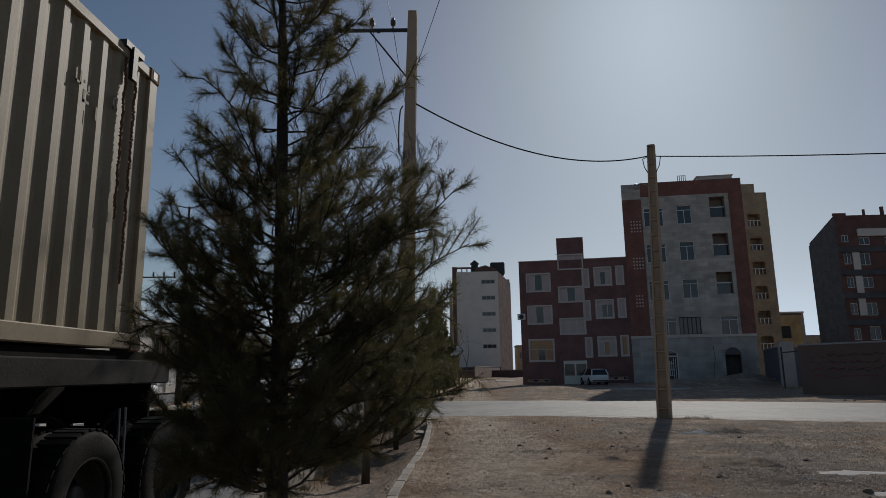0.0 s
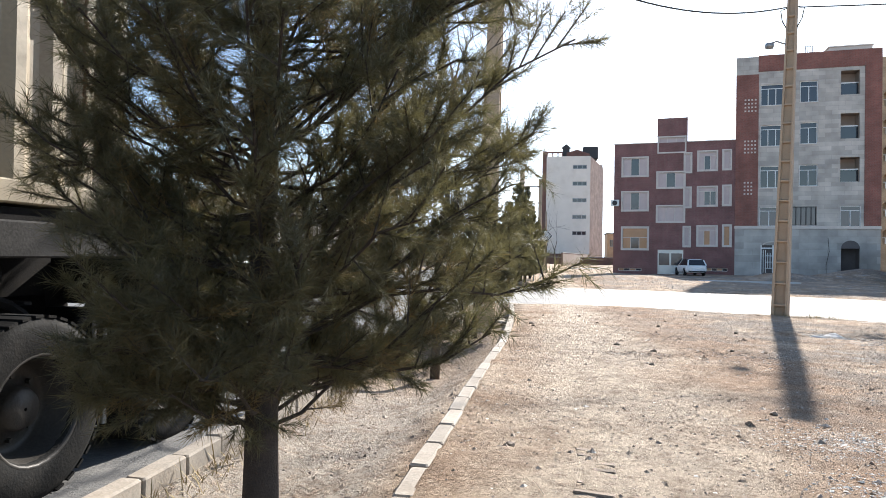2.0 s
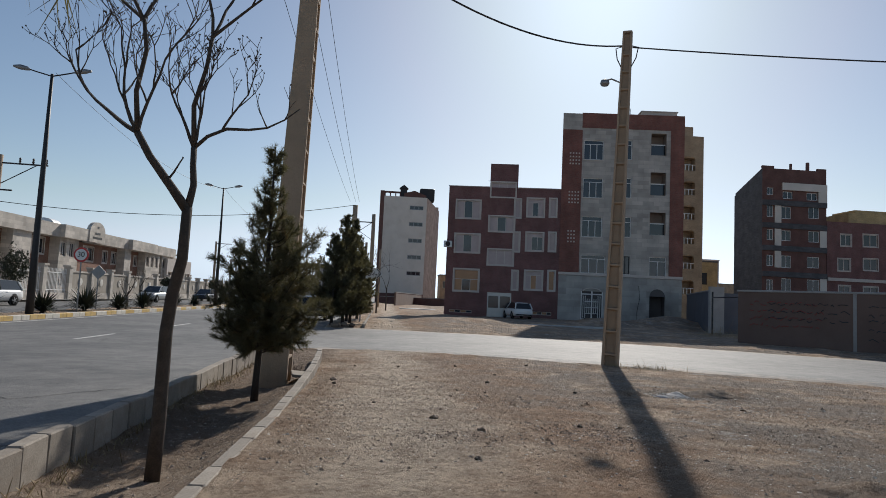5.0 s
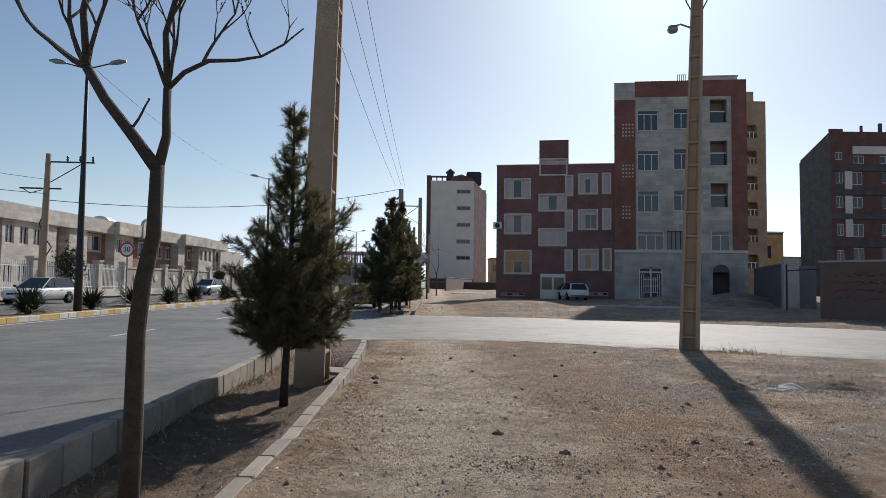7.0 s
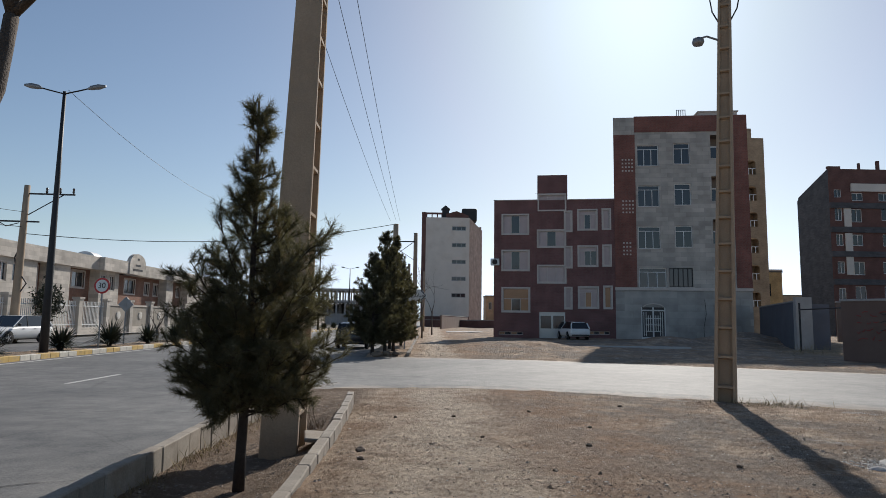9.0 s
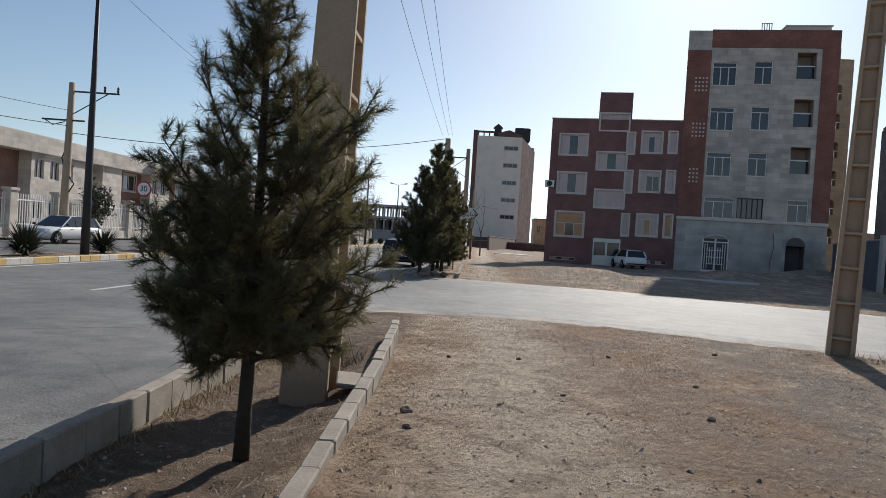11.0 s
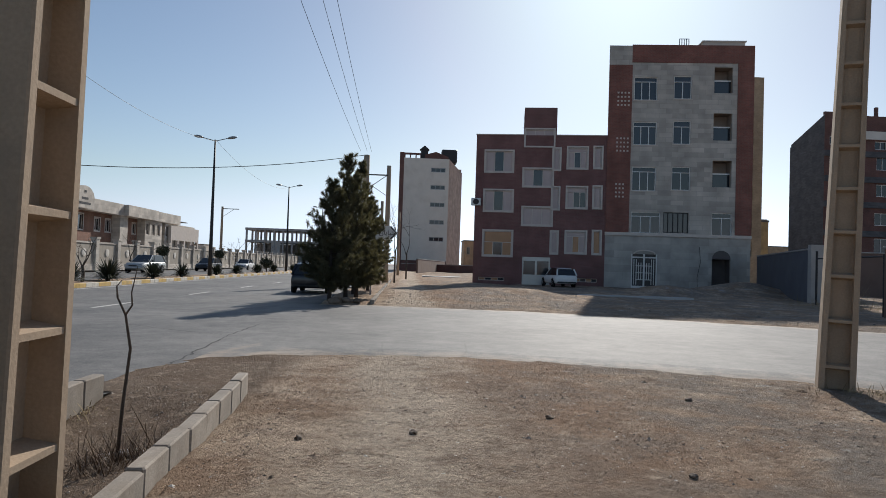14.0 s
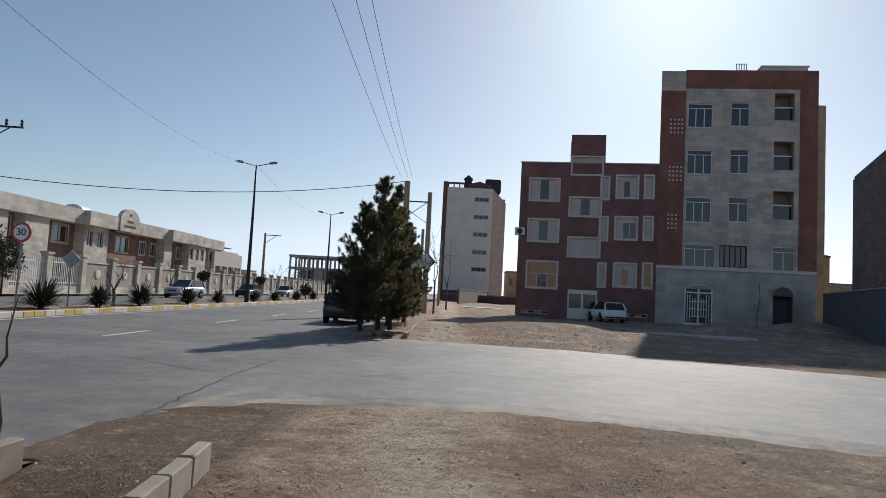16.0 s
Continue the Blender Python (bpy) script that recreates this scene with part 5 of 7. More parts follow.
for h in TW:
    window(tower, h, 3, STEEL, (GLASS,), 0, None, False, 0.15)
part("low_wall", Builder().box(-1, 30, -4, -3.6, -1, 1.6), DARK_BRICK, tower)

# dark block and its red neighbour to the right
dark = base("apartment_block", pose(60.5, 105, 0), "six storey dark brick apartment block with pale panels", "building")
DW = [(3.3, 4.9, 17.0, 19.0), (7.9, 9.75, 17.3, 19.2), (3.3, 4.9, 13.4, 15.1), (7.9, 9.75, 13.4, 15.2), (3.3, 4.95, 9.0, 11.0), (7.7, 9.8, 9.2, 11.0), (3.3, 4.95, 5.2, 7.3), (7.7, 9.8, 5.2, 7.3),
      (3.5, 5.2, 20.3, 21.5), (7.6, 9.4, 20.3, 21.5), (0.8, 1.9, 17.2, 19.2), (0.8, 1.9, 13.4, 15.2), (0.8, 1.9, 9.2, 11.0), (0.8, 1.9, 5.2, 7.0), (0.8, 1.9, 20.8, 22.0)]
part("wall", front_wall(11, -1, 25.2, DW), DARK_BRICK, dark)
part("side_wall", Builder().add([(0, 0, -1), (0.5, 9, -1), (0.5, 9, 22.4), (0, 0, 25.2)], [(0, 1, 2, 3)]).box(0.5, 11, 9, 9.3, -1, 22).box(10.9, 11, 0.01, 9, -1, 25.1), CHARCOAL, dark, "dark charcoal side wall")
for z in (19.6, 15.9, 12.2, 8.0):
    part("ledge", Builder().box(0, 11, -0.25, 0, z - 0.5, z + 0.35), CHARCOAL, dark)
part("pale_panel", Builder().box(3.3, 10.95, -0.32, -0.02, 21.7, 22.9), PLASTER, dark)
part("pale_panel", Builder().box(9.5, 10.95, -0.3, -0.02, 19.95, 21.7), PLASTER, dark)
for z0, z1 in ((16.3, 19.1), (12.55, 15.3), (9.0, 11.7)):
    part("pale_panel", Builder().box(2.1, 3.2, -0.12, -0.02, z0, z1), PLASTER, dark)
for z0, z1 in ((12.6, 15.3), (4.6, 7.5)):
    part("pale_panel", Builder().box(9.85, 11, -0.12, -0.02, z0, z1), PLASTER, dark)
for u0, u1, y0, y1, z in ((0, 2, 0, 0.4, 25.6), (9.5, 11, 0, 0.4, 25.6)):
    part("parapet", Builder().box(u0, u1, y0, y1, 25.2, z), DARK_BRICK, dark)
for u0, u1, y0, y1, z in ((4.9, 5.2, 0.2, 0.5, 26.2), (7.8, 8.2, 0.2, 0.6, 26.6)):
    part("chimney", Builder().box(u0, u1, y0, y1, 25.2, z), DARK_BRICK, dark)
for h in DW:
    window(dark, h, 2, WHITE_PVC, (GLASS,), 0, None, False, 0.09)
brickrow = base("apartment_house", pose(71.6, 105, 0), "four storey red brown brick house beside the dark block", "building")
BW = [(2.4, 4.2, 13.1, 15.0), (6.3, 8.8, 13.2, 15.2), (1.9, 4.0, 9.0, 11.0), (6.3, 8.8, 9.3, 11.2), (11, 13, 13.2, 15.2), (11, 13, 9.2, 11.2), (2, 4, 5, 6.6), (6.3, 8.8, 5, 6.6)]
part("wall", shell(front_wall(30, -1, 17.0, BW), 30, 12, -1, 17), RED_BRICK, brickrow)
part("ledge", Builder().box(0, 30, -0.3, 0, 7.3, 7.8), TRIM, brickrow)
part("roof_room", Builder().box(4.5, 22, 1, 8, 17, 18.8).box(6, 21, 1.5, 7, 18.8, 19.4), YELLOW_BRICK, brickrow, "pale roof room")
for h in BW:
    window(brickrow, h, 2, TRIM, (GLASS,), 0, TRIM, False, 0.12)

# yellow and grey houses in the gap
yellow = base("house", pose(55.5, 122, 0), "distant yellow brick house in the gap", "building")
part("wall", shell(front_wall(6.6, -1, 10.6, [(2.6, 4.6, 6.4, 8.6)]), 6.6, 8, -1, 10.6), YELLOW_BRICK, yellow)
part("roof", Builder().box(-0.1, 6.7, -0.1, 8, 10.6, 10.9).box(1, 2, 2, 4, 10.9, 12), ROOF, yellow)
window(yellow, (2.6, 4.6, 6.4, 8.6), 2, DARK_STEEL, (GLASS,), 0, None, False, 0.1)
greyh = base("house", pose(62, 140, 0), "distant grey plastered house", "building")
part("wall", shell(front_wall(10, -1, 12.4, [(1.5, 3, 8.2, 10)]), 10, 8, -1, 12.4), GREY_CONCRETE, greyh)
part("roof", Builder().box(-0.1, 10.1, -0.1, 8, 12.4, 12.7).box(-8, 4, 4, 8, 12.7, 13.6), PLASTER, greyh)
window(greyh, (1.5, 3, 8.2, 10), 2, DARK_STEEL, (GLASS,), 0, None, False, 0.1)

# low far houses between tower and red house, and a distant line
for k, (x, y, w, h, m) in enumerate(((17, 210, 14, 9, TAN_BRICK), (-75, 330, 60, 8, GREY_CONCRETE), (40, 260, 60, 9, PINK_PLASTER), (110, 240, 90, 12, TAN_BRICK), (-160, 300, 70, 7, BEIGE_STONE))):
    far_house = base("house", pose(x, y, 0), "low distant brick house on the horizon", "building", "distant houses")
    hs = [(w * (i + 0.3) / 5, w * (i + 0.65) / 5, h * 0.55, h * 0.8) for i in range(5)]
    part("wall", shell(front_wall(w, -1, h, hs), w, 10, -1, h), m, far_house)
    part("roof", Builder().box(-0.2, w + 0.2, -0.2, 10, h, h + 0.3), ROOF, far_house)
    for q in hs:
        window(far_house, q, 2, STEEL, (GLASS,), 0, None, False, 0.12)

# unfinished concrete frame
frame_b = base("unfinished_building", pose(-44, 190, 0), "unfinished three storey grey concrete frame building", "building")
for k, z in enumerate((2.6, 6.3, 9.6)):
    part("slab", Builder().box(0, 30, 0, 14, z - 0.35, z + 0.25), GREY_CONCRETE, frame_b)
for i in range(13):
    for j in (0.2, 6.5, 13.0):
        part("column", Builder().box(0.1 + i * 2.45, 0.55 + i * 2.45, j, j + 0.5, -1, 9.4), GREY_CONCRETE, frame_b)
part("infill", Builder().box(7, 9.5, 0.3, 0.5, 2.85, 5.95).box(14.5, 30, 0.3, 0.5, -1, 2.3).box(0.5, 30, 13, 13.2, -1, 5.9).box(24, 30, 0.3, 0.5, 2.85, 9.2), GREY_CONCRETE, frame_b)

# ---- lorry with a container ----
lorry = base("lorry", pose(0, 0, 0), "beige shipping container on a dusty flatbed lorry", "lorry")
CX, CY0, CY1, CZ0, CZ1 = -2.68, -3.9, 8.3, 1.62, 4.42
side = Builder()
prof, y = [], CY0 + 0.12
while y < CY1 - 0.25:
    prof += [(0.0, y), (0.0, y + 0.075), (-0.038, y + 0.14), (-0.038, y + 0.21)]
    y += 0.278
prof.append((0.0, CY1 - 0.12))
for x, yy in prof:
    side.v += [(CX + x, yy, CZ0 + 0.14), (CX + x, yy, CZ1 - 0.1)]
side.f = [(2 * i, 2 * i + 2, 2 * i + 3, 2 * i + 1) for i in range(len(prof) - 1)]
part("side_panel", side, CONTAINER, lorry, "corrugated beige steel side of the container")
part("top_rail", Builder().box(CX - 0.06, CX + 0.02, CY0, CY1 - 0.1, CZ1 - 0.1, CZ1, c=0.01), CONTAINER, lorry)
part("bottom_rail", Builder().box(CX - 0.08, CX + 0.02, CY0, CY1 - 0.1, CZ0, CZ0 + 0.14, c=0.01), CONTAINER, lorry)
for yy in (CY0, CY1 - 0.16):
    part("corner_post", Builder().box(CX - 0.15, CX + 0.02, yy, yy + 0.16, CZ0, CZ1, c=0.012), CONTAINER, lorry)
    for z in (CZ0 - 0.02, CZ1 - 0.12):
        casting = part("corner_casting", Builder().box(CX - 0.17, CX + 0.03, yy - 0.01, yy + 0.18, z, z + 0.14, c=0.012), RUST, lorry, "rusty corner casting")
        part("slot", Builder().box(CX + 0.03, CX + 0.034, yy + 0.04, yy + 0.12, z + 0.03, z + 0.11), SIGN_BLACK, casting)
part("roof_sheet", Builder().box(CX - 2.42, CX - 0.02, CY0 + 0.05, CY1 - 0.05, CZ1 - 0.06, CZ1 - 0.02), CONTAINER, lorry)
part("end_door", Builder().box(CX - 2.4, CX - 0.1, CY1 - 0.08, CY1 - 0.03, CZ0 + 0.1, CZ1 - 0.1), CONTAINER, lorry)
part("far_side", Builder().box(CX - 2.44, CX - 2.4, CY0, CY1, CZ0, CZ1), CONTAINER, lorry)
part("front_end", Builder().box(CX - 2.4, CX - 0.1, CY0, CY0 + 0.06, CZ0, CZ1 - 0.05), CONTAINER, lorry)
part("container_floor", Builder().box(CX - 2.42, CX - 0.06, CY0, CY1, CZ0 + 0.02, CZ0 + 0.1), RUST, lorry)
FADED = mat("faded_stencil", (0.42, 0.38, 0.3), 0.8, var=0.4, scale=12)
for k, txt in enumerate(("2", "U", "1", "0")):
    y = (7.12, 7.0, 7.28, 7.56)[k]
    z = 3.62 if txt in "2" else 3.75 - 0.22 * (txt == "1")
    bars = {"2": [(0, .04, .28, .32), (.1, .14, .16, .28), (0, .14, .14, .18), (0, .04, 0, .14), (0, .14, 0, .04)], "U": [(0, .035, 0, .2), (.1, .135, 0, .2), (0, .135, 0, .035)],
            "1": [(.05, .09, 0, .2)], "0": [(0, .03, 0, .2), (.09, .12, 0, .2), (0, .12, 0, .03), (0, .12, .17, .2)]}[txt]
    b = Builder()
    for u0, u1, a, c in bars:
        b.box(CX + 0.001, CX + 0.003, y + u0 * 0.6, y + u1 * 0.6, z + a * 0.6, z + c * 0.6)
    part("marking", b, FADED, lorry, "faded pale stencilled marking")
for i, y in enumerate((7.68, 7.86)):
    links = Builder()
    for k in range(44 if i == 0 else 60):
        z = CZ1 - 0.12 - k * 0.035
        links.tube([(CX + 0.03 + 0.009 * (k % 2), y + 0.012 * math.cos(k * 0.9), z), (CX + 0.03 - 0.009 * (k % 2), y - 0.01 * math.sin(k * 0.7), z - 0.042)], 0.01 if k % 2 else 0.013, 5)
    tagged(part("chain", links, RUST, lorry, "rusty hanging lashing chain"), kind="stuff")
part("chain_hook", Builder().box(CX - 0.02, CX + 0.05, 7.62, 7.95, CZ1 - 0.02, CZ1 + 0.04).box(CX + 0.02, CX + 0.06, 7.74, 7.82, CZ1 - 0.3, CZ1 + 0.02), DARK_STEEL, lorry)
# Pale scuffed rail coloured near black and mottled: tree shade put into the paint.
part("bed_side", Builder().box(CX - 0.06, CX + 0.06, CY0 - 2, CY1 + 0.6, 1.3, 1.52, c=0.012), mat("scuffed_rail_shade", (0.04, 0.038, 0.036), 0.9, var=0.5, scale=3, dirt=(0.02, 0.018, 0.016), dirt_amount=0.95, spec=0.15), lorry, "scuffed pale flatbed side rail with shade in its colour")
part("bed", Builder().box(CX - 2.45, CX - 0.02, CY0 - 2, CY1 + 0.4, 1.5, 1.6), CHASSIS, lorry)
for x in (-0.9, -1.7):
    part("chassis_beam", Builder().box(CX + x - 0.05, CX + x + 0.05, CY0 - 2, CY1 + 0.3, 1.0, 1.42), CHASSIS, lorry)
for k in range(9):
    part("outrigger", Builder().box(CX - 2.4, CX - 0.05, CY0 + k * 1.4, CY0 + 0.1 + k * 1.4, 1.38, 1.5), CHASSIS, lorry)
# Unseen dark board, added to close the bright gap behind the wheels.
part("light_block_board", Builder().box(CX - 2.4, CX - 0.06, CY1 + 0.42, CY1 + 0.48, 0.92, 1.34, c=0.01), CHASSIS, lorry)
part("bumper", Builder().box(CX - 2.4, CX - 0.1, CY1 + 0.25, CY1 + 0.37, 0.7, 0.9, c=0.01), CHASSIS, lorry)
for y in (7.32, 8.66):
    part("mudguard", Builder().tube([(CX - 0.25, y + 0.6 * math.cos(a), 0.46 + 0.6 * math.sin(a)) for a in [math.pi * (0.15 + 0.07 * k) for k in range(11)]], 0.035, 6), CHASSIS, lorry)


def wheel(parent, x, y, z, r, width, name="wheel", out=1):
    tyre_prof = [(r * 0.56, -width * 0.42), (r * 0.62, -width * 0.5), (r * 0.9, -width * 0.5), (r * 0.985, -width * 0.42), (r, -width * 0.2), (r, width * 0.2), (r * 0.985, width * 0.42), (r * 0.9, width * 0.5), (r * 0.62, width * 0.5), (r * 0.56, width * 0.42)]
    m = pose(x, y, z, 0, 90 * out, 0)
    b = Builder()
    n = 40
    vs = [(q * math.cos(2 * math.pi * k / n), q * math.sin(2 * math.pi * k / n), h) for q, h in tyre_prof for k in range(n)]
    fs = [(i * n + k, i * n + (k + 1) % n, ((i + 1) % 10) * n + (k + 1) % n, ((i + 1) % 10) * n + k) for i in range(10) for k in range(n)]
    b.add(vs, fs, m)
    w = part(name, b, TYRE, parent, smooth=True)
    rim = Builder().lathe([(r * 0.63, width * 0.47), (r * 0.6, width * 0.5), (r * 0.575, width * 0.46), (r * 0.56, width * 0.3), (r * 0.52, width * 0.1), (r * 0.5, -width * 0.25), (r * 0.44, -width * 0.3), (r * 0.26, -width * 0.24), (r * 0.24, width * 0.0), (r * 0.2, width * 0.14), (r * 0.02, width * 0.16)], 28, m, False)
    part("rim", rim, RIM, w, smooth=True)
    for k in range(8):
        a = 2 * math.pi * k / 8
        part("wheel_nut", Builder().tube([(r * 0.35 * math.cos(a), r * 0.35 * math.sin(a), -width * 0.3), (r * 0.35 * math.cos(a), r * 0.35 * math.sin(a), -width * 0.16)], 0.016, 6).moved(m), RIM, w)
    lugs = Builder()
    for k in range(36):
        a = 2 * math.pi * k / 36
        lugs.box(r - 0.004, r + 0.012, -0.03, 0.03, -width * 0.45, width * 0.45, m @ pose(0, 0, 0, 0, 0, math.degrees(a)))
    tagged(part("tread", lugs, TYRE, w), kind="stuff")
    return w


AXLE_Z, TYRE_R = 0.435, 0.53
for y in (7.32, 8.66):
    for x, out in ((0.09, 1), (-0.25, 1), (-2.16, -1), (-2.5, -1)):
        wheel(lorry, CX + x, y, AXLE_Z, TYRE_R, 0.28, out=out)
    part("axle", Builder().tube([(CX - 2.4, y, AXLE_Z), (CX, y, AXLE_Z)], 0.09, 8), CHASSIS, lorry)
    # Springs and brake gear are unseen, added to darken the space under the bed.
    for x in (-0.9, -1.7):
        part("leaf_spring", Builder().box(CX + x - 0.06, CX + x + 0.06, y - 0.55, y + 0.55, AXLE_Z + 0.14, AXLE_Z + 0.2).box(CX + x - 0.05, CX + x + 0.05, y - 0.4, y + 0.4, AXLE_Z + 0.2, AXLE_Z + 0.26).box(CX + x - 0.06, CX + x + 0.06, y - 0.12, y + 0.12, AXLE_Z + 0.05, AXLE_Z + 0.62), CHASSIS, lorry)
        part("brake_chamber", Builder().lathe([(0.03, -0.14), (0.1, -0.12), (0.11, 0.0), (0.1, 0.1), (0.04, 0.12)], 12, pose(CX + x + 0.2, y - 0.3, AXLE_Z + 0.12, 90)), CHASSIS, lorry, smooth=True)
# Unseen hangers, boxes and tanks, added to block light under the bed.
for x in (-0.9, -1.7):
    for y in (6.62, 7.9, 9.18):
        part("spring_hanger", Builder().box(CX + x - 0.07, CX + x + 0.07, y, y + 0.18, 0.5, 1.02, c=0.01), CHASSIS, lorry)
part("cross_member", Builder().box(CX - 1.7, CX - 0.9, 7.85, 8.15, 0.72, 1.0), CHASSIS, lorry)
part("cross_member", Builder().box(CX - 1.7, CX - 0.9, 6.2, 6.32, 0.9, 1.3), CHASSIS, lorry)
part("light_block_box", Builder().box(CX - 2.4, CX - 0.5, 4.5, 6.1, 0.42, 1.3, c=0.03), CHASSIS, lorry, "unseen dark box added to block light under the bed")
part("light_block_drum", Builder().lathe([(0.3, -1.0), (0.36, -0.96), (0.36, 0.96), (0.3, 1.0)], 20, pose(CX - 0.5, 2.6, 0.85, 90)), CHASSIS, lorry, "unseen dark drum added to block light under the bed", smooth=True)
part("light_block_cylinder", Builder().lathe([(0.1, -0.5), (0.15, -0.44), (0.15, 0.44), (0.1, 0.5)], 14, pose(CX - 1.3, 8.0, 1.15, 0, 90)), CHASSIS, lorry, smooth=True)
# Unseen flaps, added to close more of the lit gaps.
for x in (-0.5, -2.6):
    part("mudflap", Builder().box(CX + x, CX + x + 0.66, 9.32, 9.34, 0.16, 1.0), TYRE, lorry, "unseen black mudflap added to block light by the wheels")
    part("mudflap", Builder().box(CX + x, CX + x + 0.66, 6.68, 6.7, 0.3, 1.1), TYRE, lorry, "unseen black mudflap added to block light by the wheels")
wheel(lorry, CX, -4.2, AXLE_Z, TYRE_R, 0.28), wheel(lorry, CX - 2.4, -4.2, AXLE_Z, TYRE_R, 0.28, out=-1)
for k in range(2):
    part("strap", Builder().tube([(CX + 0.1, 7.9 + k * 0.1, 1.1), (CX + 0.11, 7.9 + k * 0.1, 0.65), (CX + 0.1, 7.92 + k * 0.09, 0.18)], [0.012, 0.012, 0.022], 6), STEEL, lorry, "pale dangling strap")
part("cab", Builder().box(CX - 2.35, CX - 0.05, -8.0, -5.9, 0.6, 3.2, c=0.15), WHITE_PAINT, lorry)

# ---- cars ----
def car(m, label, L, W, H, paint, style="sedan", group="", wheel_mat=ALLOY):
    """A car along +x (front), standing at z = 0; body lofted over stations, glasshouse, wheels, lamps."""
    thing = base("car", m, label, "car", group)
    belt = 0.62 * H
    if style == "sedan":
        deck = [(-0.5, 0.52, 0.6), (-0.485, 0.6, 0.82), (-0.44, 0.63, 0.95), (-0.34, 0.64, 1), (-0.1, 0.64, 1), (0.16, 0.63, 1), (0.26, 0.6, 0.99), (0.4, 0.535, 0.96), (0.47, 0.47, 0.86), (0.5, 0.36, 0.7)]
        roof = [(-0.36, 0.0), (-0.22, 0.8), (-0.14, 0.97), (-0.02, 1.0), (0.06, 0.97), (0.235, 0.0)]
    else:
        deck = [(-0.5, 0.55, 0.82), (-0.49, 0.62, 0.94), (-0.42, 0.63, 1), (-0.3, 0.63, 1), (-0.1, 0.63, 1), (0.14, 0.62, 1), (0.24, 0.6, 0.99), (0.4, 0.55, 0.97), (0.47, 0.5, 0.88), (0.5, 0.38, 0.76)]
        roof = [(-0.49, 0.0), (-0.41, 0.85), (-0.34, 0.98), (-0.1, 1.0), (0.02, 0.97), (0.21, 0.0)]
    b = Builder()
    ring = 10
    for u, top, wide in deck:
        h, w = top * H, W / 2 * wide
        low = 0.17 * H + (0.05 * H if abs(u) > 0.46 else 0)
        half = [(w * 0.86, low), (w * 0.97, low + 0.08 * H), (w, 0.38 * H), (w * 0.97, h - 0.07 * H), (w * 0.86, h)]
        b.v += [(u * L, p, z) for p, z in half] + [(u * L, -p, z) for p, z in reversed(half)]
    for i in range(len(deck) - 1):
        b.f += [(i * ring + k, i * ring + (k + 1) % ring, (i + 1) * ring + (k + 1) % ring, (i + 1) * ring + k) for k in range(ring)]
    b.f += [tuple(range(ring)), tuple(range((len(deck) - 1) * ring, len(deck) * ring))]
    body = part("body", b, paint, thing, smooth=True)
    zb, zr = 0.625 * H, H
    g = Builder()
    for u, t in roof:
        w0, w1 = W * 0.44, W * 0.44 - W * 0.085 * t
        z = zb + (zr - zb) * t
        g.v += [(u * L, w1, z), (u * L, -w1, z)]
    k = len(roof)
    low = len(g.v)
    g.v += [(u * L, s * W * 0.44, zb - 0.02) for u, t in roof for s in (1, -1)]
    for i in range(k - 1):
        g.f += [(2 * i, 2 * i + 1, 2 * i + 3, 2 * i + 2), (2 * i, 2 * i + 2, low + 2 * i + 2, low + 2 * i), (2 * i + 1, low + 2 * i + 1, low + 2 * i + 3, 2 * i + 3)]
    part("glasshouse", g, CAR_GLASS, thing)
    cap = Builder()
    for u, t in roof[1:-1]:
        w1, z = W * 0.44 - W * 0.085 * t, zb + (zr - zb) * t
        cap.v += [(u * L, w1 + 0.008, z - 0.05), (u * L, w1 * 0.8, z + 0.012), (u * L, -w1 * 0.8, z + 0.012), (u * L, -w1 - 0.008, z - 0.05)]
    for i in range(k - 3):
        cap.f += [(4 * i + j, 4 * i + j + 1, 4 * i + 5 + j, 4 * i + 4 + j) for j in range(3)]
    part("roof", cap, paint, thing, smooth=True)
    for s in (1, -1):
        for (u0, t0), (u1, t1) in ((roof[0], roof[1]), (roof[-1], roof[-2])):
            p = Vector((u0 * L, s * (W * 0.44 + 0.004), zb - 0.02))
            q = Vector((u1 * L, s * (W * 0.44 - W * 0.085 * t1 + 0.006), zb + (zr - zb) * t1))
            part("pillar", Builder().tube([p, q], 0.035 if u0 > 0 else 0.06, 6), paint, thing)
        um = -0.04
        part("pillar", Builder().tube([(um * L, s * (W * 0.44 + 0.004), zb - 0.01), (um * L - 0.03, s * (W * 0.356), zr - 0.04)], 0.028, 6), PLASTIC, thing)
        mirror = Builder().box(0.165 * L, 0.165 * L + 0.1, s * W * 0.56 - 0.09, s * W * 0.56 + 0.09, zb + 0.02, zb + 0.15, c=0.025)
        part("mirror", mirror, paint if style == "sedan" else PLASTIC, thing)
        part("tail_lamp", Builder().box(-0.487 * L, -0.455 * L, s * W * 0.37 - 0.12, s * W * 0.37 + 0.12, 0.5 * H, 0.6 * H, c=0.02), RED_LENS, thing, "red tail lamp")
        part("headlamp", Builder().box(0.455 * L, 0.483 * L, s * W * 0.36 - 0.14, s * W * 0.36 + 0.14, 0.4 * H, 0.47 * H, c=0.02), CLEAR_LENS, thing)
        for u in (-0.12, 0.08):
            part("door_handle", Builder().box(u * L - 0.2, u * L - 0.05, s * W * 0.495 - 0.012, s * W * 0.495 + 0.012, 0.53 * H, 0.55 * H), paint, thing)
        for u in (-0.29, 0.31):
            arch = Builder().lathe([(0.26 * H, -0.02), (0.26 * H, 0.02), (0.2 * H, 0.022)], 20, pose(u * L, s * (W * 0.488), 0.215 * H, 90, 0, 0))
            part("wheel_arch", arch, PLASTIC, thing)
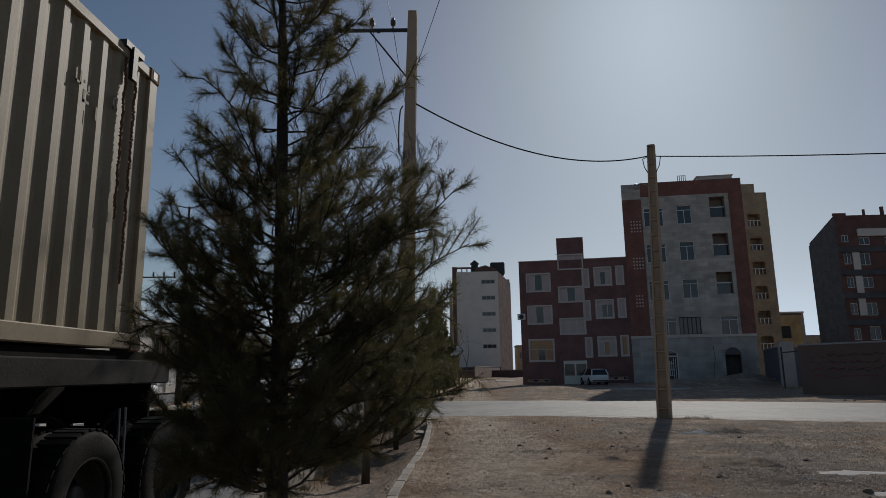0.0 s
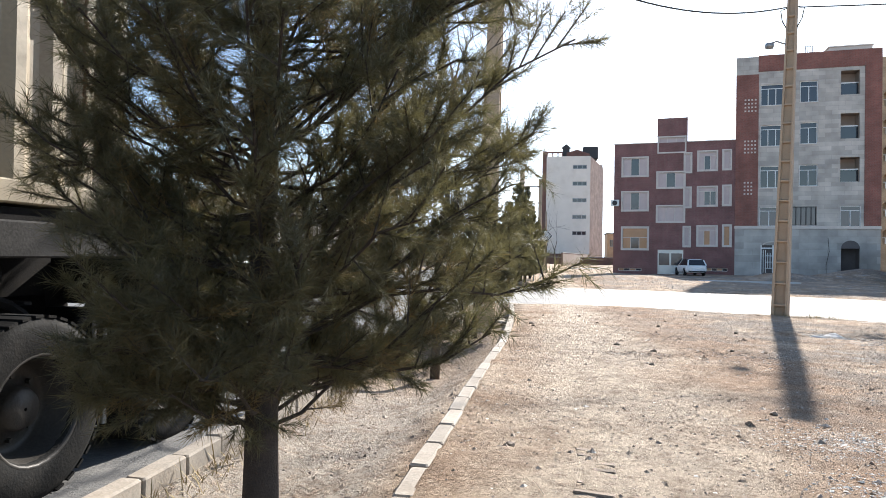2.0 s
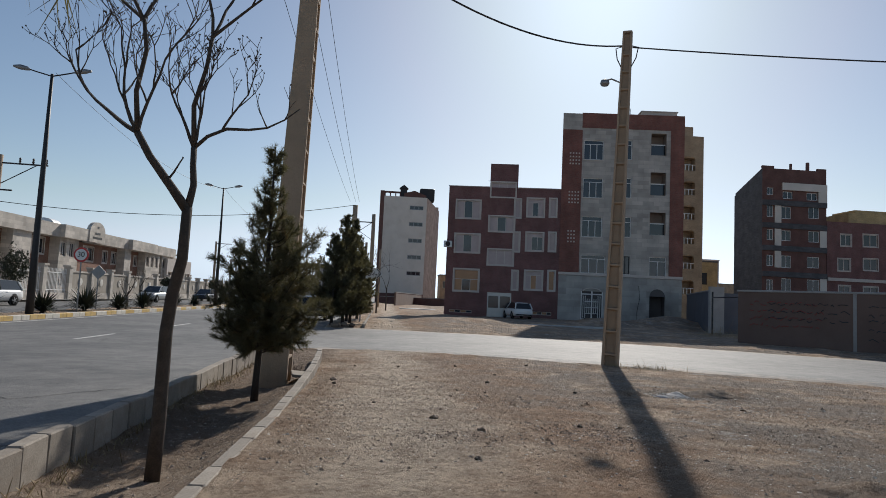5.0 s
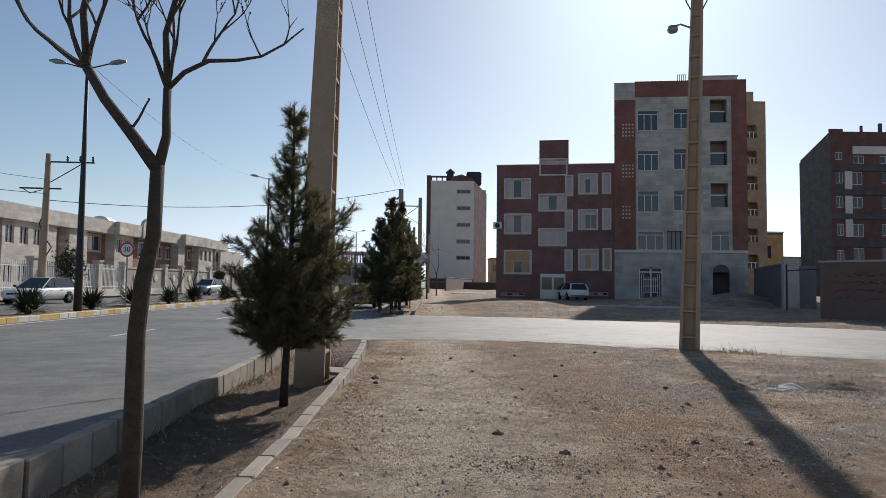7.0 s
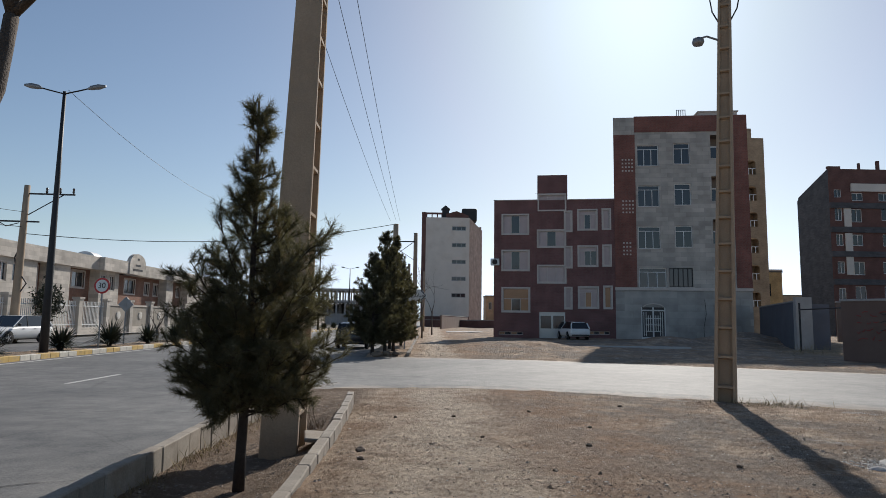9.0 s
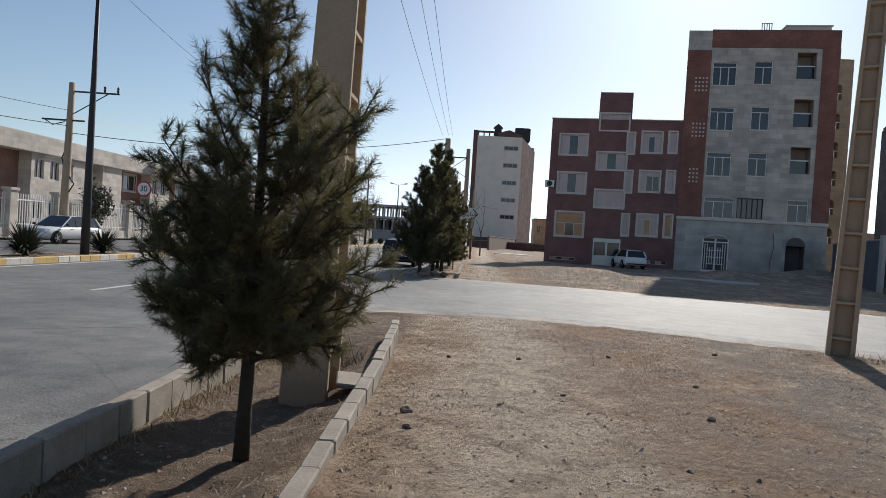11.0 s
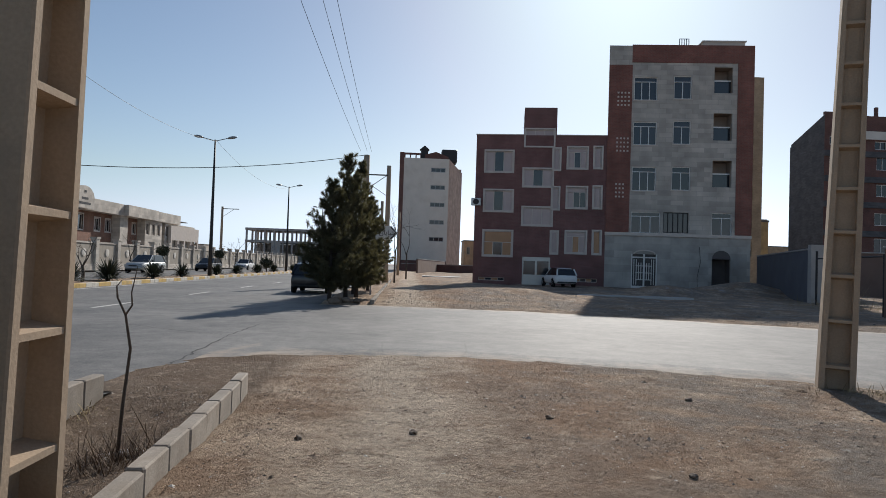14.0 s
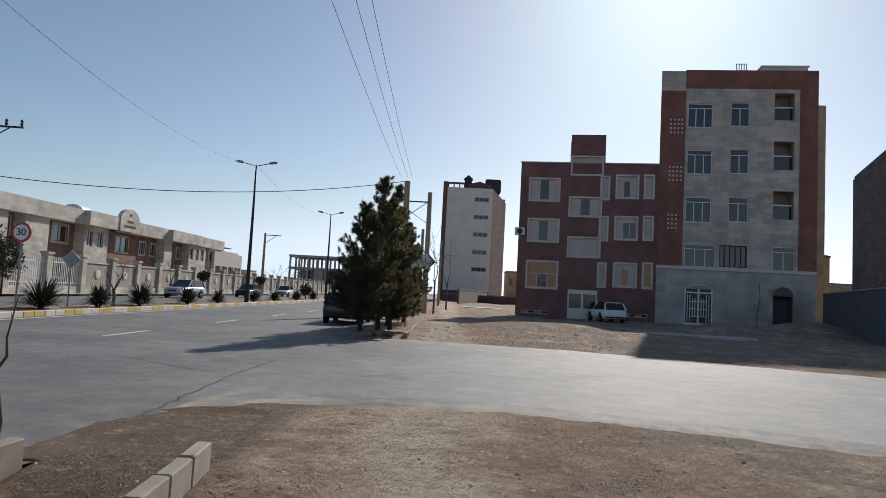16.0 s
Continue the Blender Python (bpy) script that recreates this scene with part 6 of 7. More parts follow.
            r = 0.215 * H
            wm = pose(u * L, s * (W * 0.46), r, 90 * -s, 0, 0)
            ty = Builder().lathe([(r * 0.6, -0.1), (r * 0.97, -0.1), (r, -0.06), (r, 0.06), (r * 0.97, 0.1), (r * 0.62, 0.1)], 24, wm)
            wh = part("wheel", ty, TYRE, thing, smooth=True)
            hub = Builder().lathe([(r * 0.18, 0.07), (r * 0.16, 0.11), (0.01, 0.115)], 10, wm)
            for q in range(5):
                hub.box(r * 0.1, r * 0.62, -0.025, 0.025, 0.095, 0.112, wm @ pose(0, 0, 0, 0, 0, q * 72))
            part("rim", hub, wheel_mat, wh)
    part("rear_window", Builder().box(-0.495 * L, -0.49 * L, -W * 0.14, W * 0.14, 0.42 * H, 0.49 * H), SIGN_WHITE, thing, "white number plate without readable writing")
    part("bumper", Builder().box(-0.505 * L, -0.47 * L, -W * 0.42, W * 0.42, 0.22 * H, 0.3 * H, c=0.03), PLASTIC if style != "sedan" else paint, thing)
    part("grille", Builder().box(0.492 * L, 0.502 * L, -W * 0.2, W * 0.2, 0.36 * H, 0.43 * H, c=0.004), PLASTIC, thing)
    return thing


RZ = road_z(0, 30)
car(pose(23.6, 28.0, RZ, 0, 0, -27), "white sedan with tinted windows on the side street", 4.95, 1.95, 1.62, WHITE_PAINT)
car(pose(-3.75, 47.6, road_z(0, 47), 0, 0, 90), "black hatchback parked at the kerb by the pines", 4.0, 1.75, 1.45, BLACK_PAINT, "hatch")
car(pose(13.0, 66.6, ground_z(13.0, 66.6) - 0.02, 0, 0, 95), "white hatchback parked before the red brick house", 4.2, 1.8, 1.5, WHITE_PAINT, "hatch")
car(pose(-23.2, 47.3, -0.24, 0, 0, 265), "white hatchback parked across the main road", 4.5, 1.85, 1.55, WHITE_PAINT, "hatch")
car(pose(-22.6, 73.5, -0.24, 0, 0, 265), "pale silver hatchback parked across the main road", 4.4, 1.8, 1.6, SILVER_PAINT, "hatch")
car(pose(-22.2, 90, -0.24, 0, 0, 268), "dark hatchback parked beyond the median", 4.4, 1.8, 1.5, BLACK_PAINT, "hatch")
car(pose(-22.2, 106, -0.24, 0, 0, 268), "distant white car beyond the median", 4.4, 1.8, 1.5, WHITE_PAINT)

# ---- median: lamps, sign, shrubs ----
def street_lamp(y):
    thing = base("street_lamp", pose(-14.75, y, fall(y) + 0.05), "tall tapered steel street lamp with two arms", "street lamp", "median street lamps")
    part("shaft", Builder().tube([(0, 0, 0), (0, 0, 3), (0, 0, 7), (0, 0, 10.8)], [0.17, 0.14, 0.1, 0.065], 10), DARK_STEEL, thing, smooth=True)
    part("base_plate", Builder().box(-0.28, 0.28, -0.28, 0.28, -0.1, 0.06, c=0.02), CONCRETE, thing)
    for s in (-1, 1):
        arm = part("arm", Builder().tube([(0, 0, 10.7), (s * 0.5, 0, 10.82), (s * 1.0, 0, 10.95)], 0.03, 6), DARK_STEEL, thing)
        head = Builder().tube([(s * 0.95, 0, 10.93), (s * 1.1, 0, 10.98), (s * 1.4, 0, 11.03), (s * 1.68, 0, 11.06)], [0.04, 0.1, 0.12, 0.05], 8)
        part("lamp_head", head, STEEL, arm, "grey lamp head", smooth=True)


for y in (36.3, 66.4, 97, 128, 160):
    street_lamp(y)
sign = base("speed_sign", pose(-14.35, 39.7, fall(39.7) + 0.1), "round red and white thirty speed limit sign", "road sign")
part("post", Builder().tube([(0, 0, -0.2), (0, 0, 3.2)], 0.035, 8), STEEL, sign)
part("disc", Builder().lathe([(0.36, -0.012), (0.36, 0.0)], 32, pose(0, -0.045, 2.85, 90)), SIGN_RED, sign)
part("white_field", Builder().lathe([(0.275, -0.006), (0.275, 0.0)], 32, pose(0, -0.062, 2.85, 90)), SIGN_WHITE, sign)


def lettering(parent, text, m, size, material, name="lettering"):
    c = bpy.data.curves.new(name, "FONT")
    c.body, c.size, c.extrude = text, size, 0.003
    c.align_x, c.align_y = "CENTER", "CENTER"
    c.materials.append(material)
    ob = new(name, c)
    ob.parent = parent
    ob.matrix_local = m
    return ob


lettering(sign, "30", pose(0, -0.075, 2.85, 90), 0.36, SIGN_BLACK)
arrow = base("street_sign", pose(-0.85, 44.0, 0), "white arrow shaped street name sign with black writing", "street sign")
part("post", Builder().tube([(0.1, 0.06, -0.4), (0.1, 0.06, 3.1)], 0.035, 8), STEEL, arrow)
part("plate", Builder().prism([(-0.1, 2.36), (0.95, 2.36), (1.25, 2.66), (0.95, 2.98), (-0.1, 2.98)], -0.01, 0.01), SIGN_WHITE, arrow)
part("arrow_edge", Builder().tube([(0.92, -0.016, 2.4), (1.18, -0.016, 2.66), (0.92, -0.016, 2.94)], 0.028, 4), SIGN_BLACK, arrow)
lettering(arrow, "\uFED1\uFEEE\uFE8B\uFEAD \uFEE5\uFE8E\uFE91\uFE8E\uFBFF\uFEA7", pose(0.42, -0.02, 2.67, 90), 0.3, SIGN_BLACK)
warn = base("warning_sign", pose(-16.0, 45.5, 0), "small diamond sign seen from behind", "road sign")
part("post", Builder().tube([(0, 0, -0.2), (0, 0, 2.2)], 0.035, 6), STEEL, warn)
part("plate", Builder().box(-0.3, 0.3, -0.02, 0.0, -0.3, 0.3, pose(0, 0, 2.0, 0, 45, 0)), STEEL, warn)


def blades(b, n, length, width, rng, up=0.7):
    """Arching leaf blades from one root."""
    for i in range(n):
        a, e = rng.uniform(0, 2 * math.pi), rng.uniform(0.25, 1.3)
        d = Vector((math.cos(a) * math.cos(e), math.sin(a) * math.cos(e), math.sin(e)))
        s = d.cross(Vector((0, 0, 1))).normalized() * width
        ln = length * rng.uniform(0.6, 1.1)
        p = [Vector((0, 0, 0.05)), d * ln * 0.55 + Vector((0, 0, 0.0)), d * ln + Vector((0, 0, -0.3 * ln * math.cos(e)))]
        k = len(b.v)
        b.v += [tuple(p[0] - s * 0.5), tuple(p[0] + s * 0.5), tuple(p[1] - s), tuple(p[1] + s), tuple(p[2])]
        b.f += [(k, k + 1, k + 3, k + 2), (k + 2, k + 3, k + 4)]


for k, (y, s, x) in enumerate(((30.5, 1.0, -15), (33.5, 1.1, -15.1), (38.2, 1.0, -15.2), (42.6, 1.3, -15.3), (46.2, 1.0, -15), (50.5, 1.2, -15.2), (56, 1.1, -15), (61, 0.9, -15), (69, 0.9, -15), (75, 0.9, -15), (83, 1, -15), (91, 1, -15), (103, 1, -15), (112, 1, -15))):
    rng = random.Random(k)
    bush = base("palm_shrub", pose(x, y, fall(y) + 0.1, 0, 0, k * 40), "low spiky green palm shrub in the median", "shrub", "median shrubs")
    b = Builder()
    blades(b, 300, 1.3 * s, 0.034, rng)
    part("leaves", b, SHRUB, bush)
    part("stump", Builder().tube([(0, 0, -0.1), (0, 0, 0.2)], [0.12, 0.09], 7), BARK, bush)


def leafy(x, y, z, h, r, seed, label, trunk_h, leaf=0.09, n=1400, material=SHRUB):
    rng = np.random.default_rng(seed)
    thing = base("bush_tree", pose(x, y, z), label, "tree")
    part("trunk", Builder().tube([(0, 0, -0.2), (0.02, 0, trunk_h), (0, 0, h * 0.8)], [0.06, 0.05, 0.02], 7), BARK, thing)
    p = rng.normal(0, 1, (n, 3))
    p /= np.linalg.norm(p, axis=1, keepdims=True)
    lump = 0.75 + 0.3 * np.sin(p[:, 0] * 5 + seed) * np.cos(p[:, 1] * 4 + p[:, 2] * 5)
    p *= (rng.uniform(0.3, 1, (n, 1)) ** 0.5) * lump[:, None]
    p = p * np.array([r, r, (h - trunk_h) / 2]) + np.array([0, 0, (h + trunk_h) / 2])
    a, c = rng.normal(0, leaf, (n, 3)), rng.normal(0, leaf, (n, 3))
    v = np.stack([p, p + a, p + a * 0.5 + c], 1).reshape(-1, 3)
    b = Builder()
    b.v = [tuple(q) for q in v.tolist()]
    b.f = [(3 * i, 3 * i + 1, 3 * i + 2) for i in range(n)]
    part("crown", b, material, thing)
    return thing


leafy(-26.2, 55.5, -0.1, 4.2, 1.3, 5, "dark evergreen bush tree before the school fence", 0.5, n=2200)
leafy(-24.4, 82, -0.1, 2.6, 0.75, 6, "clipped round street tree", 1.2)
leafy(-24, 100, -0.1, 2.6, 0.8, 7, "clipped round street tree", 1.2)
leafy(-15.2, 88, 0, 1.6, 0.8, 8, "low shrub in the median", 0.2)
for k, (x, y, h) in enumerate(((-25, 76, 3.8), (-25.2, 112, 5.0), (-25.5, 121, 5.4), (-25.3, 132, 5.0), (-15.3, 48, 2.4))):
    bare_tree("bare_tree", pose(x, y, -0.15), "leafless pale branched street tree across the road", [(0, 0, -0.2), (0.05, 0, h * 0.2), (0, 0, h * 0.33)], [0.09, 0.08, 0.07],
              [((0, 0, h * 0.33), (-0.5, 0.3, 0.8), h * 0.25, 0.05, 3), ((0, 0, h * 0.33), (0.5, -0.2, 0.9), h * 0.27, 0.05, 3), ((0, 0, h * 0.33), (0.1, 0.5, 1), h * 0.25, 0.045, 3)], 60 + k, PALE_BARK)
for k, (x, y) in enumerate(((-0.2, 64), (0.6, 74))):
    bare_tree("bare_tree", pose(x, y, -0.2), "leafless thin tree beside the street poles", [(0, 0, -0.2), (0, 0, 2.5)], [0.08, 0.06],
              [((0, 0, 2.5), (0.4, 0.2, 1), 1.7, 0.04, 3), ((0, 0, 2.2), (-0.4, 0.2, 1), 1.6, 0.04, 3)], 80 + k, PALE_BARK)

# ---- school across the road ----
school = base("school_building", pose(-34, 40, 0, 0, 0, 90), "two storey school in beige stone and brown brick", "building")
SW = [(a, a + 2.2, z, z + 1.55) for a in (4, 10, 32) for z in (4.1, 1.0)] + [(42.5, 45.0, 3.9, 5.5), (54, 55, 4, 5.3), (57, 58, 4, 5.3), (25.2, 26.6, 2.2, 5.6), (47.5, 48.7, 3.9, 5.3), (50.0, 51.2, 3.9, 5.3)]
part("wall", shell(front_wall(78, -0.8, 5.9, SW), 78, 18, -0.8, 5.9), BROWN_BRICK, school)
for q in SW:
    window(school, q, 2, TRIM, (GLASS,), 0.0, TRIM, False, 0.09)
BAYS = [(0, 3), (18, 25), (27, 30), (35.2, 39.2), (51.5, 53.5), (58.5, 64), (65, 77)]
for a, c in BAYS:
    hs = [(u, u + 1.05, z, z + 1.5) for u in [a + 0.35 + 1.75 * i for i in range(int((c - a - 0.4) / 1.7))] for z in (4.0, 0.9)] if c - a > 3.5 else []
    f = front_wall(c - a, -0.8, 5.9, [(h[0] - a, h[1] - a, h[2], h[3]) for h in hs])
    bay = part("bay", Builder().add(f.v, f.f, Matrix.Translation((a, -1.0, 0))).add([(a, -1, -0.8), (a, 0, -0.8), (a, 0, 5.9), (a, -1, 5.9), (c, -1, -0.8), (c, 0, -0.8), (c, 0, 5.9), (c, -1, 5.9)], [(0, 1, 2, 3), (4, 7, 6, 5)]), BEIGE_STONE, school, "beige stone bay")
    for h in hs:
        w = window(bay, h, 2, TRIM, (GLASS,), 0.0, None, False, 0.08)
        w.location = (0, -1.0, 0)
for a, c, y in ((-0.2, 34.5, -1.3), (34.5, 40.0, -1.8), (43.0, 52, -1.2), (52, 61, -1.7), (61, 70, -1.3)):
    part("parapet", Builder().box(a, c, y, 0.4, 5.9, 7.2), BEIGE_STONE, school, "beige stone parapet band")
part("roof", Builder().box(0.1, 77.9, 0.4, 17.8, 6.6, 6.7), ROOF, school)
gable = [(39.6, 5.9), (39.6, 7.0)] + [(41.5 - 1.9 * math.cos(math.pi * k / 12), 7.0 + 1.2 * math.sin(math.pi * k / 12)) for k in range(1, 12)] + [(43.4, 7.0), (43.4, 5.9)]
part("gable", Builder().prism(gable, -1.9, -1.5), BEIGE_STONE, school, "arched stone gable over the entrance")
b = Builder()
for k, (u0, u1, z) in enumerate(((40.4, 42.6, 6.3), (40.9, 42.1, 6.8), (41.3, 41.7, 7.5))):
    b.box(u0, u1, -1.925, -1.905, z, z + 0.22)
tagged(part("inscription", b, DARK_STEEL, school, "dark unreadable inscription"), kind="stuff")
part("portal", Builder().box(66, 77.5, -1.5, -1.1, 3.6, 5.6).box(66, 66.5, -1.5, -1.1, -0.5, 3.6).box(68.6, 69, -1.5, -1.1, -0.5, 3.6).box(71.2, 71.6, -1.5, -1.1, -0.5, 3.6).box(74, 74.4, -1.5, -1.1, -0.5, 3.6).box(77, 77.5, -1.5, -1.1, -0.5, 3.6), TRIM, school)
for x, y, r, l in ((39.5, 3, 1.1, 1.6), (44, 5, 1.0, 5), (17, 6, 1.3, 3)):
    dome = Builder()
    n = 12
    for u in (x, x + l):
        dome.v += [(u, y + r * math.cos(math.pi * k / n), 6.7 + 0.8 + r * 0.7 * math.sin(math.pi * k / n)) for k in range(n + 1)] + [(u, y - r, 6.6), (u, y + r, 6.6)]
    q = n + 3
    dome.f = [(k, k + 1, q + k + 1, q + k) for k in range(n)] + [tuple(range(q)), tuple(range(2 * q - 1, q - 1, -1)), (n, n + 1, q + n + 1, q + n), (n + 2, 0, q, q + n + 2)]
    part("roof_vault", dome, GALV_DOME, school, "white rounded roof vault")

fence = base("school_fence", pose(-27, 44, -0.12, 0, 0, 90), "beige stone fence with panels and iron pickets", "fence")
part("plinth", Builder().box(0, 130, -0.12, 0.12, -0.3, 0.55), BEIGE_STONE, fence)
for k in range(31):
    u = k * 4.2
    part("pier", Builder().box(u - 0.28, u + 0.28, -0.25, 0.25, -0.3, 2.75).box(u - 0.36, u + 0.36, -0.32, 0.32, 2.75, 2.92), BEIGE_STONE, fence)
    if k >= 5:
        panel = part("panel", Builder().box(u + 0.28, u + 3.92, -0.07, 0.07, 0.55, 2.35), mat("fence_panel", (0.34, 0.3, 0.25), 0.9, var=0.2, scale=2) if k == 5 else bpy.data.materials["fence_panel"], fence)
        part("medallion", Builder().lathe([(0.36, 0), (0.36, 0.06), (0.2, 0.08)], 8, pose(u + 2.1, -0.07, 1.55, 90)), PLASTER, panel, "pale medallion")
        part("coping", Builder().box(u + 0.28, u + 3.92, -0.14, 0.14, 2.35, 2.5), BEIGE_STONE, panel)
    else:
        part("rail", Builder().box(u + 0.28, u + 3.92, -0.03, 0.03, 2.2, 2.27).box(u + 0.28, u + 3.92, -0.03, 0.03, 0.75, 0.82), WHITE_PVC, fence)
        for i in range(17):
            x = u + 0.42 + i * 0.21
            part("picket", Builder().box(x, x + 0.04, -0.02, 0.02, 0.55, 2.6), WHITE_PVC, fence)

# ---- walls on the right ----
def wall_run(name, a, c, h, thick, material, label, z0=-0.7):
    a, c = Vector((*a, 0)), Vector((*c, 0))
    ang = math.degrees(math.atan2(c.y - a.y, c.x - a.x))
    thing = base(name, pose(a.x, a.y, 0, 0, 0, ang), label, "wall", kind="structure")
    ln = (c - a).length
    part("wall_body", Builder().box(0, ln, -thick / 2, thick / 2, z0, h), material, thing)
    part("coping", Builder().box(-0.05, ln + 0.05, -thick / 2 - 0.05, thick / 2 + 0.05, h, h + 0.1, c=0.02), GREY_CONCRETE, thing)
    return thing, ln


yard, ln = wall_run("wall_yard", (18.8, 38.4), (31.5, 20.5), 2.45, 0.3, WALL_RENDER, "long cement rendered yard wall with faded graffiti")
for u in (5.2, 10.6, 16):
    part("joint_post", Builder().box(u, u + 0.14, -0.17, -0.152, -0.6, 2.45), GREY_CONCRETE, yard)
rng = random.Random(4)
b1, b2 = Builder(), Builder()
for u0, rows, bb in ((0.6, 4, b2), (1.5, 3, b1), (5.8, 5, b1), (10.8, 4, b2)):
    for r in range(rows):
        u = u0
        while u < u0 + 3.2:
            w = rng.uniform(0.1, 0.4)
            z = 1.9 - r * 0.36 + rng.uniform(-0.06, 0.06)
            bb.tube([(u, -0.156, z), (u + w * 0.4, -0.156, z + rng.uniform(-0.1, 0.1)), (u + w, -0.156, z + rng.uniform(-0.08, 0.08))], 0.018, 4)
            u += w + rng.uniform(0.04, 0.2)
tagged(part("graffiti", b1, GRAFFITI, yard, "faded black unreadable graffiti strokes"), kind="stuff")
tagged(part("graffiti", b2, GRAFFITI_RED, yard, "faded red unreadable graffiti strokes"), kind="stuff")
wall_run("wall_plot", (24.3, 51.2), (30.2, 67.6), 2.9, 0.3, BLUE_WALL, "bluish grey rendered plot wall")
gate_post = base("gate_frame", pose(23.4, 49.4, 0, 0, 0, 0), "open plot gate with a white post and thin pipe frame", "gate")
part("white_post", Builder().box(-0.5, 0.5, -0.15, 0.15, -0.6, 3.1), GREY_CONCRETE, gate_post)
part("side_leaf", Builder().box(0.4, 1.9, 0.4, 0.55, -0.6, 2.7), BLUE_WALL, gate_post)
part("pipe_post", Builder().tube([(-1.0, -1.4, -0.5), (-1.0, -1.4, 2.7)], 0.06, 6), DARK_STEEL, gate_post)
part("pipe_post", Builder().tube([(-4.2, -10.4, -0.5), (-4.2, -10.4, 2.3)], 0.05, 6), DARK_STEEL, gate_post)
part("pipe_rail", Builder().tube([(-1.0, -1.4, 2.3), (-4.2, -10.4, 2.2)], 0.04, 6), DARK_STEEL, gate_post)
wall_run("wall_back", (36, 66), (52, 60), 3.4, 0.3, WALL_RENDER, "distant rendered plot wall seen through the gate")
wall_run("wall_street", (2, 120), (9, 168), 2.2, 0.3, WALL_RENDER, "low rendered wall before the distant tower")
wall_run("wall_field", (-1, 150), (36, 146), 1.4, 0.3, DARK_BRICK, "low dark brick field wall in the distance")
slab = Builder()
for x0, x1, y0, y1 in ((10.2, 16.5, 49.5, 50.6), (2.5, 7.5, 96, 100)):
    slab.box(x0, x1, y0, y1, -0.3, ground_z((x0 + x1) / 2, y0) + 0.06)
part("pale_slab", slab, POOL)
tagged(bpy.data.objects["pale_slab"], "pale flat concrete slabs lying on the dirt", "slab")

# ---- loose things on the ground ----
def rock_mesh(seed, r, name="rock", material=ROCK, flat=0.65):
    bm = bmesh.new()
    bmesh.ops.create_icosphere(bm, subdivisions=2, radius=r)
    rng = random.Random(seed)
    k = rng.uniform(0, 50)
    for v in bm.verts:
        n = noise.noise(v.co / r * 1.1 + Vector((k, 0, 0)))
        v.co *= 1 + 0.55 * n
        v.co.z *= flat
        v.co = Vector([round(c / (r * 0.35)) * r * 0.35 * 0.45 + c * 0.55 for c in v.co])
    me = bpy.data.meshes.new(name)
    bm.to_mesh(me)
    bm.free()
    me.materials.append(material)
    return me


ROCKS = [(1.36, 13.8, 0.07), (1.79, 13.18, 0.07), (0.15, 8.35, 0.06), (1.6, 12.05, 0.05), (0.0, 17.45, 0.09), (0.05, 17.0, 0.06), (2.6, 18.0, 0.06), (3.0, 19.6, 0.05), (0.7, 14.8, 0.04), (1.9, 16.4, 0.04),
         (1.1, 20.7, 0.06), (2.4, 21.4, 0.06), (4.3, 22.6, 0.07), (3.4, 10.2, 0.07), (4.6, 9.4, 0.08), (5.2, 11.8, 0.06), (0.2, 20.4, 0.05), (3.8, 16.8, 0.05), (2.2, 9.7, 0.05), (0.4, 6.3, 0.04), (2.9, 13.6, 0.05), (1.4, 18.6, 0.04), (5.8, 15.5, 0.06)]
for k, (x, y, r) in enumerate(ROCKS):
    r *= 0.62
    ob = new("rock", rock_mesh(k, r))
    ob.matrix_world = pose(x, y, ground_z(x, y) + r * 0.25, 0, 0, k * 47)
    tagged(ob, "rough brown stone lying on the trodden earth", "rock", "loose stones")

# pebbles, clods and twigs strewn over the lot
def strew(name, n, spots, size, material, seed, label, category, flat=0.6):
    rng = np.random.default_rng(seed)
    base_v = np.array([(1, 0, 0), (0, 1, 0), (-1, 0, 0), (0, -1, 0), (0, 0, 1), (0, 0, -0.6)], float)
    base_f = np.array([(0, 1, 4), (1, 2, 4), (2, 3, 4), (3, 0, 4), (1, 0, 5), (2, 1, 5), (3, 2, 5), (0, 3, 5)])
    verts, faces = [], []
    for k in range(n):
        x, y = spots(rng)
        z = ground_z(x, y)
        s = size * rng.lognormal(0, 0.42)
        v = base_v * rng.uniform(0.55, 1.25, (6, 3)) * np.array([s, s, s * flat])
        a = rng.uniform(0, 6.28)
        c, d = math.cos(a), math.sin(a)
        v = v @ np.array([[c, d, 0], [-d, c, 0], [0, 0, 1]])
        verts.append(v + np.array([x, y, z - s * 0.05]))
        faces.append(base_f + 6 * k)
    me = bpy.data.meshes.new(name)
    me.from_pydata(np.concatenate(verts).tolist(), [], np.concatenate(faces).tolist())
    me.materials.append(material)
    return tagged(new(name, me), label, category, kind="stuff")


def lot(rng):
    while True:
        y = 4 + 22 * rng.uniform() ** 0.9
        x = rng.uniform(-0.6, 2 + 0.45 * y)
        if x > right_kerb_x(y) + 0.1 and y < lerp_table(NEAR_EDGE, x) and (wavy(x, y, 0.6, 2) + rng.uniform(-0.5, 0.5) > -0.1):
            return x, y


def ditch(rng):
    while True:
        y = rng.uniform(4, 23)
        return rng.uniform(left_kerb_x(y) + 0.1, right_kerb_x(y) - 0.08), y


def kerb_side(rng):
    y = rng.uniform(13, 22.5)
    return right_kerb_x(y) + 0.12 + abs(rng.normal(0, 0.35)), y


def far_lot(rng):
    x = rng.uniform(0, 26)
    return x, lerp_table(FAR_EDGE, x) + 0.6 + 16 * rng.uniform() ** 1.6


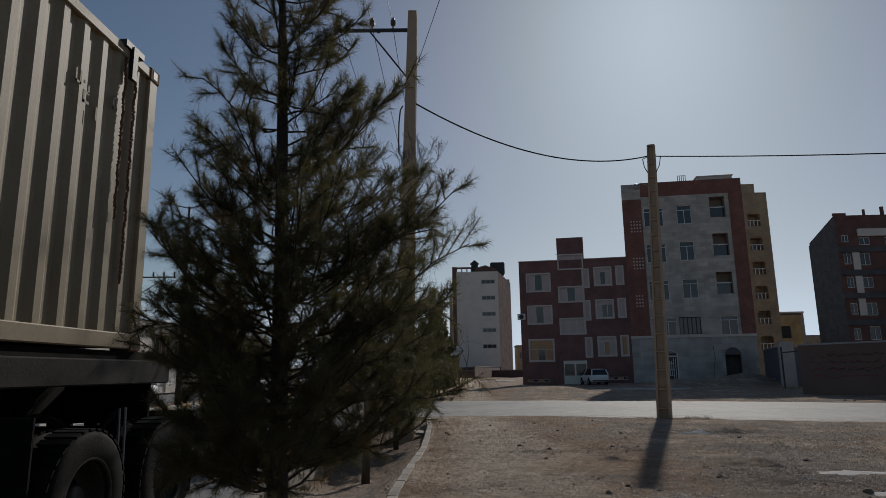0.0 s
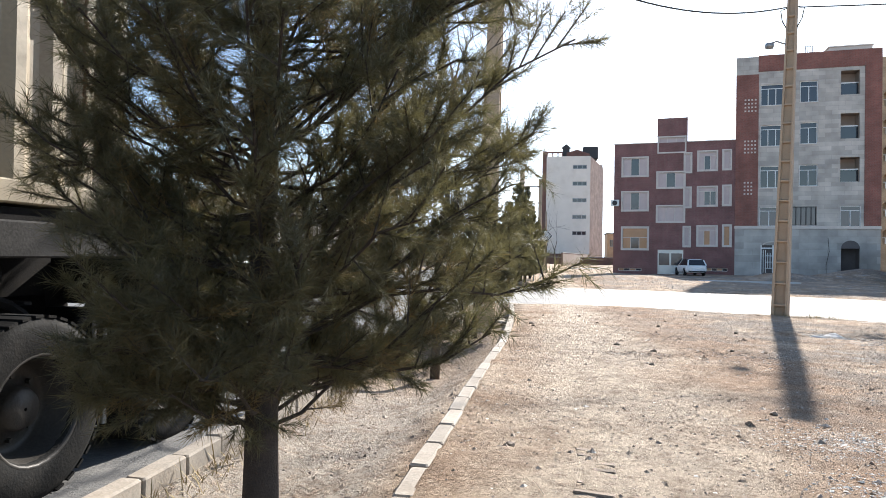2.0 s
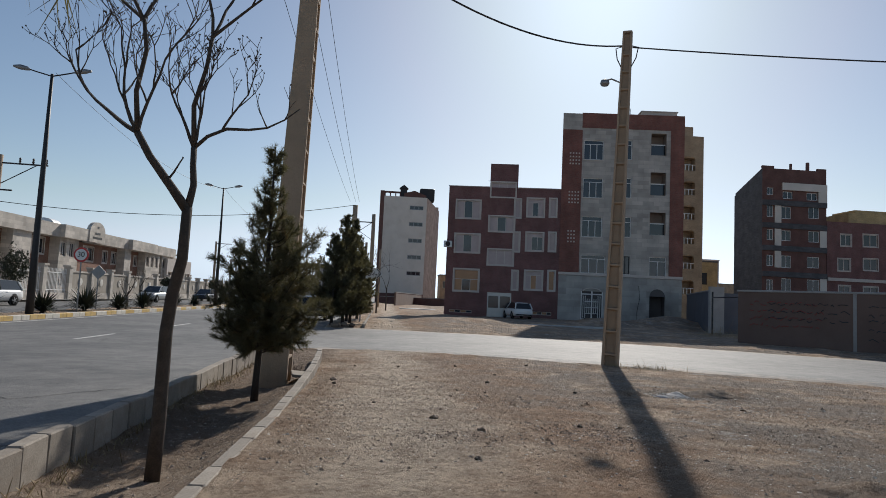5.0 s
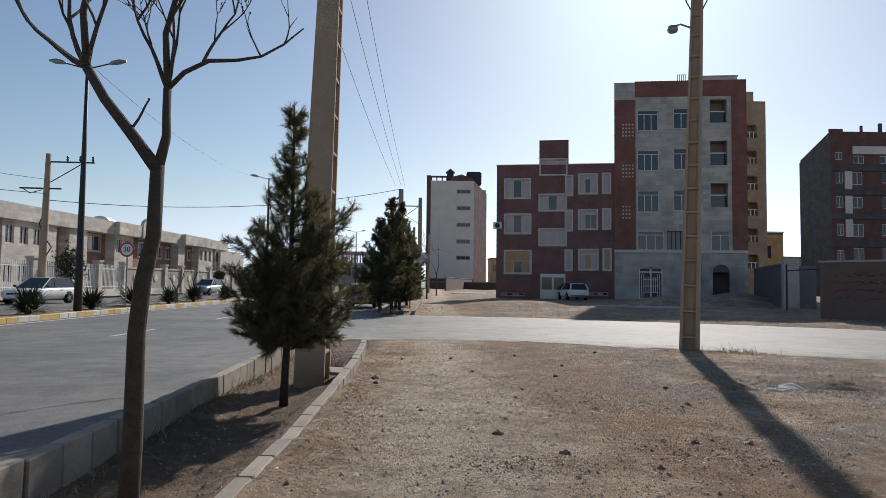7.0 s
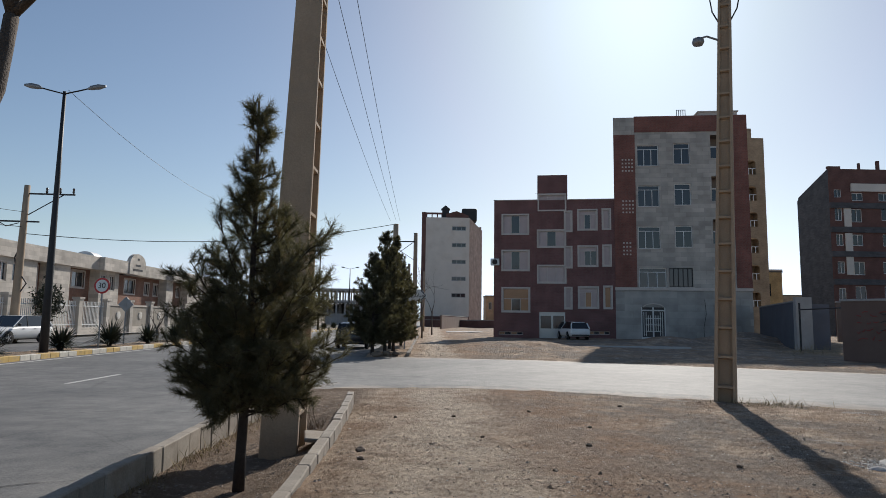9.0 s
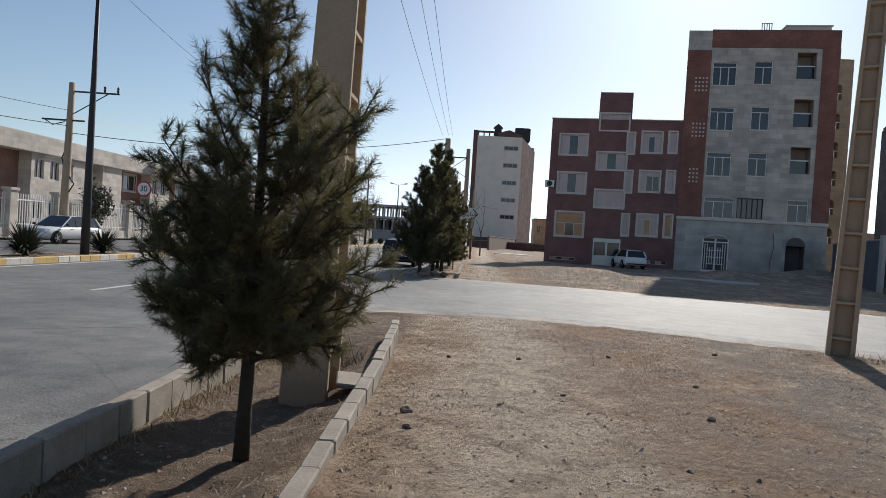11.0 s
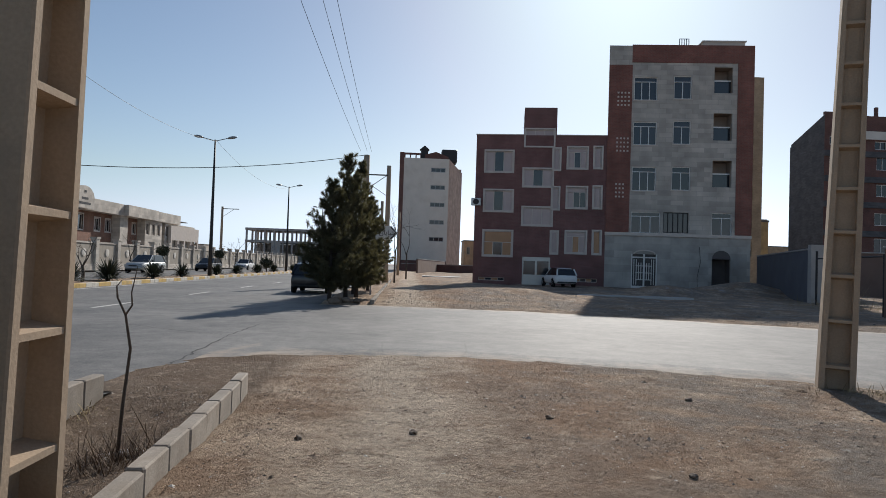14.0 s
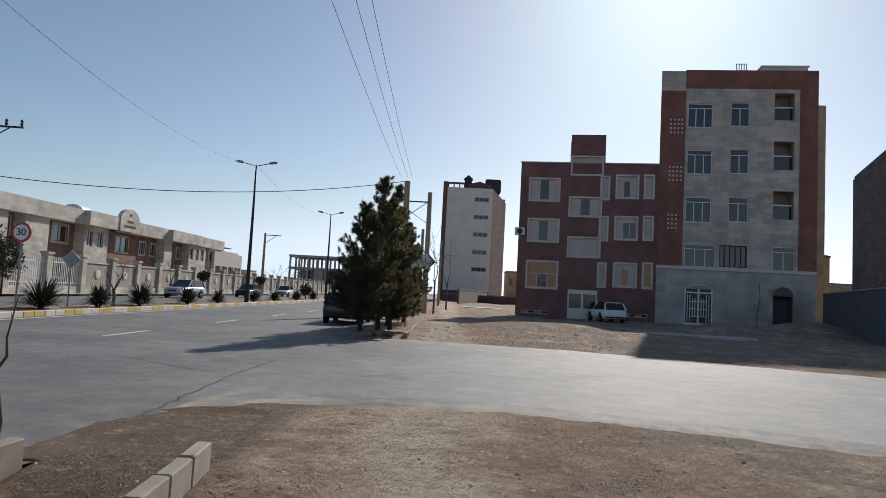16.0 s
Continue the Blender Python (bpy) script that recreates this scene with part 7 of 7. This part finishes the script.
strew("gravel", 26000, lot, 0.007, PEBBLE, 1, "small pale pebbles strewn over the earth", "gravel")
strew("gravel", 1700, lot, 0.014, PEBBLE, 2, "brown stones and clods strewn over the earth", "gravel")
strew("crumbled_soil", 420, lot, 0.024, DIRT, 33, "larger clods of dry brown earth", "soil", 0.6)
strew("crumbled_soil", 9000, lot, 0.008, DIRT, 3, "crumbled clods of brown soil", "soil", 0.7)
strew("gravel", 3500, ditch, 0.011, PEBBLE, 4, "pebbles in the planted ditch", "gravel")
strew("crumbled_soil", 3000, kerb_side, 0.007, DIRT, 5, "clods of turned soil along the kerb", "soil", 0.7)
strew("gravel", 2500, far_lot, 0.03, PEBBLE, 6, "stones on the dirt across the side street", "gravel")


SLAG = mat("dark_gravel", (0.29, 0.22, 0.165), 0.9, var=0.3, scale=12, bump=0, island=0.5)


def rubble_side(rng):
    """The rougher ground beyond the trodden way."""
    while True:
        y = 5 + 19 * rng.uniform()
        x = 2.0 + abs(rng.normal(0, 3.2))
        if y < lerp_table(NEAR_EDGE, x) and wavy(x, y, 0.8, 12) + rng.uniform(-0.3, 0.3) > 0:
            return x, y


strew("gravel", 9000, rubble_side, 0.006, SLAG, 21, "dark gravel and slag on the rough ground", "gravel")
strew("gravel", 5200, lot, 0.0085, mat("pale_chips", (0.6, 0.55, 0.48), 0.9, var=0.2, scale=9, bump=0, island=0.3), 22, "pale stone and plaster chips on the earth", "gravel", 0.4)


def around(x, y, sx, sy):
    return lambda rng: (x + rng.normal(0, sx), y + rng.normal(0, sy))


CHIPS = bpy.data.materials["pale_chips"]
for k, (x, y, sx, sy, n) in enumerate(((3.0, 13.2, 0.4, 0.3, 700), (1.5, 12.85, 0.3, 0.18, 350), (6.3, 17.3, 0.55, 0.3, 1200), (4.4, 10.4, 0.6, 0.4, 900), (2.4, 15.6, 0.5, 0.4, 500), (5.2, 13.6, 0.8, 0.5, 800), (6.8, 14.6, 0.9, 0.5, 700))):
    strew("rubble", 2 * n, around(x, y, sx, sy), 0.007, SLAG, 40 + k, "patch of dark broken rubble on the earth", "rubble", 0.7)
    strew("rubble", n // 6, around(x, y, sx, sy), 0.012, CHIPS, 60 + k, "pale broken plaster among the rubble", "rubble", 0.4)
for k, (x, y, sx, sy, n) in enumerate(((5.45, 17.05, 0.3, 0.12, 1500), (5.9, 15.6, 0.7, 0.3, 400), (4.9, 12.2, 0.6, 0.3, 300))):
    strew("rubble", n, around(x, y, sx, sy), 0.01, CHIPS, 80 + k, "pale ash and lime crumbs on the earth", "rubble", 0.5)


def straws(name, n, spots, length, material, seed, label, category, rise=0.15):
    rng = np.random.default_rng(seed)
    verts, faces = [], []
    for k in range(n):
        x, y = spots(rng)
        z = ground_z(x, y) + 0.006
        a, ln = rng.uniform(0, 6.28), length * rng.lognormal(0, 0.5)
        d = np.array([math.cos(a) * ln, math.sin(a) * ln, ln * rng.uniform(0, rise)])
        s = np.array([-math.sin(a), math.cos(a), 0]) * 0.0035
        p = np.array([x, y, z])
        verts += [p - s, p + s, p + d * 0.5 + s + [0, 0, 0.006], p + d * 0.5 - s + [0, 0, 0.006], p + d]
        faces += [(5 * k, 5 * k + 1, 5 * k + 2, 5 * k + 3), (5 * k + 3, 5 * k + 2, 5 * k + 4)]
    me = bpy.data.meshes.new(name)
    me.from_pydata([tuple(v) for v in verts], [], faces)
    me.materials.append(material)
    return tagged(new(name, me), label, category, kind="stuff")


straws("twig_litter", 1500, lot, 0.07, TWIG, 7, "dry twigs and stalks scattered on the earth", "litter")
straws("twig_litter", 2200, ditch, 0.07, TWIG, 8, "dry needles and twigs in the ditch", "litter")
straws("dry_grass", 900, lambda r: (-1.3 + r.normal(0, 0.16), 20.75 + r.normal(0, 0.25)), 0.08, TWIG, 9, "tangle of dry weeds round the sapling", "weeds", 1.6)
straws("dry_grass", 1600, lambda r: (left_kerb_x(q := r.uniform(5, 22)) + 0.1 + abs(r.normal(0, 0.08)), q), 0.06, STRAW, 10, "dry grass along the foot of the road kerb", "grass", 1.5)
straws("dry_grass", 500, lambda r: (7.5 + r.normal(0, 0.5), 23.2 + r.normal(0, 0.25)), 0.06, STRAW, 11, "sparse dry grass beside the pole", "grass", 1.5)
straws("dry_grass", 800, lambda r: (22 + r.normal(0, 1.2), 45 + r.normal(0, 1.5)), 0.35, STRAW, 12, "dry yellow weeds at the plot gate", "weeds", 1.5)


def heap(name, x, y, rx, ry, h, material, seed, label, category):
    """A low crumbled heap with an uneven rim."""
    b = Builder()
    rings, seg = 6, 26
    for i in range(rings + 1):
        t = i / rings
        for k in range(seg):
            a = 2 * math.pi * k / seg
            r = t * (1 + 0.35 * noise.noise((math.cos(a) * 1.5 + seed, math.sin(a) * 1.5, 0)))
            px, py = x + rx * r * math.cos(a), y + ry * r * math.sin(a)
            z = ground_z(px, py) + h * (1 - t * t) * (0.7 + 0.6 * noise.noise((px * 5, py * 5, seed))) - 0.012 * t
            b.v.append((px, py, z))
    b.f = [(i * seg + k, i * seg + (k + 1) % seg, (i + 1) * seg + (k + 1) % seg, (i + 1) * seg + k) for i in range(rings) for k in range(seg)]
    return tagged(part(name, b, material, smooth=True), label, category)


heap("ash_heap", 5.6, 17.15, 0.2, 0.13, 0.1, ASH, 1, "pale ash and rubble heap on the earth", "rubble")
heap("ash_heap", 5.25, 16.85, 0.15, 0.08, 0.05, ASH, 2, "small pale ash patch on the earth", "rubble")
heap("ash_heap", 4.9, 9.3, 0.5, 0.2, 0.03, ASH, 3, "pale ash patch near the rubble", "rubble")
heap("ash_heap", 5.2, 10.6, 0.7, 0.25, 0.02, ASH, 4, "thin pale ash patch on the earth", "rubble")
heap("ash_heap", -1.3, 20.9, 0.28, 0.3, 0.03, ASH, 5, "pale lime spill round the sapling", "rubble")
strew("rubble", 1400, around(2.5, 8.9, 0.34, 0.22), 0.008, CHIPS, 90, "white ash and lime crumbs on the earth", "rubble", 0.4)
strew("rubble", 700, around(2.25, 7.9, 0.2, 0.15), 0.008, CHIPS, 91, "white ash and lime crumbs on the earth", "rubble", 0.4)
# No hollow is dug: this hump's backlit face stands in for its shade.
heap("earth_mound", 4.4, 11.35, 0.45, 0.3, 0.11, DIRT, 13, "soil hump whose unlit face stands in for a shaded hollow", "soil")
heap("earth_mound", 4.6, 16.95, 0.55, 0.3, 0.1, DIRT, 9, "low hump of grey soil in the pole shadow", "soil")
heap("earth_mound", 3.9, 10.0, 0.6, 0.25, 0.06, DIRT, 6, "low dark heap of soil", "soil")
heap("earth_mound", 6.35, 17.35, 0.6, 0.35, 0.13, DIRT, 7, "low dark heap of soil and gravel", "soil")
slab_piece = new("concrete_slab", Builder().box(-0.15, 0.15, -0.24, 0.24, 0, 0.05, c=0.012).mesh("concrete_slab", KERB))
slab_piece.matrix_world = pose(-0.72, 18.75, -0.14, 3, 5, 12)
tagged(slab_piece, "loose concrete slab tilted beside the pole", "slab")
stones = Builder()
for k, (x, y, r) in enumerate(((-1.7, 38.7, 0.22), (-1.3, 38.9, 0.18), (-0.9, 39.0, 0.16))):
    ob = new("rock", rock_mesh(70 + k, r))
    ob.matrix_world = pose(x, y, ground_z(x, y) + 0.08, 0, 0, k * 60)
    tagged(ob, "pale boulder at the foot of the corner pines", "rock")
brick_strip = base("buried_brick_edge", pose(0.6, 6.5, 0), "line of half buried bricks along the path", "brick edging")
brick_mesh = Builder().box(-0.11, 0.11, -0.028, 0.028, -0.05, 0, c=0.008).mesh("brick", ROCK)
for k in range(17):
    y, wob = k * 0.13, random.Random(k)
    ob = new("brick", brick_mesh)
    ob.parent = brick_strip
    ob.matrix_local = pose(wob.uniform(-0.03, 0.03) + 0.008 * k, y, ground_z(0.6, 6.5 + y) + wob.uniform(-0.012, 0.004), wob.uniform(-4, 4), wob.uniform(-4, 4), wob.uniform(-9, 9))
